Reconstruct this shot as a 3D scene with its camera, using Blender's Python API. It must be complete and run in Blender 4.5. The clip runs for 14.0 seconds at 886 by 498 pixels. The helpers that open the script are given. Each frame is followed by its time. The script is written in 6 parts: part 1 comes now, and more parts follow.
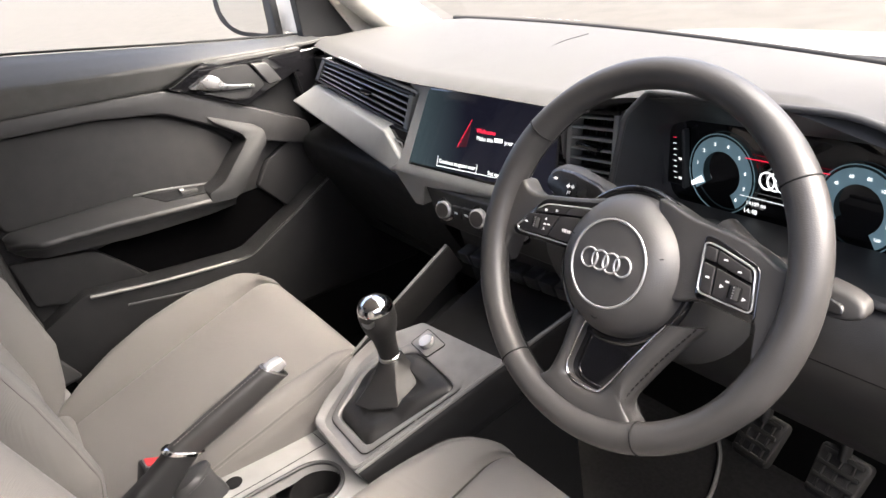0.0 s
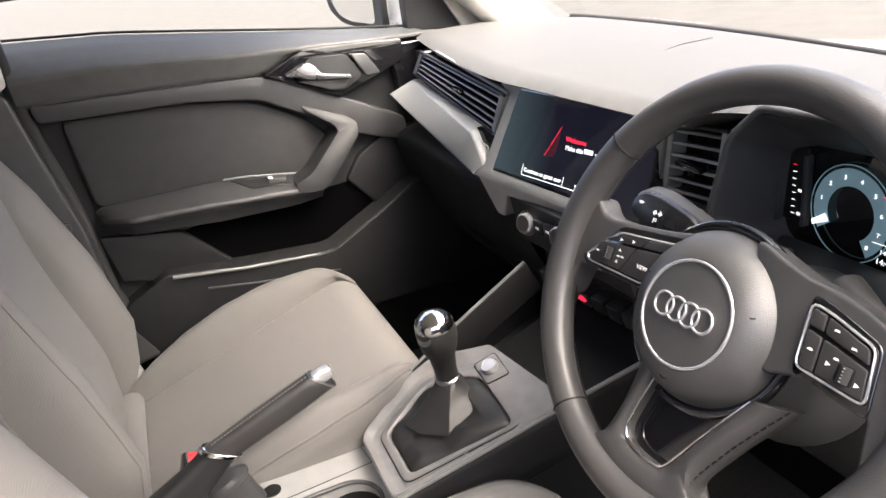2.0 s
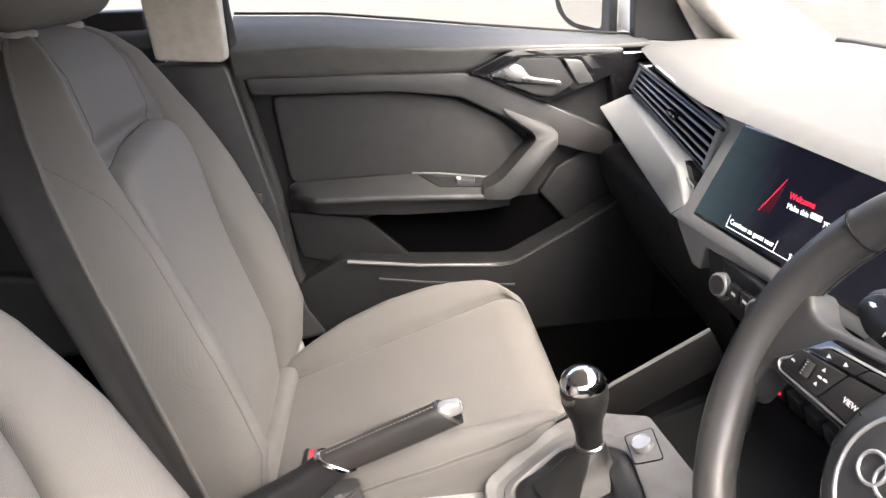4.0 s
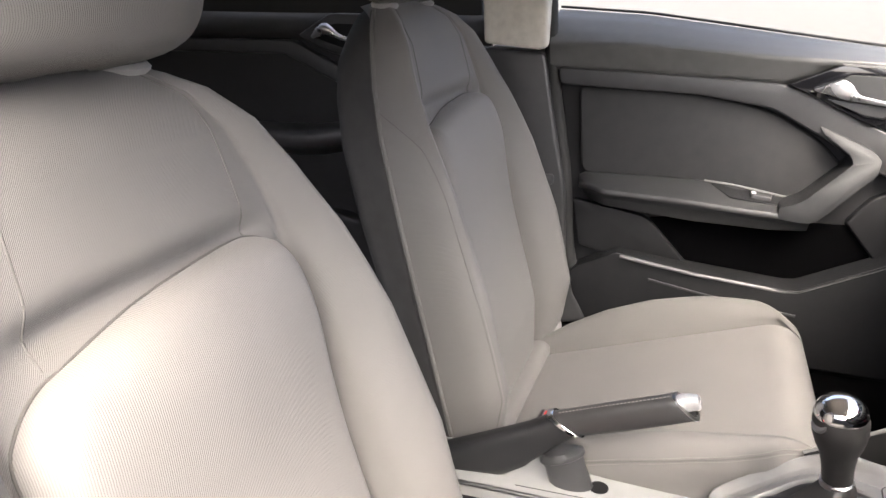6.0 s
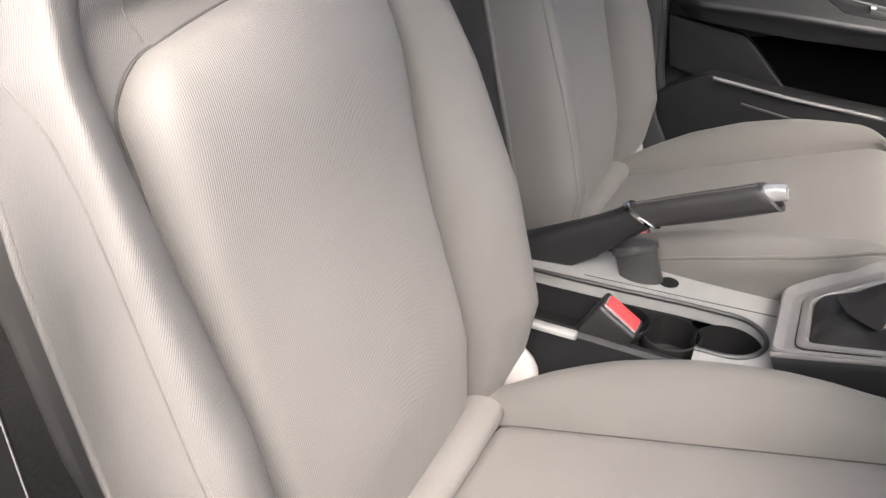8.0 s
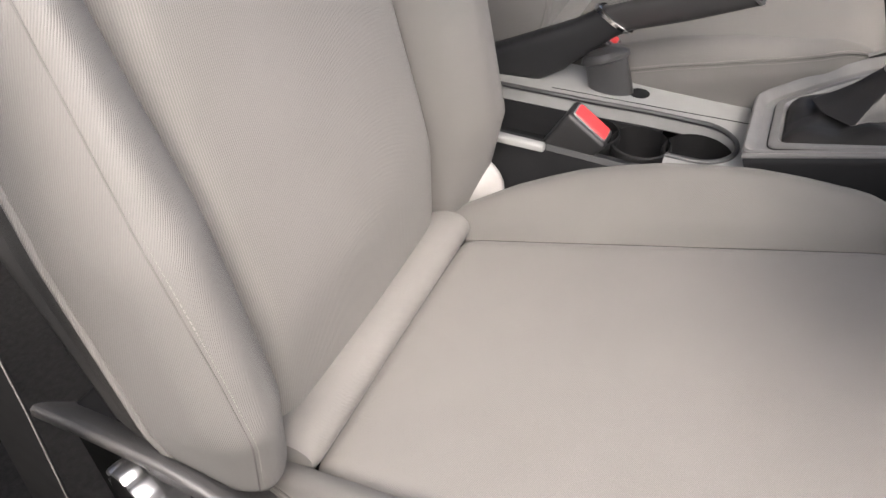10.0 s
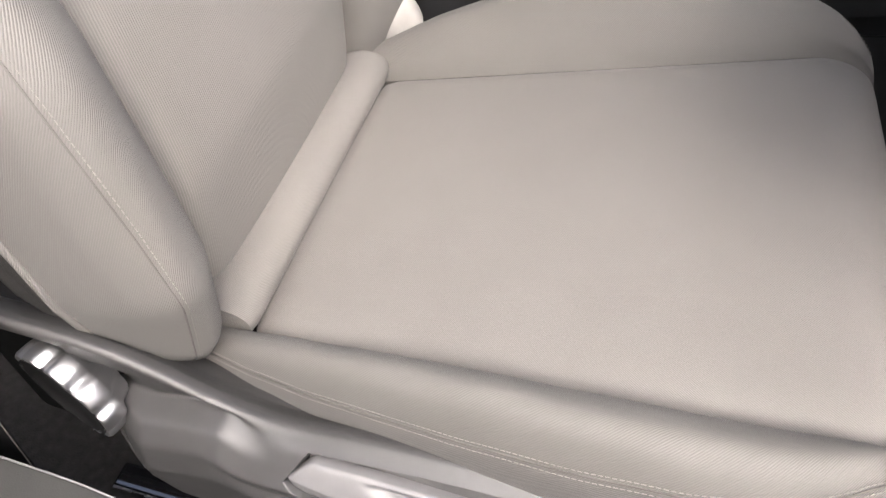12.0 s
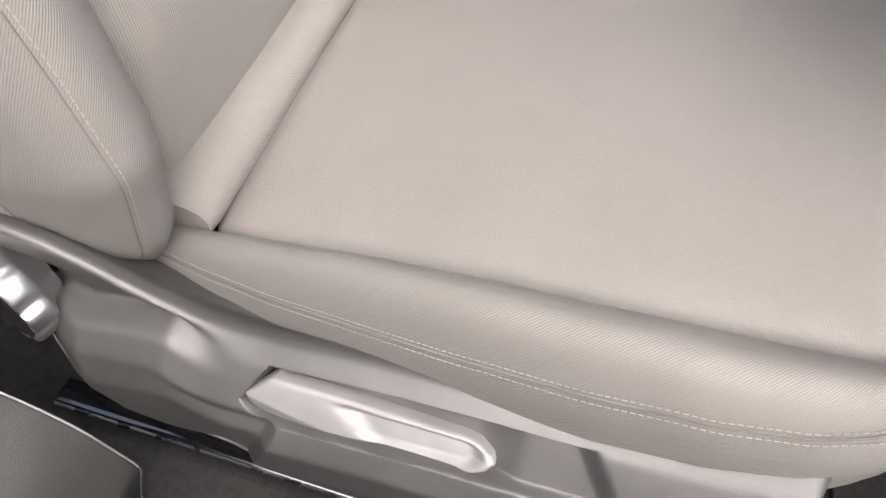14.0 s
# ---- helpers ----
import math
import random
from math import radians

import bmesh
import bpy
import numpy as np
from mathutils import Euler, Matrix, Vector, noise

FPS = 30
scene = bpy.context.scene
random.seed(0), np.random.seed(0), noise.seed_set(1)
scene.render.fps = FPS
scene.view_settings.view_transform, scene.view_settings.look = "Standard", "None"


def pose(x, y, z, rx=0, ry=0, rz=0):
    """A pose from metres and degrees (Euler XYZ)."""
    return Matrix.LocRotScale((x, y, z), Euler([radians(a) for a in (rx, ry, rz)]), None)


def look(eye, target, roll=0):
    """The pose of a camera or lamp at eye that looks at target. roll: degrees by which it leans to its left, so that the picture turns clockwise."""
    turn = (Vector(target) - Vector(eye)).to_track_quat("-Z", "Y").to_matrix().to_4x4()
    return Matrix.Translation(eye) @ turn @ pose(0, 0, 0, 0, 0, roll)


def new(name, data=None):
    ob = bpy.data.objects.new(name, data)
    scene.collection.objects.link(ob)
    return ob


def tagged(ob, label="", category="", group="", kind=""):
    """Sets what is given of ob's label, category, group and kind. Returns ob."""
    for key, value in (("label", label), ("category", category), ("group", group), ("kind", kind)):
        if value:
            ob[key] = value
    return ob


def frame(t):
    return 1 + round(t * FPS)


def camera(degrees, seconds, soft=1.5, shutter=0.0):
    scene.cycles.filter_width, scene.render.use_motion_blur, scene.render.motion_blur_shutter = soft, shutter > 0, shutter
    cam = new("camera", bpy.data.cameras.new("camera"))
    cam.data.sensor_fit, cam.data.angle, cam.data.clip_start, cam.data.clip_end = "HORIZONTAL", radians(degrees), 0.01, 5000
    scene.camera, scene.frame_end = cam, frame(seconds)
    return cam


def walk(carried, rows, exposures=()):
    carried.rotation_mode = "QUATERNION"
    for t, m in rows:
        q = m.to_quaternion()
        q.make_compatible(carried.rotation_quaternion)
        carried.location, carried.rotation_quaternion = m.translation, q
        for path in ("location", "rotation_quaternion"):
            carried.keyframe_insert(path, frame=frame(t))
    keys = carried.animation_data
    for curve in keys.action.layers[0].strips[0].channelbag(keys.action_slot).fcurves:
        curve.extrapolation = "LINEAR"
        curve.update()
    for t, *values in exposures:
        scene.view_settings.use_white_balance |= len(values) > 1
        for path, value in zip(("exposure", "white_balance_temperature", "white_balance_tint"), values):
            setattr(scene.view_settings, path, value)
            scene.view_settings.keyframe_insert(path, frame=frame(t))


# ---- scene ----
cam = camera(64.0, 14.0)
PATH = [
    (0, (0.776, 0.051, 1.299), (-0.78, 0.975, 0.447), -9.7),
    (0.5, (0.773, 0.08, 1.289), (-0.825, 0.939, 0.447), -9.6),
    (1, (0.764, 0.109, 1.279), (-0.877, 0.898, 0.45), -9.4),
    (1.5, (0.753, 0.124, 1.271), (-0.925, 0.843, 0.455), -9.0),
    (2, (0.724, 0.15, 1.269), (-0.99, 0.793, 0.463), -8.5),
    (2.2, (0.709, 0.164, 1.269), (-1.016, 0.778, 0.464), -8.3),
    (4.3, (0.628, 0.237, 1.26), (-1.234, 0.19, 0.531), -4.5),
    (4.5, (0.638, 0.238, 1.26), (-1.225, 0.098, 0.547), -4.2),
    (5, (0.659, 0.243, 1.254), (-1.185, -0.113, 0.567), -3.1),
    (5.5, (0.679, 0.247, 1.248), (-1.126, -0.293, 0.575), -2.4),
    (6, (0.699, 0.256, 1.235), (-1.054, -0.424, 0.554), -1.8),
    (6.5, (0.717, 0.258, 1.217), (-0.978, -0.507, 0.48), -1.4),
    (7, (0.725, 0.265, 1.184), (-0.91, -0.55, 0.372), -1.5),
    (7.5, (0.737, 0.267, 1.152), (-0.845, -0.558, 0.249), -1.4),
    (8, (0.745, 0.262, 1.127), (-0.785, -0.543, 0.122), -1.1),
    (8.5, (0.748, 0.266, 1.11), (-0.726, -0.516, 0.006), -1.2),
    (9, (0.75, 0.268, 1.091), (-0.674, -0.476, -0.099), -1.3),
    (9.2, (0.75, 0.27, 1.085), (-0.655, -0.457, -0.14), -1.1),
    (11.3, (0.748, 0.232, 1.012), (-0.545, -0.147, -0.466), 2.1),
    (11.5, (0.745, 0.23, 1.009), (-0.521, -0.112, -0.501), 2.7),
    (12, (0.746, 0.234, 1.0), (-0.475, -0.048, -0.56), 3.1),
    (12.5, (0.743, 0.236, 0.988), (-0.438, 0.007, -0.609), 4.1),
    (13, (0.741, 0.237, 0.982), (-0.411, 0.039, -0.641), 5.3),
    (13.5, (0.74, 0.228, 0.955), (-0.402, 0.044, -0.677), 7.0),
    (14, (0.731, 0.227, 0.923), (-0.393, 0.035, -0.72), 8.2),
]
walk(cam, [(t, look(eye, target, roll)) for t, eye, target, roll in PATH], [(0, 3.18, 6750, 10), (2, 3.18, 6750, 10), (4.5, 3.4, 6700, 10), (5.5, 3.4, 6650, 10), (6.5, 3.1, 6550, 10), (7.5, 2.88, 6450, 10), (9, 2.5, 6350, 10), (12, 2.52, 6350, 10), (14, 2.55, 6350, 10)])

# ---- world, sun, exposure ----
world = bpy.data.worlds.new("world")
scene.world = world
world.use_nodes = True
wt = world.node_tree
sky = wt.nodes.new("ShaderNodeTexSky")
sky.sky_type = "NISHITA"
sky.sun_disc = False
sky.sun_elevation, sky.sun_rotation = radians(53.4), radians(58.2)
sky.air_density, sky.dust_density, sky.ozone_density = 0.5, 7.0, 0.4
wt.links.new(sky.outputs[0], wt.nodes["Background"].inputs[0])
wt.nodes["Background"].inputs[1].default_value = 0.15
sun = new("sun", bpy.data.lights.new("sun", "SUN"))
sun.data.energy, sun.data.angle, sun.data.color = 1.4, radians(72), (1.0, 0.985, 0.96)
sun.matrix_world = look((0.58, 0.36, 0.92), (0, 0, 0))


# ---- materials ----
def mat(name, color, rough=0.5, metal=0.0, var=0.12, scale=40.0, bump=0.0, bump_scale=400.0, coat=0.0, spec=0.5, emit=0.0, sheen=0.0):
    m = bpy.data.materials.new(name)
    m.use_nodes = True
    nt = m.node_tree
    b = nt.nodes["Principled BSDF"]
    b.inputs["Roughness"].default_value = rough
    b.inputs["Metallic"].default_value = metal
    b.inputs["Coat Weight"].default_value = coat
    b.inputs["Specular IOR Level"].default_value = spec
    if sheen:
        b.inputs["Sheen Weight"].default_value = sheen
        b.inputs["Sheen Roughness"].default_value = 0.5
    b.inputs["Base Color"].default_value = (*color, 1)
    tc = nt.nodes.new("ShaderNodeTexCoord")
    if var:
        big = nt.nodes.new("ShaderNodeTexNoise")
        big.inputs["Scale"].default_value, big.inputs["Detail"].default_value = scale, 5.0
        nt.links.new(tc.outputs["Object"], big.inputs["Vector"])
        ramp = nt.nodes.new("ShaderNodeMapRange")
        ramp.inputs["From Min"].default_value, ramp.inputs["From Max"].default_value = 0.3, 0.7
        ramp.inputs["To Min"].default_value, ramp.inputs["To Max"].default_value = 1 - var, 1 + var
        nt.links.new(big.outputs["Fac"], ramp.inputs["Value"])
        mul = nt.nodes.new("ShaderNodeVectorMath")
        mul.operation = "SCALE"
        mul.inputs[0].default_value = color
        nt.links.new(ramp.outputs[0], mul.inputs["Scale"])
        nt.links.new(mul.outputs[0], b.inputs["Base Color"])
        rr = nt.nodes.new("ShaderNodeMapRange")
        rr.inputs["To Min"].default_value, rr.inputs["To Max"].default_value = max(0.02, rough - 0.08), min(1.0, rough + 0.08)
        nt.links.new(big.outputs["Fac"], rr.inputs["Value"])
        nt.links.new(rr.outputs[0], b.inputs["Roughness"])
    if bump:
        fine = nt.nodes.new("ShaderNodeTexVoronoi")
        fine.inputs["Scale"].default_value = bump_scale
        nt.links.new(tc.outputs["Object"], fine.inputs["Vector"])
        bp = nt.nodes.new("ShaderNodeBump")
        bp.inputs["Strength"].default_value, bp.inputs["Distance"].default_value = bump, 0.0006
        nt.links.new(fine.outputs["Distance"], bp.inputs["Height"])
        nt.links.new(bp.outputs[0], b.inputs["Normal"])
    if emit:
        b.inputs["Emission Color"].default_value = (*color, 1)
        b.inputs["Emission Strength"].default_value = emit
    return m


def cloth(name, color, along, pitch=0.0017, depth=0.08):
    """Twill: fine slanted ribs over soft blotches."""
    m = bpy.data.materials.new(name)
    m.use_nodes = True
    nt = m.node_tree
    b = nt.nodes["Principled BSDF"]
    b.inputs["Roughness"].default_value = 0.68
    b.inputs["Specular IOR Level"].default_value = 0.36
    b.inputs["Sheen Weight"].default_value = 0.06
    b.inputs["Sheen Roughness"].default_value = 0.45
    tc = nt.nodes.new("ShaderNodeTexCoord")
    dot = nt.nodes.new("ShaderNodeVectorMath")
    dot.operation = "DOT_PRODUCT"
    dot.inputs[1].default_value = Vector(along).normalized() * (2 * math.pi / pitch)
    warp = nt.nodes.new("ShaderNodeTexNoise")
    warp.inputs["Scale"].default_value = 350.0
    nt.links.new(tc.outputs["Object"], warp.inputs["Vector"])
    nt.links.new(tc.outputs["UV"], dot.inputs[0])
    jit = nt.nodes.new("ShaderNodeMath")
    jit.operation = "MULTIPLY_ADD"
    jit.inputs[1].default_value = 2.2
    nt.links.new(warp.outputs["Fac"], jit.inputs[0])
    nt.links.new(dot.outputs["Value"], jit.inputs[2])
    sine = nt.nodes.new("ShaderNodeMath")
    sine.operation = "SINE"
    nt.links.new(jit.outputs[0], sine.inputs[0])
    blot = nt.nodes.new("ShaderNodeTexNoise")
    blot.inputs["Scale"].default_value, blot.inputs["Detail"].default_value = 14.0, 6.0
    nt.links.new(tc.outputs["Object"], blot.inputs["Vector"])
    f1 = nt.nodes.new("ShaderNodeMapRange")
    f1.inputs["From Min"].default_value, f1.inputs["From Max"].default_value = -1, 1
    f1.inputs["To Min"].default_value, f1.inputs["To Max"].default_value = 1 - depth, 1 + depth
    nt.links.new(sine.outputs[0], f1.inputs["Value"])
    f2 = nt.nodes.new("ShaderNodeMapRange")
    f2.inputs["From Min"].default_value, f2.inputs["From Max"].default_value = 0.3, 0.7
    f2.inputs["To Min"].default_value, f2.inputs["To Max"].default_value = 0.97, 1.03
    nt.links.new(blot.outputs["Fac"], f2.inputs["Value"])
    fac = nt.nodes.new("ShaderNodeMath")
    fac.operation = "MULTIPLY"
    nt.links.new(f1.outputs[0], fac.inputs[0])
    nt.links.new(f2.outputs[0], fac.inputs[1])
    mul = nt.nodes.new("ShaderNodeVectorMath")
    mul.operation = "SCALE"
    mul.inputs[0].default_value = color
    nt.links.new(fac.outputs[0], mul.inputs["Scale"])
    nt.links.new(mul.outputs[0], b.inputs["Base Color"])
    bp = nt.nodes.new("ShaderNodeBump")
    bp.inputs["Strength"].default_value, bp.inputs["Distance"].default_value = 0.35, 0.0004
    nt.links.new(sine.outputs[0], bp.inputs["Height"])
    nt.links.new(bp.outputs[0], b.inputs["Normal"])
    return m


FABRIC = cloth("seat_twill", (0.140, 0.1341, 0.1271), (0.81, -0.59, 0.0), 0.00115, 0.16)
FABRIC_BACK = cloth("backrest_twill", (0.140, 0.1341, 0.1271), (1.0, 0.08, 0.0), 0.0019, 0.15)
FABRIC_SIDE = cloth("bolster_twill", (0.112, 0.1072, 0.1019), (0.8, 0.6, 0.0), 0.0013, 0.08)
FABRIC_ROLL = cloth("roll_twill", (0.136, 0.1302, 0.1240), (1.0, -0.9, 0.0), 0.0012, 0.20)
SEAM_FINE = mat("fine_seam", (0.088, 0.084, 0.079), 0.9)
SEAM = mat("dark_seam", (0.0495, 0.04686, 0.04356), 0.9)
COLLAR = mat("grey_collar", (0.2688, 0.2604, 0.252), 0.5)
THREAD = mat("grey_thread", (0.185, 0.175, 0.165), 0.8)
PLASTIC = mat("dark_grained_plastic", (0.0130, 0.0133, 0.0142), 0.5, bump=0.25, bump_scale=900, spec=0.3)
PLASTIC_MID = mat("grey_soft_plastic", (0.033, 0.0335, 0.0345), 0.38, bump=0.2, bump_scale=900, spec=0.5)
PLASTIC_TRIM = mat("seat_trim_plastic", (0.048, 0.047, 0.0475), 0.48, bump=0.26, bump_scale=2400, var=0.12, spec=0.65)
PLASTIC_FOOT = mat("grey_pillar_plastic", (0.03168, 0.03168, 0.03036), 0.5, bump=0.2, bump_scale=900, spec=0.25)
INSERT = mat("door_insert_cloth", (0.0250, 0.0252, 0.0262), 0.75, bump=0.5, bump_scale=1200, spec=0.25)
PLASTIC_KEY = mat("dark_key_plastic", (0.026, 0.025, 0.025), 0.45, spec=0.25)
PLASTIC_FRAME = mat("satin_grey_plastic", (0.130, 0.129, 0.128), 0.38, bump=0.12, bump_scale=900)
BLACK_SHELL = mat("black_shell_plastic", (0.012, 0.012, 0.0125), 0.5)
SILVER_BUTTON = mat("bright_button", (0.45, 0.45, 0.45), 0.26, metal=0.6, var=0.0)
LEATHER_GRIP = mat("grip_leather", (0.026, 0.0255, 0.0255), 0.42, bump=0.2, bump_scale=900, var=0.08)
LEATHER_HUB = mat("grained_hub_skin", (0.043, 0.042, 0.0415), 0.45, spec=0.7, bump=0.2, bump_scale=1100, var=0.1)
GRILLE = mat("grille_holes", (0.16, 0.155, 0.14), 0.8)
PLASTIC_LEVER = mat("grey_lever_plastic", (0.150, 0.147, 0.150), 0.38)
BLACK = mat("matt_black", (0.00462, 0.00462, 0.00495), 0.7, spec=0.25)
GLOSS = mat("piano_black", (0.006, 0.006, 0.007), 0.06, var=0.0, coat=1.0)
SILVER_TRIM = mat("satin_silver_trim", (0.255, 0.259, 0.254), 0.42, metal=0.05, var=0.05)
SATIN = mat("brushed_metal", (0.496, 0.496, 0.496), 0.28, metal=1.0, var=0.06)
SATIN_SOFT = mat("soft_satin_metal", (0.46, 0.46, 0.47), 0.42, metal=1.0, var=0.06)
CHROME = mat("chrome", (0.82, 0.81, 0.80), 0.08, metal=1.0, var=0.0)
LEATHER = mat("black_leather", (0.040, 0.039, 0.0385), 0.38, bump=0.15, bump_scale=900, var=0.08, spec=0.5)
SHELL_CLOTH = mat("dark_shell_cloth", (0.036, 0.0355, 0.035), 0.8, bump=0.4, bump_scale=1500, spec=0.2)
CONSOLE_TRIM = mat("satin_grey_trim", (0.225, 0.226, 0.224), 0.42, metal=0.05, var=0.06)
STALK = mat("stalk_plastic", (0.022, 0.0216, 0.0213), 0.5, var=0.05)
GLOSS_SATIN = mat("black_satin_plastic", (0.010, 0.010, 0.0105), 0.25, var=0.05)
PLASTIC_HANDLE = mat("grab_handle_plastic", (0.0175, 0.0182, 0.0192), 0.46, bump=0.2, bump_scale=900, spec=0.25)
PLASTIC_BINNACLE = mat("binnacle_plastic", (0.050, 0.0505, 0.052), 0.5, bump=0.2, bump_scale=900, spec=0.4)
# near-black without shine: the shade inside the door pocket as a colour
POCKET_SHADE = mat("pocket_shade", (0.0022, 0.0022, 0.0024), 1.0, spec=0.0)
LEATHER_BLACK = mat("deep_black_leather", (0.010, 0.0098, 0.0099), 0.52, bump=0.2, bump_scale=900, var=0.08)
BELT = mat("soft_belt_skin", (0.062, 0.0625, 0.061), 0.5, bump=0.3, bump_scale=900, spec=0.5)
DASH = mat("soft_dash_skin", (0.066, 0.0655, 0.064), 0.62, bump=0.3, bump_scale=900, spec=0.25)
CARPET = mat("black_carpet", (0.020, 0.0195, 0.0195), 0.95, bump=0.8, bump_scale=700, var=0.35, scale=120, spec=0.25)
HEADLINER = mat("pale_headliner", (0.55, 0.53, 0.48), 0.9, bump=0.3, bump_scale=900)
WHITE_PAINT = mat("white_car_paint", (0.80, 0.80, 0.79), 0.25, var=0.03, coat=1.0)
TARMAC = mat("pale_worn_tarmac", (0.054, 0.0505, 0.0445), 0.9, var=0.2, scale=3.0, bump=0.5, bump_scale=60)
WALL = mat("dark_plaster", (0.07, 0.067, 0.063), 0.9, bump=0.5, bump_scale=80)
RED = mat("red_plastic", (0.5642, 0.04095, 0.0455), 0.4, var=0.08)
PEDAL_RIB = mat("worn_pedal_rubber", (0.010, 0.0098, 0.0096), 0.5)
RUBBER = mat("black_rubber", (0.012, 0.012, 0.012), 0.75)
MIRROR = mat("mirror_glass", (0.85, 0.86, 0.86), 0.02, metal=1.0, var=0.0)
WHITE_MARK = mat("white_print", (0.735, 0.735, 0.7252), 0.6, var=0.0)
GLOW_WHITE = mat("display_white", (0.9, 0.93, 0.95), 0.5, var=0.0, emit=0.186)
GLOW_BLUE = mat("display_blue", (0.15, 0.25, 0.30), 0.5, var=0.0, emit=0.05)
GLOW_RED = mat("display_red", (0.85, 0.02, 0.06), 0.5, var=0.0, emit=0.186)

PAGE = mat("display_page", (0.004, 0.005, 0.007), 0.05, var=0.0, emit=1.0)
pn = PAGE.node_tree
pg = pn.nodes.new("ShaderNodeTexCoord")
ps = pn.nodes.new("ShaderNodeSeparateXYZ")
pr = pn.nodes.new("ShaderNodeValToRGB")
# the ramp paints a grey-teal reflection into the page's glow at one side
pr.color_ramp.elements[0].color, pr.color_ramp.elements[1].color = (0.0062, 0.0095, 0.0110, 1), (0.0010, 0.0010, 0.0020, 1)
pr.color_ramp.elements[0].position, pr.color_ramp.elements[1].position = 0.0, 0.42
pn.links.new(pg.outputs["Generated"], ps.inputs[0])
pn.links.new(ps.outputs[0], pr.inputs[0])
pn.links.new(pr.outputs[0], pn.nodes["Principled BSDF"].inputs["Emission Color"])

SHIMMER = mat("dim_red_display", (0.02, 0.002, 0.004), 0.3, var=0.0, emit=1.0)
SHIMMER.node_tree.nodes["Principled BSDF"].inputs["Emission Color"].default_value = (0.0045, 0.0008, 0.0016, 1)

GLASS = bpy.data.materials.new("window_glass")
GLASS.use_nodes = True
gn = GLASS.node_tree
gn.nodes.remove(gn.nodes["Principled BSDF"])
clear = gn.nodes.new("ShaderNodeBsdfTransparent")
clear.inputs["Color"].default_value = (0.94, 0.955, 0.945, 1)
shine = gn.nodes.new("ShaderNodeBsdfGlossy")
shine.inputs["Roughness"].default_value = 0.01
bend = gn.nodes.new("ShaderNodeFresnel")
bend.inputs["IOR"].default_value = 1.25
both = gn.nodes.new("ShaderNodeMixShader")
gn.links.new(bend.outputs[0], both.inputs[0])
gn.links.new(clear.outputs[0], both.inputs[1])
gn.links.new(shine.outputs[0], both.inputs[2])
gn.links.new(both.outputs[0], gn.nodes["Material Output"].inputs["Surface"])


# ---- mesh helpers ----
def data_of(verts, faces, smooth=35.0):
    me = bpy.data.meshes.new("mesh")
    me.from_pydata([tuple(v) for v in verts], [], faces)
    bm = bmesh.new()
    bm.from_mesh(me)
    bmesh.ops.recalc_face_normals(bm, faces=bm.faces)
    bm.to_mesh(me)
    bm.free()
    finish(me, smooth)
    return me


def finish(me, smooth):
    me.polygons.foreach_set("use_smooth", [smooth > 0] * len(me.polygons))
    if 0 < smooth < 180:
        me.set_sharp_from_angle(angle=radians(smooth))


def thing(name, at, label, category, group="", kind=""):
    ob = new(name)
    ob.location = at
    ob.empty_display_size = 0.05
    return tagged(ob, label, category, group, kind)


def part(name, me, material, parent, label=""):
    """One mesh in world coordinates, linked under a thing or a part."""
    ob = new(name, me)
    me.materials.append(material)
    at = Vector((0, 0, 0))
    up = parent
    while up is not None:
        at += up.location
        up = up.parent
    me.transform(Matrix.Translation(-at))
    ob.parent = parent
    if label:
        ob["label"] = label
    return ob


def single(name, me, material, label, category, kind="", group=""):
    ob = new(name, me)
    me.materials.append(material)
    return tagged(ob, label, category, group, kind)


def spline(points, n):
    """n points on a Catmull-Rom curve through the points."""
    p = [np.array(q, float) for q in points]
    p = [2 * p[0] - p[1]] + p + [2 * p[-1] - p[-2]]
    out = []
    m = len(p) - 3
    for k in range(n):
        s = k / (n - 1) * m
        i = min(int(s), m - 1)
        t = s - i
        a, b, c, d = p[i:i + 4]
        out.append(0.5 * (2 * b + (c - a) * t + (2 * a - 5 * b + 4 * c - d) * t * t + (3 * b - a - 3 * c + d) * t ** 3))
    return out


def lerp_at(x, xs, ys):
    return float(np.interp(x, xs, ys))


def bent(points, r, n=5):
    """An open line of straight runs with its corners rounded by r."""
    out = [tuple(points[0])]
    for a, p, b in zip(points, points[1:], points[2:]):
        a, p, b = np.array(a, float), np.array(p, float), np.array(b, float)
        la, lb = np.linalg.norm(a - p), np.linalg.norm(b - p)
        q = min(r, 0.45 * la, 0.45 * lb)
        u, v = p + (a - p) / la * q, p + (b - p) / lb * q
        for j in range(n):
            t = j / (n - 1)
            out.append(tuple((1 - t) ** 2 * u + 2 * t * (1 - t) * p + t * t * v))
    return out + [tuple(points[-1])]


def even(line, n):
    """n points at even steps along a line."""
    p = np.array(line)
    d = np.concatenate([[0], np.cumsum(np.linalg.norm(np.diff(p, axis=0), axis=1))])
    return [tuple(np.interp(t, d, p[:, i]) for i in range(p.shape[1])) for t in np.linspace(0, d[-1], n)]


def smooth_step(v):
    v = min(max(v, 0.0), 1.0)
    return v * v * (3 - 2 * v)


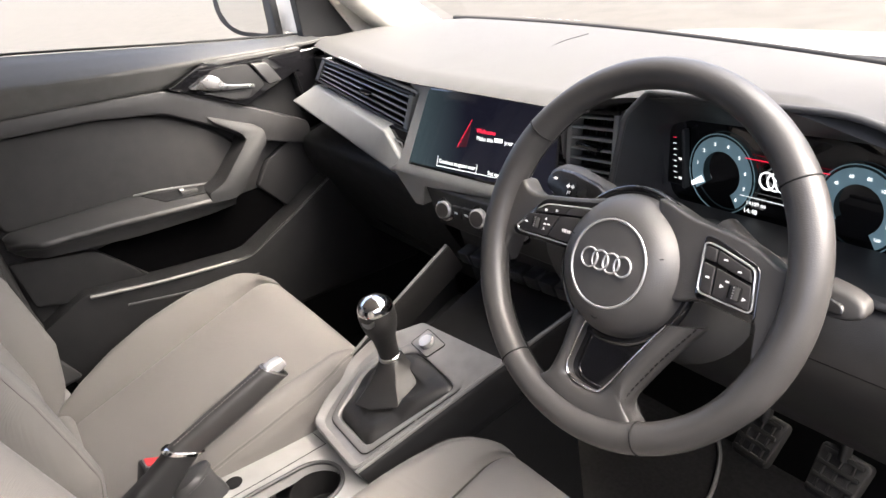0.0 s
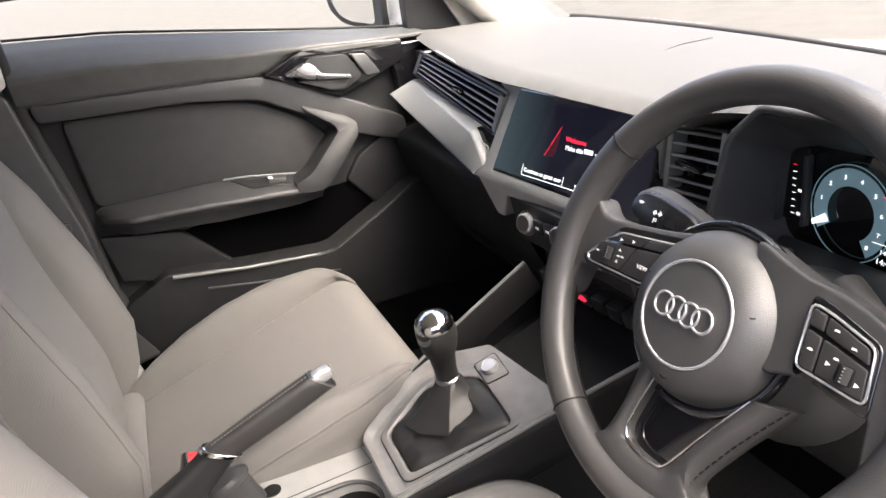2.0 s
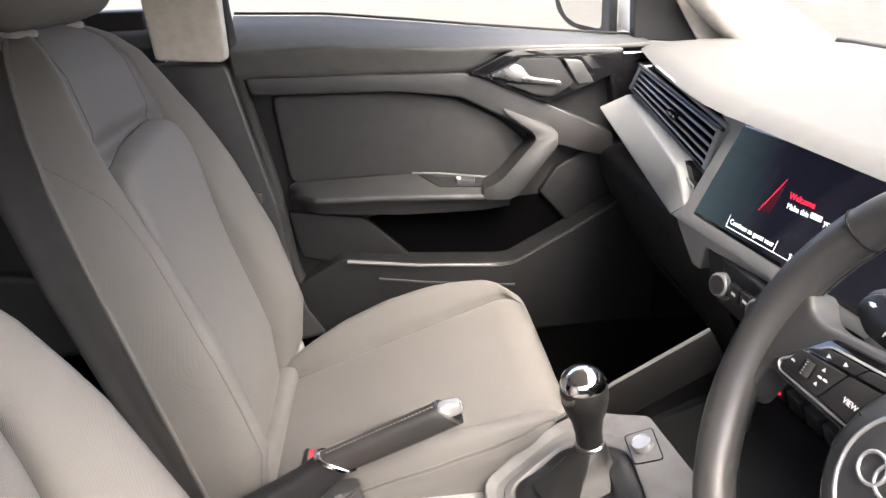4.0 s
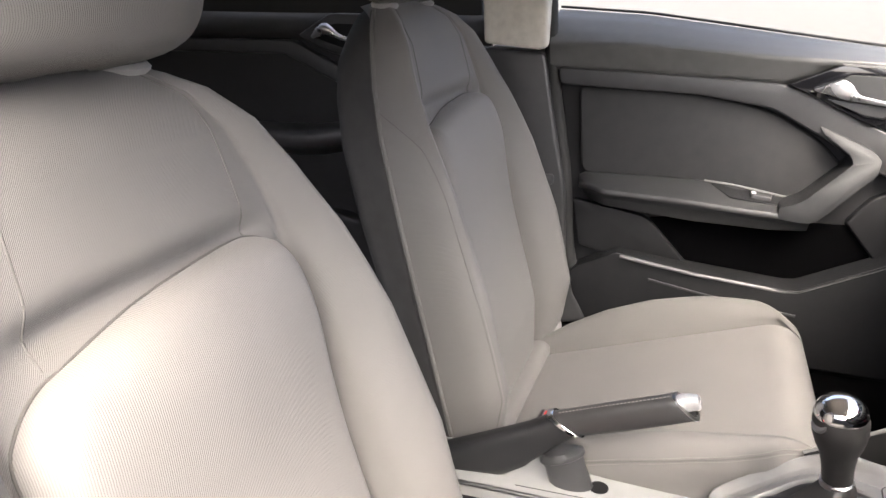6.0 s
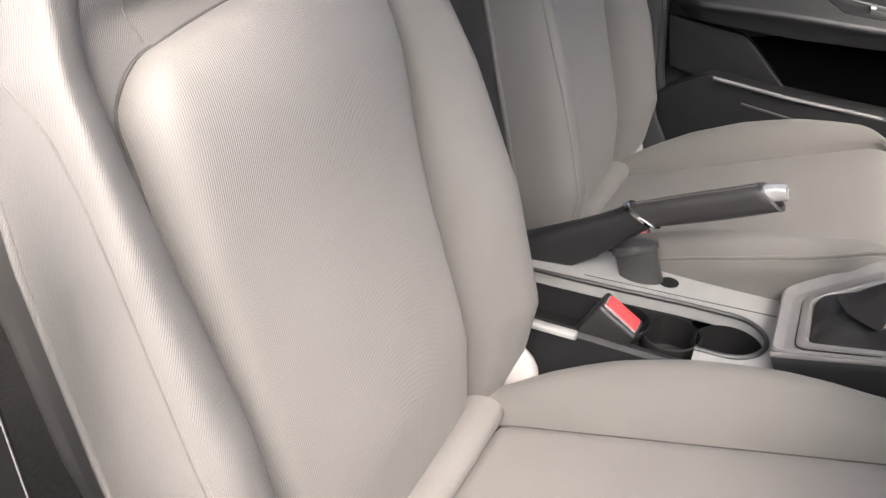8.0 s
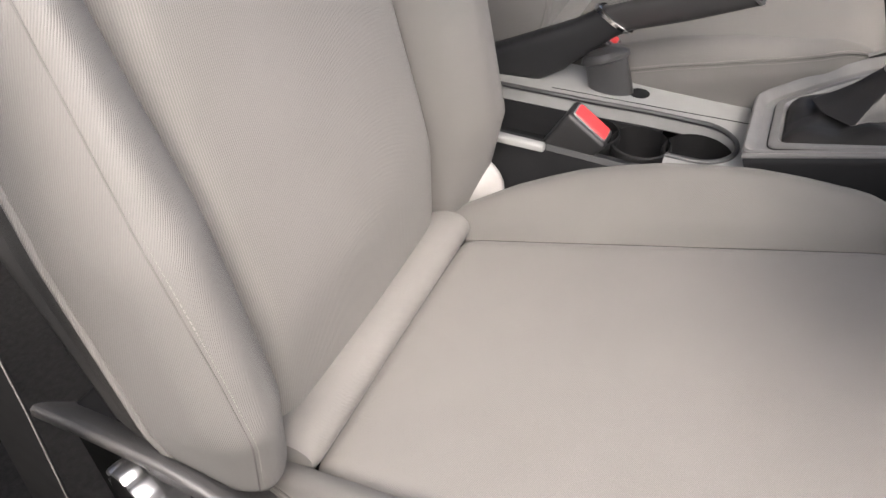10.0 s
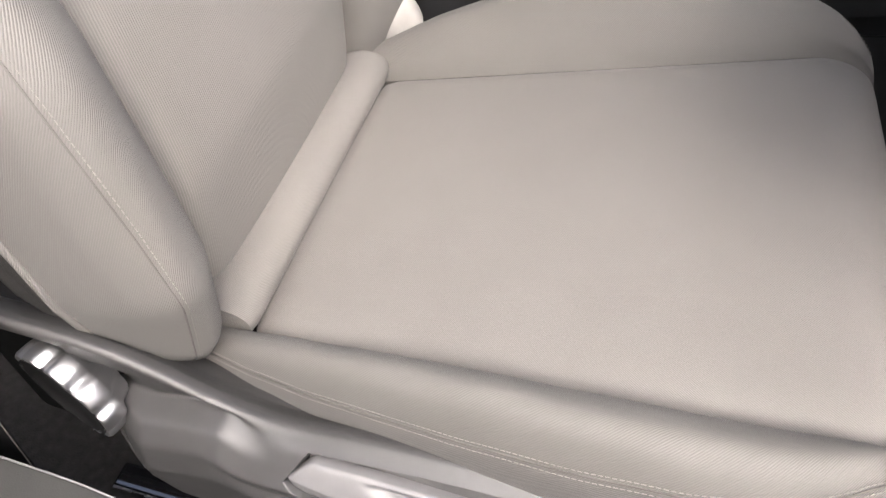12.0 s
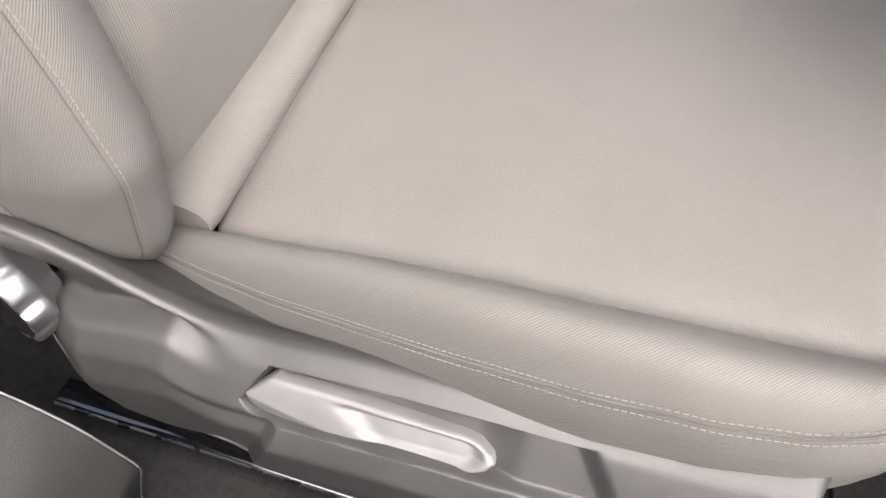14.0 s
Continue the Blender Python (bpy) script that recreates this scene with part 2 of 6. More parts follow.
def grid(rows, closed=False, caps=False, smooth=35.0):
    """A sheet through rows of points; closed: each row is a ring."""
    verts = [v for r in rows for v in r]
    n = len(rows[0])
    faces = []
    for i in range(len(rows) - 1):
        for j in range(n if closed else n - 1):
            k = (j + 1) % n
            faces.append((i * n + j, i * n + k, (i + 1) * n + k, (i + 1) * n + j))
    if caps:
        faces.append(tuple(range(n))[::-1])
        faces.append(tuple((len(rows) - 1) * n + j for j in range(n)))
    me = data_of(verts, faces, smooth)
    # cloth coordinates in metres: across along each row, up along the rows
    p = np.array([tuple(v) for v in verts]).reshape(len(rows), n, 3)
    across = np.concatenate([np.zeros((len(rows), 1)), np.cumsum(np.linalg.norm(np.diff(p, axis=1), axis=2), axis=1)], axis=1)
    across -= across[:, n // 2:n // 2 + 1]
    along = np.concatenate([np.zeros((1, n)), np.cumsum(np.linalg.norm(np.diff(p, axis=0), axis=2), axis=0)], axis=0).mean(axis=1)
    flat = np.stack([across, np.repeat(along[:, None], n, axis=1)], axis=2).reshape(-1, 2)
    layer = me.uv_layers.new(name="cloth")
    which = np.empty(len(me.loops), dtype=np.int32)
    me.loops.foreach_get("vertex_index", which)
    layer.data.foreach_set("uv", flat[which].astype(np.float32).ravel())
    return me


def tube(path, radius, sides=10, closed=False, smooth=60.0, squash=1.0, flat=(0, 0, 1)):
    """A round rod along a path; radius a number or one for each point."""
    pts = [Vector(p) for p in path]
    n = len(pts)
    rings = []
    for i, p in enumerate(pts):
        d = (pts[(i + 1) % n] - pts[i - 1]) if closed else (pts[min(i + 1, n - 1)] - pts[max(i - 1, 0)])
        d.normalize()
        side = d.cross(Vector(flat))
        if side.length < 1e-4:
            side = d.cross(Vector((1, 0, 0)))
        side.normalize()
        up = side.cross(d)
        r = radius[i] if isinstance(radius, (list, tuple)) else radius
        rings.append([p + (side * math.cos(a) + up * math.sin(a) * squash) * r for a in (2 * math.pi * k / sides for k in range(sides))])
    if closed:
        rings.append(rings[0])
        verts = [v for r in rings[:-1] for v in r]
        faces = [(i * sides + j, i * sides + (j + 1) % sides, ((i + 1) % n) * sides + (j + 1) % sides, ((i + 1) % n) * sides + j) for i in range(n) for j in range(sides)]
        return data_of(verts, faces, smooth)
    return grid(rings, closed=True, caps=True, smooth=smooth)


def slab(poly, place, low, high, bevel=0.004, segments=3, smooth=35.0):
    """An outline (a, b) set between two depths; place(a, b, depth) gives the point. The edge at depth high is rounded."""
    bm = bmesh.new()
    back = [bm.verts.new(place(a, b, low)) for a, b in poly]
    front = [bm.verts.new(place(a, b, high)) for a, b in poly]
    n = len(poly)
    bm.faces.new(back[::-1])
    top = bm.faces.new(front)
    for i in range(n):
        bm.faces.new((back[i], back[(i + 1) % n], front[(i + 1) % n], front[i]))
    bmesh.ops.recalc_face_normals(bm, faces=bm.faces)
    if bevel:
        bmesh.ops.bevel(bm, geom=list(top.edges), offset=bevel, segments=segments, profile=0.5, affect="EDGES", clamp_overlap=True)
    me = bpy.data.meshes.new("mesh")
    bm.to_mesh(me)
    bm.free()
    finish(me, smooth)
    return me


def rounded(poly, r, n=5):
    """The outline with its corners rounded by r (one number, or one for each corner)."""
    out = []
    m = len(poly)
    for i in range(m):
        p, a, b = (np.array(poly[j % m], float) for j in (i, i - 1, i + 1))
        ri = r[i] if isinstance(r, (list, tuple)) else r
        da, db = a - p, b - p
        la, lb = np.linalg.norm(da), np.linalg.norm(db)
        q = min(ri, la * 0.45, lb * 0.45)
        s, e = p + da / la * q, p + db / lb * q
        for k in range(n):
            t = k / (n - 1)
            out.append(tuple((1 - t) ** 2 * s + 2 * t * (1 - t) * p + t * t * e))
    return out


def box(center, size, bevel=0.003, turn=(0, 0, 0), segments=2):
    bm = bmesh.new()
    bmesh.ops.create_cube(bm, size=1.0)
    bmesh.ops.scale(bm, vec=size, verts=bm.verts)
    if bevel:
        bmesh.ops.bevel(bm, geom=list(bm.edges), offset=bevel, segments=segments, profile=0.5, affect="EDGES", clamp_overlap=True)
    bmesh.ops.transform(bm, matrix=pose(*center, *turn), verts=bm.verts)
    me = bpy.data.meshes.new("mesh")
    bm.to_mesh(me)
    bm.free()
    finish(me, 35)
    return me


def turned(profile, m, sides=32, smooth=40.0):
    """A turned body: (radius, height) pairs about the z axis of the pose m."""
    rings = [[m @ Vector((r * math.cos(a), r * math.sin(a), h)) for a in (2 * math.pi * k / sides for k in range(sides))] for r, h in profile]
    return grid(rings, closed=True, caps=True, smooth=smooth)


def frame_at(origin, z_axis, x_axis=(1, 0, 0)):
    """A pose whose z axis points along z_axis."""
    z = Vector(z_axis).normalized()
    x = Vector(x_axis)
    x = (x - z * x.dot(z)).normalized()
    y = z.cross(x)
    m = Matrix((x, y, z)).transposed().to_4x4()
    m.translation = origin
    return m


def stitches(points, length=0.004, gap=0.0022, radius=0.0006):
    """Short threads, end to end along a line."""
    verts, faces = [], []
    pts = [Vector(p) for p in points]
    walked, nxt = 0.0, 0.0
    for a, b in zip(pts, pts[1:]):
        seg = (b - a).length
        d = (b - a).normalized()
        side = d.orthogonal().normalized() * radius
        up = d.cross(side)
        while nxt < walked + seg:
            s = a + d * (nxt - walked)
            e = s + d * length
            k = len(verts)
            for c in (s, e):
                verts += [c + side, c + up, c - side, c - up]
            faces += [(k + j, k + (j + 1) % 4, k + 4 + (j + 1) % 4, k + 4 + j) for j in range(4)] + [(k + 3, k + 2, k + 1, k), (k + 4, k + 5, k + 6, k + 7)]
            nxt += length + gap
        walked += seg
    return data_of(verts, faces, 60)


def writing(text, size, m, material, parent, name="lettering"):
    cu = bpy.data.curves.new("text", "FONT")
    cu.body, cu.size, cu.align_x, cu.align_y, cu.extrude = text, size, "CENTER", "CENTER", 0.0002
    tmp = bpy.data.objects.new("text", cu)
    me = bpy.data.meshes.new_from_object(tmp)
    bpy.data.objects.remove(tmp)
    me.transform(m)
    return part(name, me, material, parent)


# ---- setting: ground, car shell ----
def ground_sheet():
    rows = []
    for y in (-400, -60, -12, -5, 0, 5, 12, 60, 400):
        rows.append([(x, y, 0.0) for x in (-400, -60, -12, -5, 0, 5, 12, 60, 400)])
    return grid(rows)


single("ground", ground_sheet(), TARMAC, "pale sunlit tarmac of the car park outside", "ground", "structure")


def xz(a, b, d):
    return (a, d, b)


def xy(a, b, d):
    return (a, b, d)


single("floor", slab([(-0.90, -1.6), (0.66, -1.6), (0.66, 1.0), (-0.90, 1.0)], xy, 0.24, 0.30, 0.0), CARPET, "black carpet on the car floor", "floor", "structure")
# added out of view: keeps low light from the right off the seats
single("unseen_wall_right", slab([(-3.0, 0.0), (2.0, 0.0), (2.0, 1.20), (-3.0, 1.20)], lambda a, b, d: (d, a, b), 1.24, 1.08, 0.01), WALL, "unseen dark wall added to block low light from the right", "wall", "structure")
single("bulkhead", slab([(-0.90, 0.24), (0.70, 0.24), (0.70, 1.03), (-0.90, 1.03)], xz, 1.08, 1.0, 0.0), BLACK, "black carpeted footwell bulkhead", "bulkhead", "structure")
single("wall_rear", slab([(-0.9, 0.24), (0.8, 0.24), (0.8, 1.42), (-0.9, 1.42)], xz, -1.55, -1.5, 0.0), BLACK, "dark rear end of the cabin", "wall", "structure")


def roof_sheet():
    rows = []
    for y in np.linspace(-1.5, 0.56, 16):
        rows.append([(x, y, 1.46 - 0.10 * (abs(x) / 0.58) ** 3 - 0.06 * max(0, y) ** 2 / 0.31 - 0.05 * min(0, y + 0.6) ** 2) for x in np.linspace(-0.58, 0.58, 17)])
    rows = [[(1.06 * x - 0.05, y, z + 0.02) for x, y, z in r] for r in rows]
    return grid(rows)


roof = roof_sheet()
single("ceiling", roof, HEADLINER, "pale cloth headliner under the roof", "headliner", "structure")
rail_rows = [[(x, y, 1.380 + 0.30 * (-0.66 - x) - 0.06 * max(0, y) ** 2 / 0.31 - 0.05 * min(0, y + 0.6) ** 2 + dz) for x, dz in ((-0.655, 0.0), (-0.70, 0.002), (-0.75, 0.004), (-0.79, 0.0), (-0.80, 0.03), (-0.655, 0.04))] for y in np.linspace(-1.5, 0.56, 16)]
single("roof_rail_left", grid(rail_rows, closed=True, caps=True), HEADLINER, "pale trimmed roof rail over the passenger windows", "roof rail", "structure")
single("sill", slab(rounded([(0.66, 0.20), (0.86, 0.20), (0.86, 0.34), (0.80, 0.38), (0.68, 0.36)], 0.02), lambda a, b, d: (a, d, b), -0.75, 0.95, 0.0), PLASTIC, "dark plastic sill along the open door", "sill", "structure")
single("kick_panel", slab([(-1.5, 0.20), (1.0, 0.20), (1.0, 0.98), (0.80, 0.98), (0.60, 0.52), (-1.5, 0.52)], lambda a, b, d: (d, a, b), -0.93, -0.800, 0.0), BLACK, "black trim below the passenger door", "kick panel", "structure")
side = thing("rear_side_right", (0.72, -0.80, 0.30), "dark closed rear side of the cabin behind the driver", "car side", kind="structure")
part("side_panel", slab([(-1.5, 0.22), (-0.20, 0.22), (-0.20, 1.06), (-1.5, 1.10)], lambda a, b, d: (d, a, b), 0.80, 0.70, 0.01), PLASTIC, side)
part("pillar_post", slab(rounded([(-0.33, 0.30), (-0.15, 0.30), (-0.17, 1.0), (-0.20, 1.42), (-0.30, 1.42)], 0.02), lambda a, b, d: (d - 0.30 * max(0.0, b - 1.0), a, b), 0.78, 0.68, 0.012), PLASTIC_MID, side, "dark pillar trim")
part("rear_quarter", slab(rounded([(-1.5, 1.05), (-1.10, 1.05), (-1.22, 1.40), (-1.5, 1.40)], 0.02), lambda a, b, d: (d - 0.30 * max(0.0, b - 1.0), a, b), 0.78, 0.70, 0.012), PLASTIC, side, "dark quarter panel")
pillar_foot = thing("pillar_trim", (0.66, -0.10, 0.25), "grey plastic foot of the door pillar with a pale edge", "pillar trim", kind="structure")
FOOT = rounded([(-0.42, 0.22), (-0.02, 0.22), (0.010, 0.36), (0.040, 0.462), (0.013, 0.512), (-0.024, 0.534), (-0.42, 0.575)], [0.01, 0.02, 0.02, 0.012, 0.02, 0.02, 0.01])
part("panel", slab(FOOT, lambda a, b, d: (d, a, b), 0.70, 0.640, 0.003), PLASTIC_FOOT, pillar_foot)
part("edge", tube([(0.6405, a, b) for a, b in FOOT[6:32]], 0.0007, 6), PLASTIC_LEVER, pillar_foot, "thin pale line along the edge")


def screen_foot(x):
    """How far forward the dash top and the windscreen meet."""
    return 1.054 - 0.20 * x - 0.13 * x * x


# white bonnet and its wing seen through the windscreen
def bonnet_sheet():
    rows = []
    for k in range(16):
        row = []
        for x in np.linspace(-0.78, 0.78, 25):
            y = (screen_foot(x) + 0.03) * (1 - k / 15) + 2.0 * k / 15
            row.append((x, y, 0.992 - 0.17 * (max(0.0, y - 1.12) / 0.88) ** 2 - 0.10 * (abs(x) / 0.78) ** 4))
        rows.append(row)
    return grid(rows)


single("bonnet", bonnet_sheet(), WHITE_PAINT, "white painted car bonnet beyond the windscreen", "bonnet", "structure")


def screen_sheet(off):
    rows = []
    for s in np.linspace(0, 1, 10):
        z = 1.045 + 0.36 * s ** 0.9
        w = 0.70 - 0.13 * s
        rows.append([(x * w * 1.08 - 0.05, (screen_foot(x * w * 1.08 - 0.05) + 0.012) * (1 - s) + (0.59 - 0.08 * x * x) * s, z + off) for x in np.linspace(-1, 1, 21)])
    return grid(rows)


def facing_in(me, way):
    """Turns a single sheet of glass so that its front looks the given way."""
    me.update()
    if me.polygons[len(me.polygons) // 2].normal.dot(Vector(way)) < 0:
        me.flip_normals()
    return me


glass = single("window_1", facing_in(screen_sheet(0), (0, -0.6, -0.8)), GLASS, "curved clear windscreen", "windscreen", "structure")
glass.visible_shadow = False
single("scuttle", tube([(x, screen_foot(x) + 0.008, 1.0465) for x in np.linspace(-0.80, 0.62, 30)], 0.006, 8), RUBBER, "black rubber edge at the foot of the windscreen", "scuttle", "structure")


def a_pillar(side):
    p = [(side * 0.72 - 0.05, 0.98, 1.02), (side * 0.705 - 0.05, 0.89, 1.11), (side * 0.67 - 0.05, 0.74, 1.25), (side * 0.63 - 0.05, 0.60, 1.38), (side * 0.61 - 0.05, 0.50, 1.44)]
    return tube(spline(p, 16), 0.042, 12, squash=0.75)


single("pillar_left", a_pillar(-1), HEADLINER, "pale trimmed windscreen pillar", "pillar", "structure")
single("pillar_right", a_pillar(1), HEADLINER, "pale trimmed windscreen pillar", "pillar", "structure")


# speaker panel at the foot of the left pillar
speaker = thing("speaker_panel", (-0.80, 0.92, 1.06), "pale panel with a perforated speaker grille at the pillar foot", "speaker panel", kind="structure")
part("panel", slab(rounded([(0.853, 1.058), (1.07, 1.050), (1.0, 1.125), (0.93, 1.20), (0.82, 1.30), (0.765, 1.30), (0.797, 1.155)], 0.012), lambda a, b, d: (d + 0.45 * max(0.0, a - 0.95), a, b), -0.86, -0.795, 0.012), HEADLINER, speaker)


def grille():
    """Small dark holes in rows over a slanted field."""
    verts, faces = [], []
    for i in range(14):
        for j in range(12):
            y, z = 0.842 + 0.0075 * i + 0.003 * (j % 2), 1.092 + 0.0055 * j
            if z > 1.100 + 0.75 * (0.935 - y) + 0.010 or z < 1.094 - 0.12 * (y - 0.86):
                continue
            k = len(verts)
            verts += [(-0.7942, y + 0.0020 * math.cos(t), z + 0.0016 * math.sin(t)) for t in (2 * math.pi * q / 8 for q in range(8))]
            verts += [(-0.7962, v[1], v[2]) for v in verts[k:k + 8]]
            faces.append(tuple(range(k, k + 8)))
            faces += [(k + q, k + (q + 1) % 8, k + 8 + (q + 1) % 8, k + 8 + q) for q in range(8)]
    return data_of(verts, faces, 30)


part("grille", grille(), GRILLE, speaker, "rows of small dark holes")


# ---- passenger front door ----
def on_door(a, b, d):
    return (d, a, b)


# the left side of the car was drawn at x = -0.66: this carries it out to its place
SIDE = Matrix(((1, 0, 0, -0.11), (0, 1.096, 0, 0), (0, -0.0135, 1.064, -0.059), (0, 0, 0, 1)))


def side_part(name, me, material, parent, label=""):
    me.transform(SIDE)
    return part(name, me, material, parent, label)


def front_door():
    door = thing("front_passenger_door", (-0.80, 0.30, 0.45), "closed front passenger door with dark plastic card and armrest", "car door")
    base = rounded([(-0.049, 1.085), (-0.045, 1.03), (-0.022, 0.86), (-0.012, 0.69), (0.03, 0.60), (0.08, 0.50), (0.82, 0.50), (0.82, 0.90), (0.68, 1.072), (0.42, 1.070), (0.36, 1.060)], 0.01, 3)
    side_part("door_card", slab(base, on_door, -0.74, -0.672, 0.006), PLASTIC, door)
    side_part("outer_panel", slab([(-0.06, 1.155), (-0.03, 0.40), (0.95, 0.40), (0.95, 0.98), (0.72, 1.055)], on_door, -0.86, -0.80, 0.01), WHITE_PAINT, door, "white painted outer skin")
    # belt roll along the window: a pale slope, then a dark upright band
    rows = []
    for y in np.linspace(-0.062, 0.735, 40):
        zt = lerp_at(y, (-0.064, 0.12, 0.27, 0.42, 0.60, 0.74), (1.197, 1.181, 1.158, 1.134, 1.107, 1.088))
        zb = lerp_at(y, (-0.05, 0.175, 0.365, 0.42, 0.462, 0.676, 0.74), (1.086, 1.074, 1.062, 1.080, 1.0975, 1.0825, 1.078))
        zr = max(zb + 0.004, lerp_at(y, (-0.06, 0.10, 0.29, 0.52, 0.70), (1.134, 1.130, 1.113, 1.096, 1.086)))
        zr = min(zr, zt - 0.004)
        prof = bent([(-0.850, zb - 0.01), (-0.846, zt - 0.010), (-0.838, zt), (-0.800, zt - 0.26 * (zt - zr)), (-0.766, zt - 0.66 * (zt - zr)), (-0.7420, zr), (-0.7440, zr - 0.010), (-0.7530, zb + 0.001), (-0.775, zb - 0.012)], 0.006, 6)
        rows.append([(p[0], y, p[1]) for p in even(prof, 60)])
    part("belt_roll", grid(rows, smooth=40), BELT, door, "grey soft roll under the window")
    # grey strip that bends down towards the dashboard
    strip = rounded([(-0.046, 1.087), (0.175, 1.074), (0.365, 1.060), (0.41, 1.046), (0.53, 0.985), (0.66, 0.915), (0.66, 0.862), (0.60, 0.880), (0.513, 0.914), (0.457, 0.957), (0.358, 1.014), (0.227, 1.037), (-0.041, 1.053)], 0.012, 4)
    part("trim_strip", slab(strip, on_door, -0.785, -0.750, 0.004), PLASTIC_MID, door, "lighter grey strip")
    inset = rounded([(-0.006, 1.049), (0.227, 1.0345), (0.350, 1.012), (0.446, 0.953), (0.492, 0.905), (0.418, 0.835), (0.230, 0.865), (0.004, 0.870)], [0.02, 0.04, 0.06, 0.03, 0.012, 0.02, 0.03, 0.02], 5)
    ins = part("card_insert", slab(inset, on_door, -0.785, -0.768, 0.006), INSERT, door, "dark textured insert panel")
    part("insert_gap", tube([(-0.7775, a, b) for a, b in inset], 0.0022, 6, closed=True), BLACK, ins, "thin dark gap")
    # armrest: top ledge, bright edge, hollow front
    def arm_line(y):
        s = min(1.0, max(0.0, y / 0.06)) ** 0.6
        return (lerp_at(y, (0, 0.02, 0.23, 0.30, 0.44), (0.862, 0.871, 0.868, 0.861, 0.834)), lerp_at(y, (0, 0.03, 0.2, 0.38, 0.44), (0.850, 0.857, 0.847, 0.830, 0.826)), lerp_at(y, (0, 0.03, 0.227, 0.38, 0.44), (0.826, 0.815, 0.793, 0.786, 0.790)), -0.772 + 0.072 * s)
    rows = []
    for y in list(np.linspace(0.0, 0.06, 10)) + list(np.linspace(0.075, 0.44, 22)):
        zt, ze, zb, xe = arm_line(y)
        prof = spline([(-0.782, zt + 0.001), (-0.77, zt), (0.5 * (xe - 0.77), 0.45 * zt + 0.55 * ze + 0.001), (xe - 0.006, ze), (xe, ze - 0.004), (xe, ze - 0.012), (xe - 0.012, 0.5 * (ze + zb)), (xe - 0.026, zb + 0.004), (xe - 0.034, zb), (-0.785, zb - 0.002)], 36)
        rows.append([(p[0], y, p[1]) for p in prof])
    arm = part("armrest", grid(rows, smooth=40), PLASTIC_MID, door, "grey moulded armrest")
    def on_arm(y, t, up):
        zt, ze, zb, xe = arm_line(y)
        return (-0.772 + (xe + 0.772) * t, y, zt + (ze - zt) * t + up)
    bowl = rounded([(0.262, 0.12), (0.420, 0.10), (0.405, 0.62), (0.300, 0.66)], [0.01, 0.01, 0.01, 0.02], 4)
    part("window_switch_plate", slab(bowl, on_arm, -0.006, 0.0022, 0.0), PLASTIC, arm, "black switch bowl")
    part("plate_edge", tube([on_arm(y, 0.08, 0.0035) for y in np.linspace(0.25, 0.424, 12)], 0.0020, 6), PLASTIC_FRAME, arm, "bright ledge")
    part("window_switch", slab(rounded([(0.335, 0.28), (0.375, 0.26), (0.372, 0.50), (0.338, 0.52)], 0.004, 3), on_arm, 0.0, 0.009, 0.002), PLASTIC_MID, arm, "small window switch")
    part("switch_mark", slab([(0.338, 0.34), (0.346, 0.34), (0.346, 0.44), (0.338, 0.44)], on_arm, 0.008, 0.0098, 0.0), WHITE_MARK, arm)
    # angular grab handle
    bar = rounded([(0.385, 0.818), (0.444, 0.811), (0.534, 0.909), (0.540, 0.934), (0.524, 0.949), (0.438, 0.986), (0.446, 0.972), (0.490, 0.940), (0.496, 0.927), (0.420, 0.852), (0.385, 0.840)], [0.01, 0.02, 0.008, 0.006, 0.006, 0.004, 0.004, 0.006, 0.006, 0.012, 0.004], 4)
    part("grab_handle", slab(bar, lambda p, q, d: (d - 0.75 * max(0.0, q - 0.915), p, q), -0.79, -0.698, 0.0065, 3, 30.0), PLASTIC_HANDLE, door, "grey faceted grab handle")
    # map pocket: its shade painted as a flat near-black sheet between facetted panels
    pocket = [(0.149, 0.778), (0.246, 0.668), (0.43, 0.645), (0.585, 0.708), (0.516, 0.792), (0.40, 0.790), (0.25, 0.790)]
    part("map_pocket", slab(pocket, on_door, -0.784, -0.776, 0.0), POCKET_SHADE, door, "flat near-black sheet for the shade in the map pocket")
    part("pocket_rear_panel", slab(rounded([(-0.010, 0.812), (0.138, 0.784), (0.155, 0.772), (0.248, 0.668), (0.10, 0.684), (0.005, 0.71)], 0.006, 3), on_door, -0.785, -0.764, 0.006), PLASTIC, door, "dark facetted panel")
    part("pocket_front_panel", slab(rounded([(0.508, 0.800), (0.578, 0.712), (0.74, 0.795), (0.74, 0.90), (0.60, 0.878), (0.545, 0.85)], 0.006, 3), on_door, -0.785, -0.766, 0.006), PLASTIC, door, "dark facetted panel")
    lip = [(0.090, 0.712), (0.245, 0.690), (0.415, 0.672), (0.438, 0.674), (0.565, 0.734), (0.74, 0.828), (0.74, 0.50), (0.02, 0.50), (-0.012, 0.66)]
    part("pocket_lip", slab(rounded(lip, [0.006, 0.006, 0.006, 0.006, 0.006, 0.004, 0.01, 0.01, 0.02], 3), lambda p, q, d: (d - 0.10 * max(0.0, 0.30 - p) + 0.12 * min(0.0, q - 0.62), p, q), -0.80, -0.708, 0.012, 3), PLASTIC, door, "dark moulded pocket front")
    # paler plastic along the pocket lip paints its highlight
    part("lip_highlight", tube([(-0.7165, 0.10, 0.7085), (-0.7125, 0.245, 0.6865), (-0.7120, 0.415, 0.6685), (-0.7120, 0.440, 0.6705), (-0.7120, 0.566, 0.7305), (-0.7120, 0.72, 0.8130)], 0.0040, 8), PLASTIC_FRAME, door, "pale tube painting the highlight along the lip")
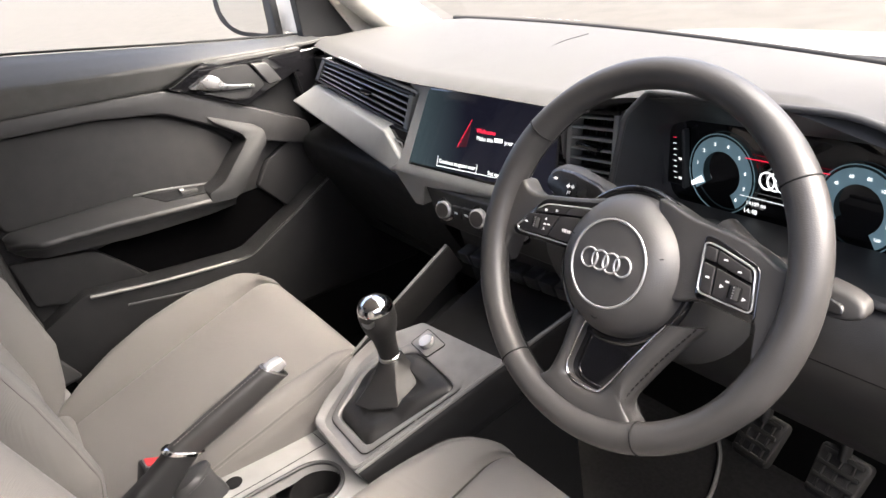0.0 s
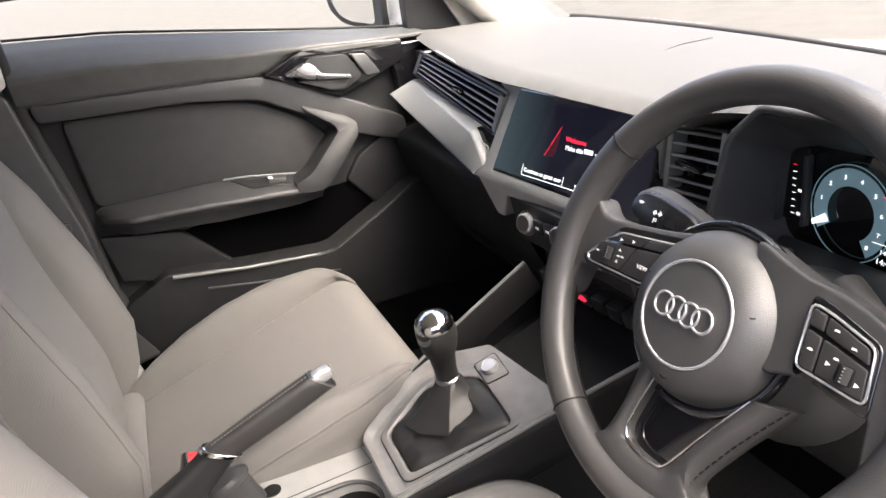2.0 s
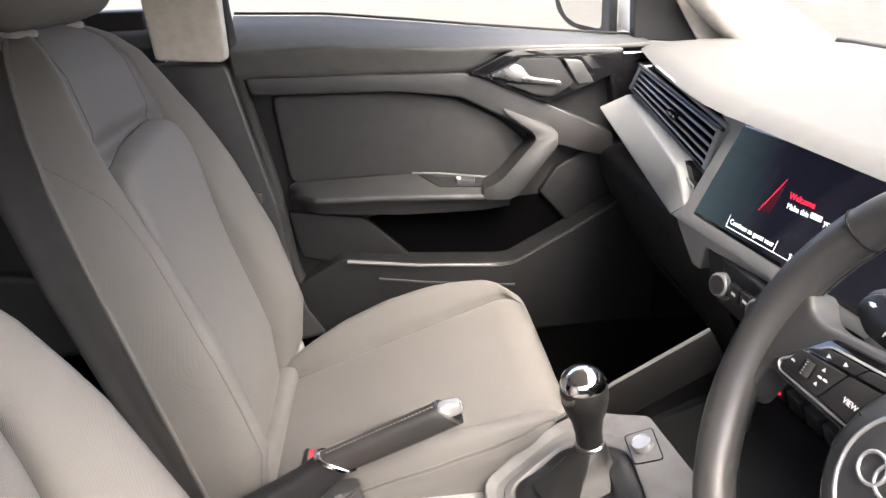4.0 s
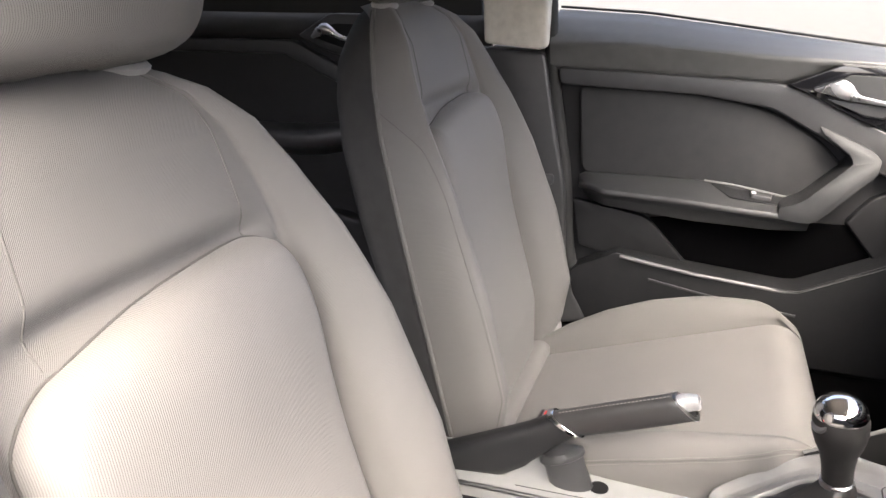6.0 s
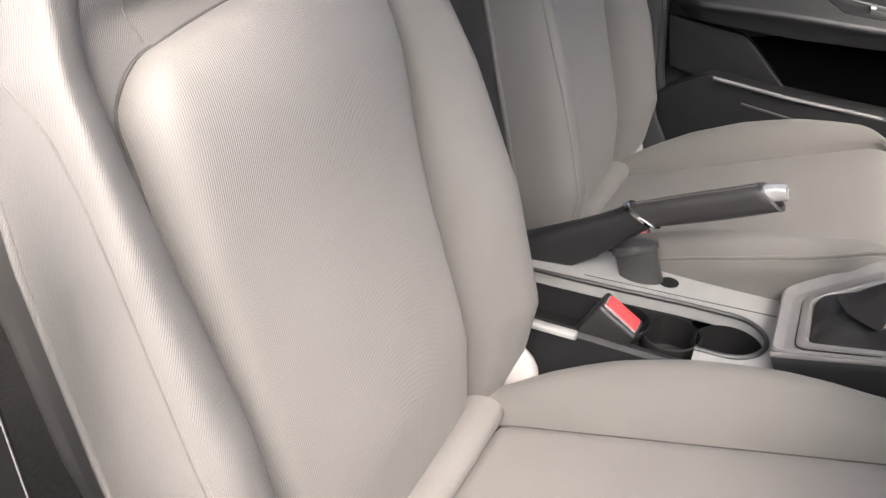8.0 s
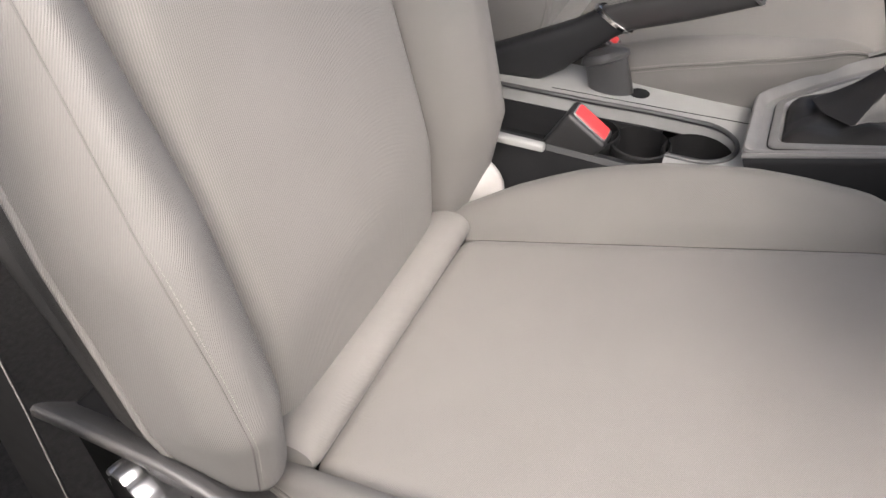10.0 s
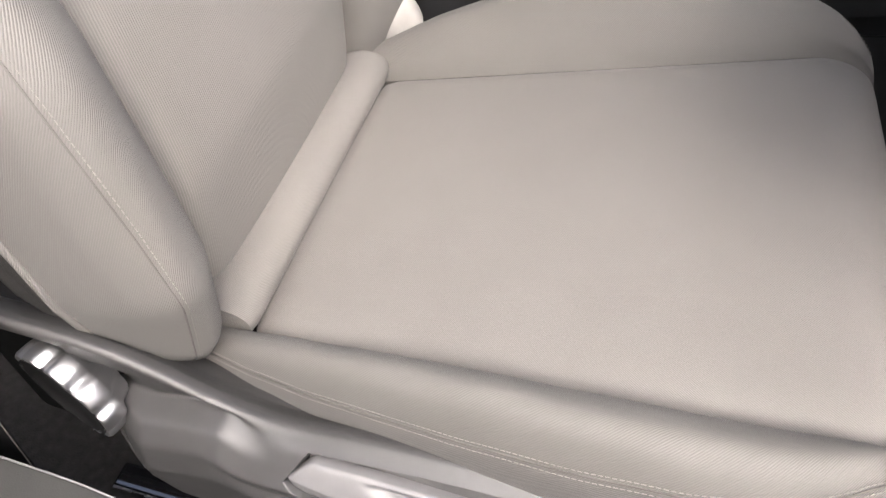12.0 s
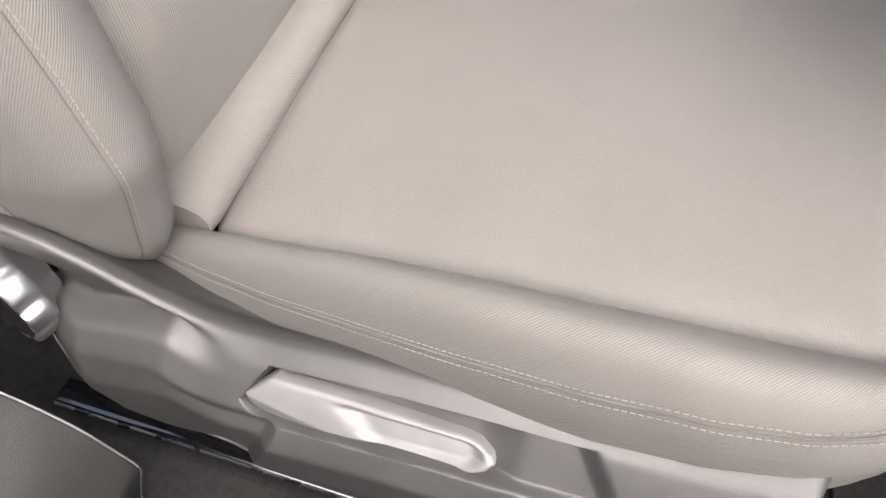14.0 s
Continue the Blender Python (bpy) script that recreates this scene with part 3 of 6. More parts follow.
    part("crease", tube([(-0.716, 0.16, 0.664), (-0.708, 0.26, 0.648), (-0.707, 0.44, 0.622)], 0.0025, 6), PLASTIC_MID, door)
    # door opener in its black bezel
    bez = rounded([(0.376, 1.060), (0.462, 1.096), (0.676, 1.081), (0.676, 1.040), (0.615, 1.018), (0.522, 0.988), (0.41, 1.044)], 0.008, 4)
    opener = part("opener_bezel", slab(bez, on_door, -0.775, -0.738, 0.008), GLOSS, door, "glossy black bezel")
    cup = rounded([(0.470, 1.078), (0.550, 1.072), (0.578, 1.022), (0.534, 1.000), (0.500, 1.006), (0.436, 1.046)], 0.010, 4)
    part("opener_bowl", slab(cup, on_door, -0.739, -0.7355, 0.001), PLASTIC, opener, "dark finger bowl")
    part("bowl_floor", slab(rounded([(0.44, 1.036), (0.548, 1.022), (0.534, 1.004), (0.502, 1.009)], 0.006, 3), on_door, -0.736, -0.733, 0.001), PLASTIC_MID, opener)
    lever = rounded([(0.418, 1.052), (0.462, 1.071), (0.476, 1.064), (0.490, 1.043), (0.550, 1.030), (0.550, 1.0235), (0.470, 1.036)], [0.002, 0.006, 0.006, 0.010, 0.002, 0.002, 0.01], 4)
    part("opener_lever", slab(lever, on_door, -0.737, -0.724, 0.003), SATIN, opener, "satin metal opener lever")
    part("opener_edge", slab(rounded([(0.458, 1.0965), (0.640, 1.0840), (0.640, 1.0815), (0.464, 1.0925)], 0.001, 3), on_door, -0.740, -0.7355, 0.001), PLASTIC_FRAME, opener, "thin pale grey strip along the top of the bezel")
    part("lock_switch", slab(rounded([(0.556, 1.071), (0.590, 1.066), (0.616, 1.022), (0.584, 1.020)], 0.005, 3), on_door, -0.738, -0.729, 0.003), PLASTIC_MID, opener, "lock switch")
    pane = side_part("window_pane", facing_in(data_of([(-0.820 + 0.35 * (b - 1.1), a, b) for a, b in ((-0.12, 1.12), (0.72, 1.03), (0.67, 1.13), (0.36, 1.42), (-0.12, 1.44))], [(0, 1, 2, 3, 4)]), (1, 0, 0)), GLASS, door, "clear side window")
    pane.visible_shadow = False
    part("window_seal", tube([(-0.838, y, lerp_at(y, (-0.064, 0.12, 0.27, 0.42, 0.60, 0.74), (1.197, 1.181, 1.158, 1.134, 1.107, 1.088)) + 0.003) for y in np.linspace(-0.06, 0.735, 20)], 0.0026, 8), RUBBER, door, "black rubber window seal")
    # triangle behind the mirror
    tri = [(0.716, 1.086), (0.848, 1.068), (0.796, 1.160), (0.735, 1.30), (0.716, 1.30)]
    part("mirror_triangle", slab(rounded(tri, 0.006), on_door, -0.83, -0.800, 0.006), PLASTIC, door, "black triangle behind the mirror")
    return door


front_door()


def rear_door():
    door = thing("rear_passenger_door", (-0.80, -0.60, 0.45), "closed rear passenger door with dark plastic card", "car door")
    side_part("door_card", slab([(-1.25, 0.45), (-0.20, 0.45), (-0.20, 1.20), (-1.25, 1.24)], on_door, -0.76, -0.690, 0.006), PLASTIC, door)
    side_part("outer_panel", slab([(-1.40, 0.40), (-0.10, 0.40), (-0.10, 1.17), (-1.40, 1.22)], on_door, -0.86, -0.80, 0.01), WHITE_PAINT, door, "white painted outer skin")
    rows = []
    for y in np.linspace(-1.2, -0.18, 12):
        zt = 1.215 - 0.02 * (y + 1.2)
        prof = spline([(-0.80, zt - 0.01), (-0.79, zt), (-0.74, zt - 0.006), (-0.685, zt - 0.03), (-0.672, zt - 0.06), (-0.69, zt - 0.085)], 16)
        rows.append([(p[0], y, p[1]) for p in prof])
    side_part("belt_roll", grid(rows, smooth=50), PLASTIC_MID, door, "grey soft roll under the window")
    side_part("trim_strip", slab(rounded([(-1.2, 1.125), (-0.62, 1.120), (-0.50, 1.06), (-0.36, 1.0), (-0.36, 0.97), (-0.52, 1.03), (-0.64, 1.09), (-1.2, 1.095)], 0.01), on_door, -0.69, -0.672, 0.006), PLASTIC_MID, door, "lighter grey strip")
    rows = []
    for y in np.linspace(-1.1, -0.46, 12):
        s = (y + 1.1) / 0.64
        prof = spline([(-0.69, 0.935), (-0.655, 0.93), (-0.635, 0.918), (-0.640, 0.888), (-0.69, 0.862)], 14)
        rows.append([(p[0] - 0.02 * max(0, s - 0.85) / 0.15, y, p[1] + 0.02 * max(0, s - 0.8) / 0.2) for p in prof])
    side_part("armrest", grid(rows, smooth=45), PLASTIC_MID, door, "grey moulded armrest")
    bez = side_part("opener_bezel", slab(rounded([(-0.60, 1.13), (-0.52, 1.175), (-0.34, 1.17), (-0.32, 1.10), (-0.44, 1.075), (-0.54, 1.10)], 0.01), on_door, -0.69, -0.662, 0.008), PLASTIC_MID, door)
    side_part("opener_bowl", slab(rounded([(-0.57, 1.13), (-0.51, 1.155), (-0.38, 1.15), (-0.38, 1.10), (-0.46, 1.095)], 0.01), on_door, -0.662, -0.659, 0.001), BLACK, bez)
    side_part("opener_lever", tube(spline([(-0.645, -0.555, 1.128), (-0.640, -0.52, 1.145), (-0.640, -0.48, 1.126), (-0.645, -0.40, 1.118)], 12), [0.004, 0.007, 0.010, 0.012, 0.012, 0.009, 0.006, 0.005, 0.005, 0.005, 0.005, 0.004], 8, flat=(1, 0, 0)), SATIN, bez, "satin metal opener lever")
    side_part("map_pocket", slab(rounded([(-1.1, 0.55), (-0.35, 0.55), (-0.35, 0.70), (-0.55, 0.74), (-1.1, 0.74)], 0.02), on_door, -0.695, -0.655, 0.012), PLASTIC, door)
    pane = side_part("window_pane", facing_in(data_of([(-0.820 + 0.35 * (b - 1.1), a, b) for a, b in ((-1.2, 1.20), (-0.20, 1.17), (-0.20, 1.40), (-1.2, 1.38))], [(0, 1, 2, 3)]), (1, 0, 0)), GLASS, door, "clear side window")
    pane.visible_shadow = False


rear_door()

pillar = thing("pillar_middle", (-0.77, -0.11, 0.45), "dark lower and pale upper trim of the middle pillar", "pillar", kind="structure")
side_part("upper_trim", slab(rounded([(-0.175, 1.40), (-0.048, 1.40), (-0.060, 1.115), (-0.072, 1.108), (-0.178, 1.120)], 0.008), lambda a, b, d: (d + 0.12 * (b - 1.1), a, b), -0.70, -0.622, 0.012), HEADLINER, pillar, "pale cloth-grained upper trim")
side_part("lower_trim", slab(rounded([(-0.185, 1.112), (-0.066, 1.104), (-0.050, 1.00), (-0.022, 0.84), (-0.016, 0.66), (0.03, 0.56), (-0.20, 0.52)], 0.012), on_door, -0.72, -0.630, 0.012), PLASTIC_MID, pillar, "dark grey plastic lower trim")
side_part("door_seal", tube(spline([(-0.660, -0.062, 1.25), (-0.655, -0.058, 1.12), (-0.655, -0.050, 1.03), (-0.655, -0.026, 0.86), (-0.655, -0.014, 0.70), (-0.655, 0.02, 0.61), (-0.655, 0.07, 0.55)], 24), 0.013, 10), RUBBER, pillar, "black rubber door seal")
# added plate that stops daylight leaking past the door seal
part("jamb_filler", slab([(-0.12, 1.14), (0.02, 1.12), (0.06, 0.50), (-0.12, 0.50)], on_door, -0.895, -0.880, 0.0), BLACK, pillar, "black plate added to keep daylight out behind the door edge")
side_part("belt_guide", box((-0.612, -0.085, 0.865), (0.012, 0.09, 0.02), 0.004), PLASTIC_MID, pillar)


# ---- door mirror ----
def door_mirror():
    mir = thing("door_mirror", (-1.10, 0.80, 1.06), "white door mirror with dark surround beside the side window", "mirror")
    # the glass looks back along the car, a little inwards
    def facing(a, b, d):
        return (-1.010 + a * 0.903 - d * 0.429, 0.667 + a * 0.429 + d * 0.903, b)
    out = rounded([(-0.097, 1.250), (-0.097, 1.160), (-0.088, 1.132), (-0.052, 1.102), (0.0, 1.090), (0.094, 1.080), (0.098, 1.250)], [0.03, 0.02, 0.02, 0.02, 0.015, 0.008, 0.03], 5)
    part("housing", slab(out, lambda a, b, d: facing(a * (1 - 1.8 * max(0.0, d)), 1.150 + (b - 1.150) * (1 - 2.0 * max(0.0, d)), d), 0.14, 0.016, 0.01), WHITE_PAINT, mir)
    part("surround", slab(out, facing, 0.016, -0.004, 0.005), PLASTIC_MID, mir, "dark mirror surround")
    inn = rounded([(-0.074, 1.238), (-0.073, 1.156), (-0.052, 1.122), (-0.015, 1.106), (0.070, 1.096), (0.076, 1.238)], 0.014, 5)
    part("mirror_glass", slab(inn, facing, -0.003, -0.0065, 0.0), MIRROR, mir, "clear mirror glass")
    part("arm", slab(rounded([(-0.960, 1.185), (-0.950, 1.100), (-0.905, 1.085), (-0.845, 1.080), (-0.845, 1.185)], 0.010), lambda a, b, d: (a, d + 0.5 * (a + 0.92), b), 0.79, 0.735, 0.012), WHITE_PAINT, mir, "white painted mirror arm")


door_mirror()


# ---- seats ----
SEAT = Vector((0.309, 0.0, 0.498))
TILT_S, TILT_B = radians(18.6), radians(12.7)
CF, CN = Vector((0, math.cos(TILT_S), math.sin(TILT_S))), Vector((0, -math.sin(TILT_S), math.cos(TILT_S)))
BO = Vector((0.303, -0.035, 0.52))
BU, BN = Vector((0, -math.sin(TILT_B), math.cos(TILT_B))), Vector((0, math.cos(TILT_B), math.sin(TILT_B)))
X = Vector((1, 0, 0))


def on_cushion(u, s, h):
    return SEAT + X * (u + 0.07 * max(s, 0)) + CF * s + CN * h


def on_back(u, v, h):
    return BO + X * u + BU * v + BN * h


def half_insert(s):
    return lerp_at(s, (0, 0.47), (0.172, 0.186))


def cushion_rows(start=0.0):
    """(s, drop, fade): along the top, over the front edge and down."""
    rows = [(s, 0.0, 1.0) for s in np.linspace(start, 0.437, 34)]
    for k in range(1, 11):
        a = k / 10 * math.pi / 2
        rows.append((0.437 + 0.055 * math.sin(a), 0.05 * (1 - math.cos(a)), 1 - 0.75 * k / 10))
    rows += [(0.492, 0.09, 0.2), (0.486, 0.15, 0.1), (0.472, 0.17, 0.0)]
    return rows


def bolster_height(s):
    return lerp_at(s, (-0.05, 0.0, 0.08, 0.16, 0.25, 0.34, 0.42, 0.49), (0.012, 0.018, 0.040, 0.054, 0.058, 0.050, 0.032, 0.018))


def bolster_width(s, door_side):
    if door_side:
        return lerp_at(s, (-0.05, 0.0, 0.05, 0.11, 0.17, 0.234, 0.30, 0.36, 0.40, 0.43, 0.455, 0.48), (0.194, 0.207, 0.220, 0.232, 0.240, 0.247, 0.251, 0.250, 0.244, 0.233, 0.216, 0.190))
    return lerp_at(s, (-0.05, 0.0, 0.05, 0.12, 0.2, 0.3, 0.38, 0.43, 0.46, 0.485), (0.208, 0.222, 0.236, 0.252, 0.262, 0.264, 0.258, 0.246, 0.228, 0.206))


# backrest sections over the height v: half width, bolster front, middle front, back
VS = (-0.06, -0.03, 0.02, 0.10, 0.25, 0.40, 0.50, 0.57, 0.62, 0.655, 0.68, 0.695)
WS = (0.185, 0.222, 0.246, 0.260, 0.256, 0.240, 0.220, 0.192, 0.164, 0.134, 0.100, 0.060)
BF = (-0.010, 0.020, 0.060, 0.092, 0.095, 0.080, 0.061, 0.046, 0.036, 0.018, -0.006, -0.034)
MF = (-0.020, -0.014, 0.000, 0.018, 0.024, 0.024, 0.020, 0.021, 0.021, 0.010, -0.008, -0.036)
BB = (-0.040, -0.044, -0.046, -0.050, -0.066, -0.080, -0.088, -0.092, -0.090, -0.078, -0.072, -0.060)


def back_half(v, n=64):
    """Half section at height v as (u, h): middle, groove, bolster crest, side seam, back."""
    w, f, c, bk = (lerp_at(v, VS, t) for t in (WS, BF, MF, BB))
    ia = min(lerp_at(v, (0, 0.5, 0.6, 0.69), (0.168, 0.160, 0.150, 0.10)), 0.72 * w)
    groove = lerp_at(v, (0.46, 0.53), (0.012, 0.0008))
    dw, g = w - ia, max(f - c, 0.002)
    dip = 0.016 * math.exp(-((v - 0.524) / 0.014) ** 2)
    round_off = lerp_at(v, (0.45, 0.54), (0.0, 1.0))
    steep = lerp_at(v, (0.26, 0.44), (1.0, 0.0))
    front = spline([(0, c - dip), (ia * 0.6, c - dip), (ia - 0.012, c - 0.3 * groove - 0.25 * dip), (ia - 0.001, c - groove), (ia + 0.005, c - 0.5 * groove), (ia + 0.18 * dw, c + (0.24 + 0.26 * steep) * g), (ia + 0.42 * dw, c + (0.64 + 0.22 * steep) * g), (ia + 0.63 * dw, c + (0.91 + 0.10 * steep - 0.06 * round_off) * g), (ia + 0.79 * dw, f - 0.003 * round_off), (ia + 0.91 * dw, f - 0.010 - 0.005 * round_off), (w, f - 0.036), (w + 0.001, max(bk + 0.025, 0.30 * f - 0.028))], n)
    hs = max(bk + 0.025, 0.30 * f - 0.028)
    rear = spline([(w + 0.001, hs), (w - 0.0025, hs - 0.004), (w - 0.0005, hs - 0.010), (w - 0.004, 0.5 * (hs + bk)), (w - 0.016, bk + 0.004), (0.5 * w, bk - 0.004), (0, bk - 0.006)], 24)
    return front, rear


def front_height(u, v):
    """Height of the front cover of the backrest at half width u."""
    f, r = back_half(v)
    k = len(f) * 9 // 10
    return lerp_at(u, [p[0] for p in f[:k]], [p[1] for p in f[:k]])


def crest_point(v):
    """On the bolster's corner, where the threads run; above, they swing out to the side seam."""
    w = lerp_at(v, VS, WS)
    ia = min(lerp_at(v, (0, 0.5, 0.6, 0.69), (0.168, 0.160, 0.150, 0.10)), 0.72 * w)
    q = lerp_at(v, (-0.035, 0.04, 0.09, 0.16, 0.27, 0.40, 0.435, 0.455, 0.470, 0.480, 0.487), (0.92, 0.892, 0.870, 0.875, 0.905, 0.906, 0.915, 0.928, 0.952, 0.978, 1.0))
    drop = lerp_at(q, (0.79, 0.85, 0.88, 0.91, 0.93, 0.97, 1.0), (0.0, 0.003, 0.0058, 0.0100, 0.0138, 0.0240, 0.036))
    return ia + q * (w - ia), lerp_at(v, VS, BF) - drop


def build_seat(door, forward):
    """door: the side of the door (1 right, -1 left); forward: how much further forward the backrest stands."""
    seat = thing("front_seat", (0.309, 0.05, 0.30), "grey cloth front seat with fixed side bolsters and head restraint", "seat", "front seats")

    def at_back(u, v, h):
        return on_back(u, v, h + forward)

    # cushion centre
    rows = []
    for s, drop, fade in cushion_rows(0.010):
        a = half_insert(s)
        row = []
        for k in range(49):
            q = -1 + 2 * k / 48
            q = math.copysign(1 - (1 - abs(q)) ** 1.5, q)
            edge = (1 - abs(q)) * a
            h = 0.007 * (1 - q * q) - 0.012 * math.exp(-(edge / 0.007) ** 1.1) * max(fade, 0.4)
            h -= 0.012 * math.exp(-((s - 0.010) / 0.010) ** 1.4)
            h -= 0.012 * math.exp(-((s - 0.10) / 0.10) ** 2) * (1 - q * q) * 0.4
            row.append(on_cushion(q * a, s, h - drop))
        rows.append(row)
    cush = part("seat_cushion", grid(rows, smooth=70), FABRIC, seat, "smooth grey twill seat cushion")
    for side in (-1, 1):
        rows = []
        outer = side == door
        for s, drop, fade in [(-0.05, 0.0, 1.0), (-0.03, 0.0, 1.0), (-0.012, 0.0, 1.0)] + cushion_rows():
            a, b, hb = half_insert(max(s, 0)) + 0.0005, bolster_width(s, outer), bolster_height(s)
            a = min(a, b - 0.02)
            w = b - a
            prof = spline([(a, -0.014), (a + 0.004, -0.003), (a + 0.16 * w, 0.30 * hb), (a + 0.36 * w, 0.70 * hb), (a + 0.60 * w, 0.97 * hb), (a + 0.80 * w, 0.90 * hb), (a + 0.94 * w, 0.62 * hb), (b, 0.42 * hb), (b + 0.0035, 0.22 * hb - 0.006), (b + 0.001, -0.020), (b - (0.016 if outer else 0.0), -0.042), (b - 0.02, -0.075), (b - 0.03, -0.12)], 44)
            rows.append([on_cushion(side * p[0], s, (p[1] if p[1] < 0 else p[1] * (0.35 + 0.65 * fade)) - drop) for p in prof])
        bol = part("cushion_bolster", grid(rows, smooth=70), FABRIC_SIDE, seat, "grey twill side bolster")
        line, seam = [], []
        for s, drop, fade in cushion_rows()[:-5]:
            b, hb = bolster_width(s, outer), bolster_height(s) * (0.35 + 0.65 * fade)
            line.append(on_cushion(side * (b + 0.0012), s, 0.42 * hb + 0.001 - drop))
            seam.append(on_cushion(side * (half_insert(s) + 0.0005), s, -0.0105 - drop))
        part("seam_line", tube(seam, 0.0015, 6), SEAM, bol, "dark sewn seam")
        part("stitching", stitches(spline(line, 120), 0.0026, 0.0012, 0.00033), THREAD, bol, "pale thread seam")
        part("stitching", stitches(spline([p + CN * 0.0058 - X * side * 0.0026 for p in line], 120), 0.0026, 0.0012, 0.00033), THREAD, bol, "pale thread seam")
        part("stitch_groove", tube([p + CN * 0.0028 - X * side * 0.0016 for p in line], 0.0007, 6), SEAM_FINE, bol)
    # roll of cloth between cushion and backrest
    rows = []
    for k in range(29):
        u = -0.178 + 0.356 * k / 28
        end = min(1.0, (0.5 - abs(k / 28 - 0.5)) * 2 / 0.05 + 0.93)
        rows.append([Vector((0.309 + u, -0.012 + forward * 0.5, 0.503)) + Vector((0, 0.034 * math.cos(a), 0.0245 * math.sin(a) + 0.008 * math.cos(a))) * end for a in (2 * math.pi * j / 20 for j in range(20))])
    part("rear_roll", grid(rows, closed=True, caps=True, smooth=60), FABRIC_ROLL, seat, "tight roll of grey twill")

    rows = []
    for k in range(13):
        a = -math.pi / 2 + math.pi * k / 12
        rows.append([Vector((0.309 - 0.232 + 0.020 * math.cos(a) * math.cos(b), 0.002 + 0.040 * math.cos(a) * math.sin(b) + 0.010 * math.sin(a), 0.540 + 0.036 * math.sin(a) - 0.016 * math.cos(a) * math.sin(b))) for b in (2 * math.pi * j / 20 for j in range(20))])
    part("corner_flap", grid(rows, closed=True, caps=True, smooth=70), COLLAR, seat, "pale plastic hinge cover at the rear corner")

    # backrest: front cover and rear shell
    heights = list(np.linspace(-0.06, 0.46, 50)) + list(np.linspace(0.467, 0.62, 34)) + [0.632, 0.644, 0.655, 0.665, 0.674, 0.682, 0.688, 0.692, 0.695]
    front, shell = [], []
    for v in heights:
        f, r = back_half(v)
        front.append([at_back(-p[0], v, p[1]) for p in f[::-1]] + [at_back(p[0], v, p[1]) for p in f[1:]])
        shell.append([at_back(p[0], v, p[1]) for p in r] + [at_back(-p[0], v, p[1]) for p in r[::-1][1:]])
    back = part("backrest", grid(front, smooth=70), FABRIC_SIDE, seat, "grey twill backrest with raised bolsters")
    part("backrest_shell", grid(shell, smooth=70), SHELL_CLOTH, seat, "dark cloth rear shell of the backrest")
    for end in (front[0] + shell[0][1:-1], front[-1] + shell[-1][1:-1]):
        part("end_cap", data_of(end, [tuple(range(len(end)))]), FABRIC_SIDE, back)
    # raised centre panel with rounded upper corners
    rows = []
    low = -0.035
    ups = list(np.linspace(0, 0.86, 44)) + list(0.86 + 0.14 * np.sin(np.linspace(0, math.pi / 2, 16)[1:]))
    for t in ups:
        row = []
        for k in range(49):
            q = -1 + 2 * k / 48
            q = math.copysign(1 - (1 - abs(q)) ** 1.5, q)
            top = 0.517 - 0.004 * q ** 4 - 0.004 * q - 0.010 * max(q, 0) + 0.003 * max(-q, 0)
            v = low + (top - low) * t
            r = 0.044
            ia = lerp_at(v, (0, 0.45, 0.5), (0.165, 0.159, 0.151)) if q > 0 else lerp_at(v, (0, 0.15, 0.35, 0.45, 0.5), (0.168, 0.167, 0.158, 0.153, 0.150))
            if v > top - r:
                ia -= r - math.sqrt(max(0.0, r * r - min(r, v - top + r) ** 2))
            edge = min((1 - abs(q)) * ia, top - v)
            h = lerp_at(v, VS, MF) - 0.012 + 0.034 * (1 - math.exp(-(edge / 0.0075))) + 0.004 * (1 - q * q)
            h += 0.010 * math.exp(-((v - 0.46) / 0.07) ** 2) * (1 - math.exp(-(top - v) / 0.03))
            h -= 0.006 * math.exp(-((v - 0.27) / 0.10) ** 2)
            row.append(at_back(q * ia, v, h))
        rows.append(row)
    part("backrest_panel", grid(rows, smooth=70), FABRIC_BACK, seat, "padded grey twill centre panel")
    outline = []
    for p in [r[-1] for r in rows] + rows[-1][::-1] + [r[0] for r in rows[::-1]]:
        d = p - BO
        u, v, h = d.x, d.dot(BU), d.dot(BN) - forward
        outline.append(at_back(u, v, max(h, front_height(abs(u), v)) + 0.0006))
    part("panel_piping", tube(outline, 0.0013, 6), SEAM, back, "dark sewn groove")
    for side in (-1, 1):
        seam = []
        for v in np.linspace(0.503, 0.690, 26):
            u = lerp_at(v, (0.503, 0.55, 0.60, 0.65, 0.69), (0.117, 0.112, 0.108, 0.102, 0.060))
            f, r = back_half(v)
            seam.append(at_back(side * u, v, lerp_at(u, [p[0] for p in f], [p[1] for p in f]) + 0.0001))
        part("seam_line", tube(seam, 0.0009, 6), SEAM_FINE, back, "fine sewn seam")
        line = [(crest_point(v)[0], v, crest_point(v)[1]) for v in np.linspace(-0.035, 0.450, 56)]
        # above, the seam leaves the corner and climbs over the side to the piping
        for v, h in ((0.463, 0.0535), (0.474, 0.0490), (0.484, 0.0430), (0.495, 0.034), (0.508, 0.022), (0.522, 0.007), (0.536, -0.008), (0.545, -0.017)):
            f, r = back_half(v)
            tail = f[len(f) * 7 // 10:][::-1]
            line.append((lerp_at(h, [p[1] for p in tail], [p[0] for p in tail]) + 0.0006, v, h))
        line = spline([(side * (u + 0.0004), v, h + 0.0006) for u, v, h in line], 200)
        part("seam_line", tube([at_back(p[0], p[1], p[2] - 0.0005) for p in line], 0.0007, 6), SEAM_FINE, back, "sewn bolster seam")
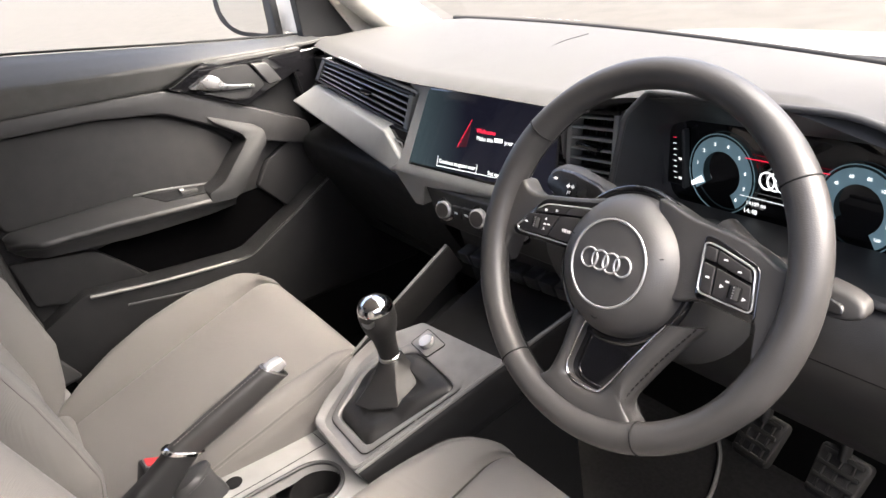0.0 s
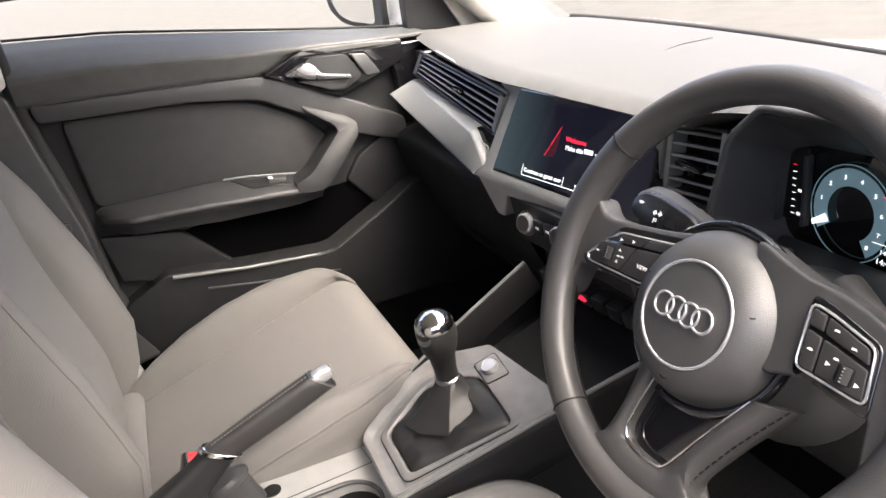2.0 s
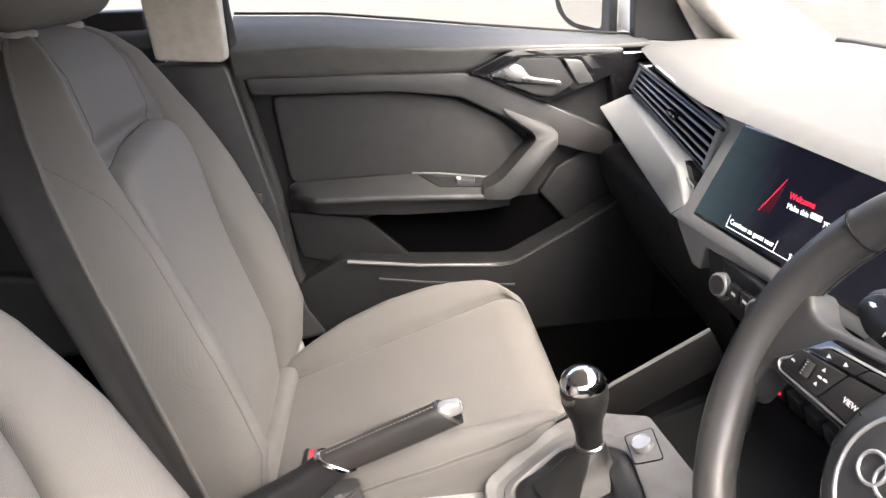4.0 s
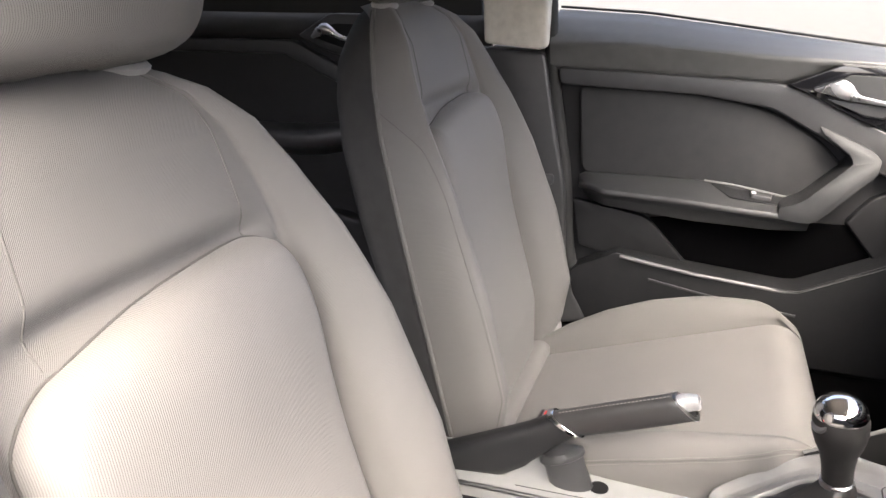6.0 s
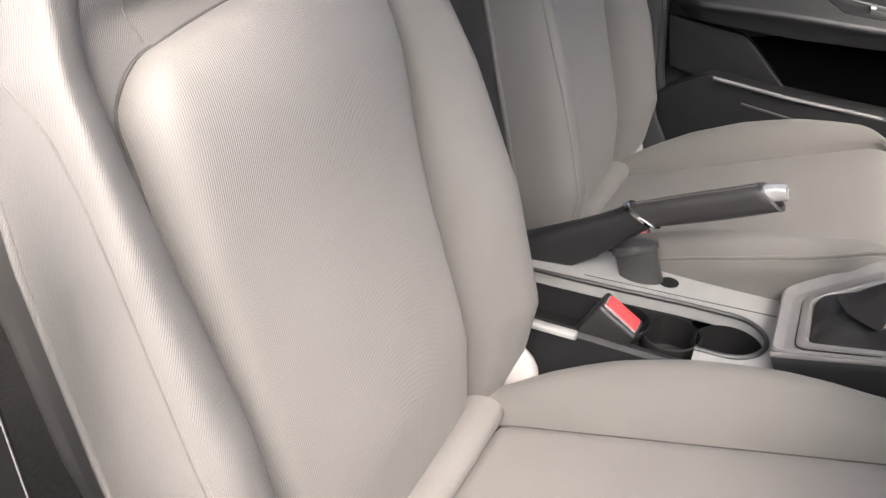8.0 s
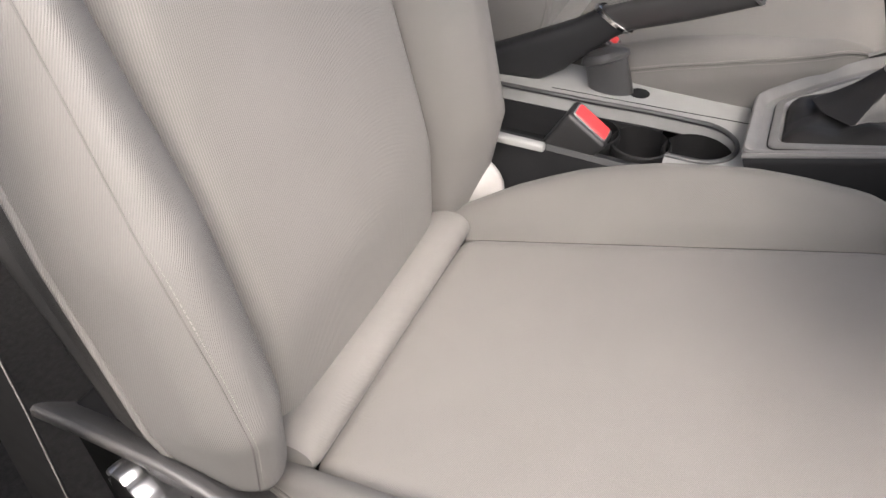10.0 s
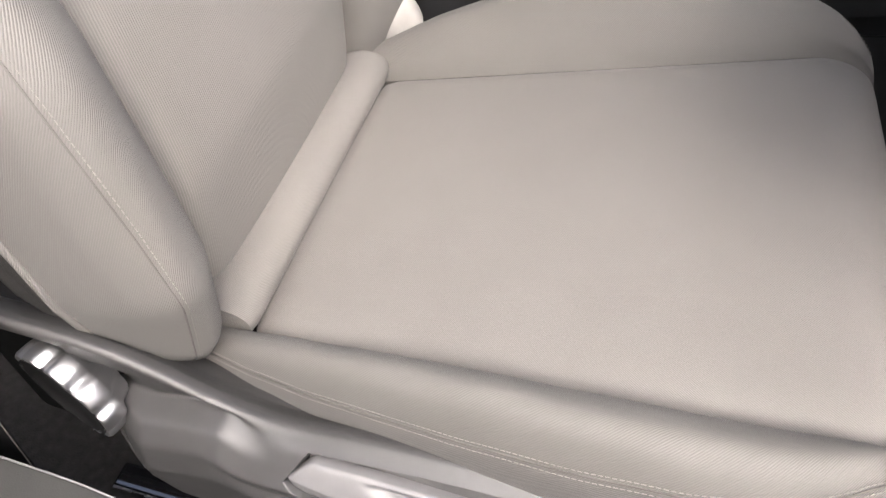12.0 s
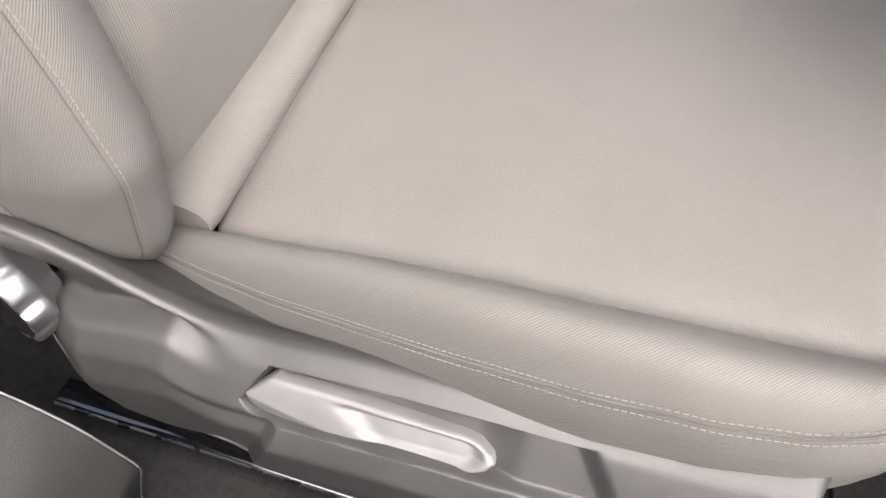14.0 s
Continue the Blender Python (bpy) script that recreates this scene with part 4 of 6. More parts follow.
        for off in (-0.0030,):
            part("stitching", stitches([at_back(p[0] + side * off * 0.82, p[1], p[2] - off * 0.62 + 0.0002) for p in line], 0.0030, 0.0016, 0.00038), THREAD, back, "pale thread seam")
        pipe = []
        for v in heights[2:-3]:
            f, r = back_half(v)
            pipe.append(at_back(side * (f[-1][0] + 0.0008), v, f[-1][1]))
        part("piping", tube(pipe, 0.0030, 8), FABRIC_SIDE, back, "raised side seam")
        part("seam_line", tube([p - BN * 0.0042 for p in pipe], 0.0010, 6), SEAM, back, "dark sewn seam")
    # head restraint
    rows = []
    for k in range(33):
        a = -math.pi / 2 + math.pi * k / 32
        v = 0.797 + 0.112 * math.copysign(abs(math.sin(a)) ** 0.80, math.sin(a))
        sc = max(0.02, math.cos(a)) ** 0.42
        w = 0.172 * (1.0 - 0.20 * max(0, v - 0.80) / 0.1)
        ring = []
        for j in range(44):
            b = 2 * math.pi * j / 44
            cx = math.copysign(abs(math.cos(b)) ** 0.65, math.cos(b))
            cy = math.copysign(abs(math.sin(b)) ** 0.8, math.sin(b))
            ring.append(at_back(w * sc * cx, v, 0.020 + 0.055 * sc * cy - 0.03 * cx * cx))
        rows.append(ring)
    head = part("head_restraint", grid(rows, closed=True, caps=True, smooth=70), FABRIC_SIDE, seat, "padded grey cloth head restraint")
    for side in (-1, 1):
        part("post", tube([at_back(side * 0.075, v, -0.028) for v in (0.66, 0.70, 0.76)], 0.0055, 12), CHROME, head, "chrome post")
        f = frame_at(at_back(side * 0.075, 0.684, -0.022), BU + BN * 0.35)
        rings = [[f @ Vector((r * 1.25 * math.cos(t), r * math.sin(t), h)) for t in (2 * math.pi * j / 28 for j in range(28))] for r, h in ((0.006, -0.004), (0.019, -0.002), (0.0205, 0.003), (0.018, 0.006), (0.012, 0.0065), (0.007, 0.004))]
        part("collar", grid(rings, closed=True, caps=True, smooth=50), COLLAR, head, "light grey plastic collar")
    # plastic base and rails
    base = part("seat_base", slab(rounded([(-0.16, 0.36), (0.40, 0.36), (0.42, 0.50), (0.30, 0.49), (0.0, 0.44), (-0.12, 0.46)], 0.02), lambda a, b, d: (d, a, b), 0.09, 0.525, 0.0), BLACK, seat, "dark plastic seat base")
    for x in (0.12, 0.50):
        part("rail", box((x, 0.10, 0.325), (0.035, 0.70, 0.05), 0.004), BLACK, base, "dark metal seat rail")
    return seat


driver = build_seat(1, 0.0)
driver["label"] = "grey cloth driver's seat beside the open door"
passenger = build_seat(-1, 0.022)
passenger["label"] = "grey cloth passenger seat beyond the handbrake"
passenger.location += Vector((-0.717, -0.044, 0.030))


# outer cover of the driver's seat, with lever and recliner wheel
def ridge_height(y):
    """Height of the cover's ridge, with soft bends."""
    return sum(ridge_line(y + 0.007 * k) for k in range(-3, 4)) / 7


def ridge_line(y):
    return lerp_at(y, (-0.24, -0.12, -0.036, 0.002, 0.03, 0.05, 0.09, 0.15, 0.22, 0.29, 0.35, 0.41), (0.598, 0.602, 0.598, 0.585, 0.568, 0.559, 0.553, 0.565, 0.574, 0.579, 0.589, 0.604))


def seat_cover():
    ck = thing("seat_side_cover", (0.56, 0.10, 0.32), "dark grained plastic side cover of the driver's seat", "seat cover")
    rows = []
    stations = list(np.linspace(-0.062, 0.088, 46)) + list(np.linspace(0.089, 0.130, 46)) + list(np.linspace(0.133, 0.285, 40)) + list(np.linspace(0.287, 0.330, 30)) + list(np.linspace(0.333, 0.408, 22))
    for y in stations:
        zr = ridge_height(y)
        bot = lerp_at(y, (-0.062, -0.04, -0.02, 0.006, 0.07, 0.11, 0.2, 0.41), (0.500, 0.470, 0.450, 0.420, 0.410, 0.385, 0.385, 0.47))
        shoulder = min(zr - 0.004, 0.557 + 0.34 * (y - 0.056))
        tail = min(1.0, max(0.0, (y + 0.062) / 0.05)) ** 0.5
        nose = min(1.0, max(0.0, (0.408 - y) / 0.012)) ** 0.5
        k = 0.35 + 0.65 * min(tail, nose)
        flat = smooth_step((y - 0.030) / 0.07)
        # inner slope, ridge, outer face: rounded towards the back, one leaning band towards the front
        inner = [(0.488, 0.478), (0.512, 0.486 + 0.2 * max(0, zr - 0.56)), (0.545, 0.35 * 0.49 + 0.65 * zr - 0.012), (0.563, zr - 0.008), (0.570, zr - 0.0018)]
        thin = [(0.5735, zr - 0.0004), (0.5765, zr - 0.0030), (0.5660, shoulder - 0.003), (0.589, shoulder - 0.004), (0.601, shoulder - 0.020), (0.607, shoulder - 0.048), (0.606, 0.5 * (shoulder - 0.048) + 0.5 * (bot + 0.03))]
        wide = [(0.5745, zr - 0.0004), (0.5790, zr - 0.0018), (0.5880, zr - 0.0055), (0.597, zr - 0.0150), (0.613, zr - 0.0340), (0.621, zr - 0.0460), (0.619, 0.6 * (zr - 0.05) + 0.4 * (bot + 0.03))]
        low = [(0.606, bot + 0.03), (0.596, bot + 0.008), (0.572, bot)]
        mid = [(a[0] * (1 - flat) + b[0] * flat, a[1] * (1 - flat) + b[1] * flat) for a, b in zip(thin, wide)]
        line = even(bent(inner + mid + low, 0.004), 900)
        rim = next(n for n, p in enumerate(line) if p[0] > 0.5872)
        prof = even(line[:rim + 1], 130) + even([line[rim], line[rim + 1]], 2)[1:] + even(line[rim + 1:], 230)[1:]
        row = []
        for x, z in prof:
            # hollow in which the lever lies: slanted rear end, long run-out towards the front
            q = (x - 0.588) / 0.020
            rear = 0.1135 - 0.0165 * min(max(q, 0.0), 0.75) + 0.030 * max(q - 0.75, 0.0)
            front = 0.300 + 0.020 * min(max(q, 0.0), 1.0)
            depth = smooth_step((y - rear) / 0.0030) * smooth_step((front - y) / 0.016) * smooth_step((x - 0.5866) / 0.0014) * smooth_step((1.16 - q) / 0.14)
            depth *= lerp_at(y, (0.24, 0.262), (1.0, 0.45))
            if z > zr - 0.060:
                x, z = x - 0.0150 * depth, z - 0.0115 * depth
            # below the lever the face steps back towards the rear
            if z < zr - 0.026 and z > bot + 0.012:
                cut = smooth_step((zr - 0.026 - z) / 0.012) * smooth_step((0.128 - y - 0.35 * (zr - 0.036 - z)) / 0.012) * flat
                x -= 0.008 * cut
            shrink = k if zr - z > 0.030 or y > 0.3 else 1.0
            row.append((0.53 + (x - 0.53) * (shrink if x > 0.53 else 1), y, z))
        rows.append(row)
    part("cover", grid(rows, smooth=50), PLASTIC_TRIM, ck)
    # slim ridge that runs back over the recliner wheel
    rows = []
    for y in np.linspace(-0.17, -0.056, 14):
        zr = ridge_height(y)
        prof = spline([(0.500, zr - 0.09), (0.545, zr - 0.03), (0.563, zr - 0.008), (0.570, zr - 0.0018), (0.5735, zr - 0.0004), (0.5765, zr - 0.0030), (0.5765, zr - 0.010), (0.573, zr - 0.016), (0.560, zr - 0.022), (0.52, zr - 0.06)], 40)
        rows.append([(p[0], y, p[1]) for p in prof])
    part("rear_arm", grid(rows, smooth=50), PLASTIC_TRIM, ck)
    part("inner_plate", slab(rounded([(-0.17, 0.572), (-0.03, 0.572), (-0.03, 0.40), (-0.17, 0.40)], 0.01), lambda a, b, d: (d, a, b), 0.49, 0.555, 0.0), BLACK, ck, "black bracket")
    # lever: a long leaning plate, chamfered below its rear end, with a scoop towards the front
    rows = []
    out = Vector((0.80, 0.0, 0.60))
    nu, nq = 90, 34
    for k in range(-1, nu + 2):
        u = min(max(k / nu, 0.0), 1.0)
        row = []
        for j in range(-1, nq + 2):
            q = min(max(j / nq, 0.0), 1.0)
            y0 = lerp_at(q, (0.0, 0.06, 0.50, 0.62, 0.80, 1.0), (0.1185, 0.1150, 0.1030, 0.1035, 0.1075, 0.1200))
            y1 = lerp_at(q, (0.0, 0.08, 0.30, 0.50, 0.75, 0.92, 1.0), (0.2300, 0.2390, 0.2475, 0.2495, 0.2455, 0.2360, 0.2260))
            y = y0 + (y1 - y0) * u
            top, foot = Vector((0.5905, y, 0.5475 + 0.035 * (y - 0.115))), Vector((0.608, y, 0.526 + 0.16 * max(0.0, y - 0.158)))
            edge = min(min(y - y0, y1 - y), q * 0.030, (1 - q) * 0.030)
            scoop = smooth_step((y - 0.144 - 0.030 * q) / 0.022) * smooth_step((y1 - 0.004 - y) / 0.010) * smooth_step((q - 0.10) / 0.16) * smooth_step((0.94 - q) / 0.34)
            split = lerp_at(y, (0.10, 0.19), (0.52, 1.0))
            o = 0.0015 * math.sin(math.pi * q) - 0.0052 * scoop - 0.016 * max(0.0, q - split) - 0.0022 * math.exp(-edge / 0.0012)
            if k in (-1, nu + 1) or j in (-1, nq + 1):
                o -= 0.010
            row.append(top.lerp(foot, q) + out * o)
        rows.append(row)
    part("height_lever", grid(rows, smooth=50), PLASTIC_LEVER, ck, "light grey height lever")
    m = frame_at((0.576, -0.068, 0.534), (0.96, -0.27, 0.0), (0.27, 0.96, 0))
    rings = []
    for r, h in ((0.028, -0.018), (0.033, -0.008), (0.0400, -0.004), (0.0418, -0.002), (0.0425, 0.004), (0.0423, 0.0120), (0.0412, 0.0140), (0.0380, 0.0142)):
        deep = 0.0030 if r > 0.0385 else 0.001
        rings.append([m @ Vector(((r + deep * (0.55 - abs(math.sin(5 * a)) ** 6 * 1.55)) * math.cos(a), (r + deep * (0.55 - abs(math.sin(5 * a)) ** 6 * 1.55)) * math.sin(a), h)) for a in (2 * math.pi * k / 200 for k in range(200))])
    wheel = part("recliner_wheel", grid(rings, closed=True, caps=False, smooth=55), SATIN_SOFT, ck, "ribbed silver recliner wheel")
    part("wheel_cap", turned([(0.001, 0.011), (0.034, 0.011), (0.0388, 0.0146), (0.0388, 0.004)], m, 48), BLACK, wheel, "black cap of the wheel")
    lug = [(0.530, -0.028, 0.494), (0.534, -0.022, 0.506), (0.532, -0.014, 0.512)]
    part("fabric_tag", tube(spline(lug, 8), 0.003, 8, squash=0.4), THREAD, ck, "small cloth loop")


seat_cover()


def floor_rail():
    r = thing("seat_rail", (0.585, 0.10, 0.30), "black seat rail with a bright upper edge on the floor", "rail")
    part("channel", box((0.580, 0.125, 0.325), (0.024, 0.45, 0.050), 0.003), GLOSS, r)
    part("edge", tube([(0.592, -0.098, 0.349), (0.592, 0.348, 0.349)], 0.0014, 6), SATIN, r, "thin bright edge")
    part("bracket", box((0.556, -0.055, 0.345), (0.022, 0.06, 0.012), 0.002), SATIN, r, "pale metal bracket")


floor_rail()


def buckle(at, n, e1, label):
    b = thing("seat_belt_buckle", tuple(at), label, "belt buckle", "seat belt buckles")
    m = frame_at(at, tuple(n), tuple(e1))

    def head(p, q, d):
        return m @ Vector((p, q, d))

    part("body", slab(rounded([(-0.030, -0.020), (0.030, -0.020), (0.030, 0.020), (-0.030, 0.020)], 0.006, 4), lambda p, q, d: m @ Vector((p * (1 + 2.2 * min(0, d)), q * (1 + 1.5 * min(0, d)), d)), -0.085, -0.001, 0.005), BLACK_SHELL, b)
    red = rounded([(-0.0235, -0.0125), (0.0235, -0.0125), (0.0235, 0.0125), (-0.0235, 0.0125)], 0.004, 4)
    part("button_frame", slab([(p * 1.06, q * 1.09) for p, q in red], head, -0.004, 0.0008, 0.0005), PLASTIC_LEVER, b, "thin pale frame")
    part("button", slab(red, head, -0.003, 0.0025, 0.0015), RED, b, "red press button")
    part("strap", slab([(-0.018, -0.006), (0.018, -0.006), (0.018, 0.006), (-0.018, 0.006)], head, -0.19, -0.084, 0.0), BLACK, b)


buckle(Vector((0.015, 0.1255, 0.6178)), Vector((0.0, 0.551, 0.834)).normalized(), Vector((0.027, 0.833, -0.553)), "black seat belt buckle with red release button")
buckle(Vector((-0.182, 0.085, 0.640)), Vector((-0.10, 0.42, 0.90)).normalized(), Vector((0.0, 0.90, -0.42)), "black seat belt buckle behind the handbrake, red button")


def belt():
    b = thing("seat_belt", (0.615, -0.12, 0.40), "black seat belt webbing with a pale edge hanging by the pillar", "seat belt")
    line = [(-0.030, 1.05), (-0.057, 0.84), (-0.064, 0.779), (-0.076, 0.696), (-0.100, 0.560), (-0.130, 0.40)]
    part("webbing", slab([(y, z) for y, z in line] + [(y - 0.048, z) for y, z in line[::-1]], lambda p, q, d: (d, p, q), 0.6165, 0.6150, 0.0), BLACK, b)
    part("edge", tube([(0.6170, y, z) for y, z in line], 0.0005, 6), THREAD, b, "pale woven edge")


belt()


# ---- dashboard ----
def dash_edge(x):
    """Front edge of the dash top: (y, z) at x, with the hood over the dials."""
    hood = max(0.0, math.sin(math.pi * min(1, max(0, (x - 0.15) / 0.50)))) ** 0.5
    left = max(0.0, (-x - 0.2) / 0.52)
    y = lerp_at(x, (-0.25, 0.10), (0.622, 0.650)) + 0.082 * left ** 1.5 - 0.035 * hood
    return y, lerp_at(x, (-0.25, 0.10), (1.073, 1.062)) + 0.012 * left + 0.048 * hood - 0.20 * max(0.0, x - 0.44)


def on_screen(a, b, d):
    """The face of the centre screen: leaning back and turned to the driver."""
    return (a, d + 0.642 - 0.25 * (1.0 - b) + 0.13 * (a + 0.05), b)


def on_vent(a, b, d):
    return (a, d - 0.068 * (a + 0.65), b)


def dashboard():
    dash = thing("dashboard", (0, 0.80, 0.60), "grey soft-skinned dashboard with angular silver trim", "dashboard")
    rows = []
    xs = np.linspace(-0.735, 0.68, 90)
    for s in list(np.linspace(0, 1, 22)):
        row = []
        for x in xs:
            y0, z0 = dash_edge(x)
            far = screen_foot(x)
            y = y0 + (far - y0) * s
            z = z0 + (1.048 - z0) * s + 0.010 * math.sin(math.pi * s)
            if s == 0:
                z -= 0.010
            row.append((x, y, z))
        rows.append(row)
    lead = [(x, dash_edge(x)[0] + 0.02, dash_edge(x)[1] - 0.020) for x in xs]
    under = [(x, dash_edge(x)[0] + 0.10, dash_edge(x)[1] - 0.030) for x in xs]
    top = part("dash_top", grid([under, lead] + rows, smooth=50), DASH, dash, "pale grey grained top pad")
    part("airbag_seam", tube([(-0.112, 0.780, 1.0695), (-0.127, 0.832, 1.0690), (-0.160, 0.92, 1.0660), (-0.187, 1.003, 1.0585)], 0.0005, 6), BLACK, top, "fine joint of the airbag lid")
    # black core under the top
    part("core", slab([(-0.75, 1.05), (0.10, 1.04), (0.10, 0.66), (-0.30, 0.66), (-0.75, 0.70)], xz, 0.98, 0.705, 0.004), BLACK, dash)
    # silver ledge under the passenger vents, running into the screen's surround
    rows = []
    for k in range(40):
        q = k / 39
        if q < 0.82:
            f = q / 0.82
            top_line = Vector((-0.655, 0.655, 1.006)).lerp(Vector((-0.2886, 0.6055, 0.976)), f)
        else:
            top_line = Vector((-0.2886, 0.6055, 0.976)).lerp(Vector((-0.2416, 0.6010, 0.934)), (q - 0.82) / 0.18)
        foot = Vector((-0.713, 0.620, 0.976)).lerp(Vector((-0.267, 0.5915, 0.9135)), q)
        back = top_line + Vector((0, 0.030, 0.002))
        rows.append(bent([back, top_line, foot, foot + Vector((0.004, 0.016, -0.016)), foot + Vector((0.03, 0.11, -0.052))], 0.0045, 5))
    part("silver_ledge", grid(rows, smooth=40), SILVER_TRIM, dash, "satin silver trim ledge")
    fr = rounded([(-0.222, 1.056), (-0.1705, 1.0555), (-0.2195, 0.9292), (0.100, 0.9230), (0.100, 0.9085), (-0.0199, 0.9108), (-0.2665, 0.9135), (-0.2412, 0.9345), (-0.2270, 0.9693), (-0.2219, 0.9824), (-0.1964, 1.0431)], 0.0015, 2)
    part("silver_frame", slab(fr, on_screen, 0.040, 0.0006, 0.0025), SILVER_TRIM, dash, "satin silver screen surround")
    part("chin", slab(rounded([(-0.262, 0.914), (0.100, 0.909), (0.100, 0.893), (-0.190, 0.893), (-0.215, 0.850), (-0.235, 0.850)], 0.003, 2), lambda a, b, d: on_screen(a, b, d + 0.45 * (0.912 - b)), 0.050, 0.004, 0.003), SILVER_TRIM, dash, "silver lower edge of the surround")
    part("black_wedge", slab([(-0.292, 0.980), (-0.222, 0.972), (-0.238, 0.926)], on_screen, 0.040, 0.014, 0.0), GLOSS, dash, "black gap beside the surround")
    part("wedge_fin", tube([on_screen(-0.272, 0.962, 0.011), on_screen(-0.247, 0.958, 0.008), on_screen(-0.243, 0.940, 0.008)], 0.0012, 6), SILVER_TRIM, dash)
    part("vent_foot", slab(rounded([(-0.660, 1.018), (-0.2535, 0.9725), (-0.226, 0.9690), (-0.2886, 0.9740), (-0.657, 1.004)], 0.002, 2), on_vent, 0.70, 0.662, 0.002), GLOSS, dash, "glossy black strip under the vent")
    part("foot_line", tube([on_vent(-0.60, 1.0060, 0.6605), on_vent(-0.240, 0.9690, 0.6605)], 0.0014, 6), SILVER_BUTTON, dash, "thin bright line under the vent")
    part("vent_rail", slab(rounded([(-0.500, 1.0785), (-0.198, 1.0490), (-0.196, 1.0435), (-0.495, 1.0730)], 0.001, 2), on_vent, 0.664, 0.660, 0.0010), SILVER_TRIM, dash, "silver rail over the vent")
    # glovebox and lower faces
    rows = []
    for x in np.linspace(-0.75, -0.215, 12):
        prof = spline([(0.70, 0.90), (0.640, 0.880), (0.640, 0.83), (0.690, 0.72), (0.75, 0.62), (0.84, 0.55)], 16)
        rows.append([(x, p[0], p[1]) for p in prof])
    part("glovebox", grid(rows, smooth=45), PLASTIC, dash, "dark plastic glovebox face")
    rows = []
    for x in np.linspace(0.12, 0.68, 14):
        prof = spline([(0.70, 0.945), (0.615, 0.930), (0.600, 0.87), (0.64, 0.78), (0.70, 0.70), (0.76, 0.66)], 16)
        rows.append([(x, p[0], p[1]) for p in prof])
    knee = part("knee_panel", grid(rows, smooth=45), PLASTIC_MID, dash, "dark plastic knee panel")
    part("panel_gap", tube([(x, 0.601, 0.872) for x in np.linspace(0.40, 0.68, 8)], 0.0016, 6), BLACK, knee)
    part("silver_fillet", slab(rounded([(0.555, 1.075), (0.68, 1.055), (0.68, 1.02), (0.60, 1.01)], 0.008), xz, 0.72, 0.640, 0.006), PLASTIC_MID, dash)
    return dash


dash = dashboard()
single("dash_end_cover", slab(rounded([(0.640, 1.076), (0.735, 1.070), (0.735, 0.93), (0.66, 0.93), (0.655, 1.00)], 0.01), lambda a, b, d: (d, a, b), -0.80, -0.742, 0.006), GLOSS, "glossy black end cover between dashboard and door", "trim", "structure")


def vent(tl, tr, br, bl, y, n, label, tab=0.5, turn=0.0):
    v = thing("air_vent", (bl[0], y, bl[1]), label, "air vent", "air vents")
    at = lambda s, t: tuple((1 - t) * ((1 - s) * np.array(bl) + s * np.array(tl)) + t * ((1 - s) * np.array(br) + s * np.array(tr)))

    def add(name, me, material, label=""):
        for p in me.vertices:
            p.co.y += turn * (p.co.x - bl[0])
        return part(name, me, material, v, label)
    add("backing", slab([bl, br, tr, tl], xz, y + 0.05, y + 0.045, 0.0), BLACK)
    for k in range(n):
        s = (k + 0.6) / (n + 0.2)
        p, q = at(s, 0.015), at(s, 0.985)
        add("slat", slab(rounded([(p[0], p[1] - 0.0016), (q[0], q[1] - 0.0016), (q[0], q[1] + 0.0016), (p[0], p[1] + 0.0016)], 0.001, 3), lambda a, b, d: (a, d, b - 0.22 * (d - y)), y + 0.026, y + 0.002, 0.001), PLASTIC_KEY, "slim dark slat")
        add("slat_edge", tube([(p[0], y + 0.0012, p[1] + 0.0006), (q[0], y + 0.0012, q[1] + 0.0006)], 0.0021, 6), SILVER_TRIM, "bright slat edge")
    for k in range(1, 15):
        p, q = at(0.03, k / 15), at(0.97, k / 15)
        add("upright", slab([(p[0] - 0.001, p[1]), (p[0] + 0.001, p[1]), (q[0] + 0.001, q[1]), (q[0] - 0.001, q[1])], xz, y + 0.044, y + 0.030, 0.0), PLASTIC_KEY)
    for a, b in ((bl, br), (tl, tr)):
        add("frame_bar", tube([(a[0], y, a[1]), (b[0], y, b[1])], 0.0028, 8), PLASTIC_KEY)
    wide = min(0.016, 0.09 * (br[0] - bl[0]))
    for a, b, w in ((bl, tl, wide), (br, tr, -wide)):
        add("end_cap", slab(rounded([(a[0], a[1]), (a[0] + w, a[1] - 0.0008), (b[0] + w, b[1] - 0.0008), (b[0], b[1])], 0.002, 2), xz, y + 0.02, y - 0.002, 0.0015), SILVER_TRIM, "satin silver end of the vent")
    c = at(0.5, tab)
    add("tab", box((c[0], y - 0.004, c[1]), (0.040, 0.012, 0.007), 0.003, (0, 4, 0)), GLOSS, "glossy vane tab")
    return v


vent((-0.584, 1.0685), (-0.205, 1.041), (-0.2535, 0.9735), (-0.652, 1.020), 0.660, 5, "long black air vent with metal-edged slats above the ledge", tab=0.58, turn=-0.068)
driver_vent = vent((0.105, 1.044), (0.192, 1.050), (0.178, 0.960), (0.088, 0.955), 0.672, 6, "upright black air vent beside the dial binnacle")
part("side_frame", slab(rounded([(0.076, 1.052), (0.106, 1.052), (0.089, 0.945), (0.058, 0.940)], 0.002, 2), xz, 0.70, 0.664, 0.003), PLASTIC_FRAME, driver_vent, "grey strip along the vent")


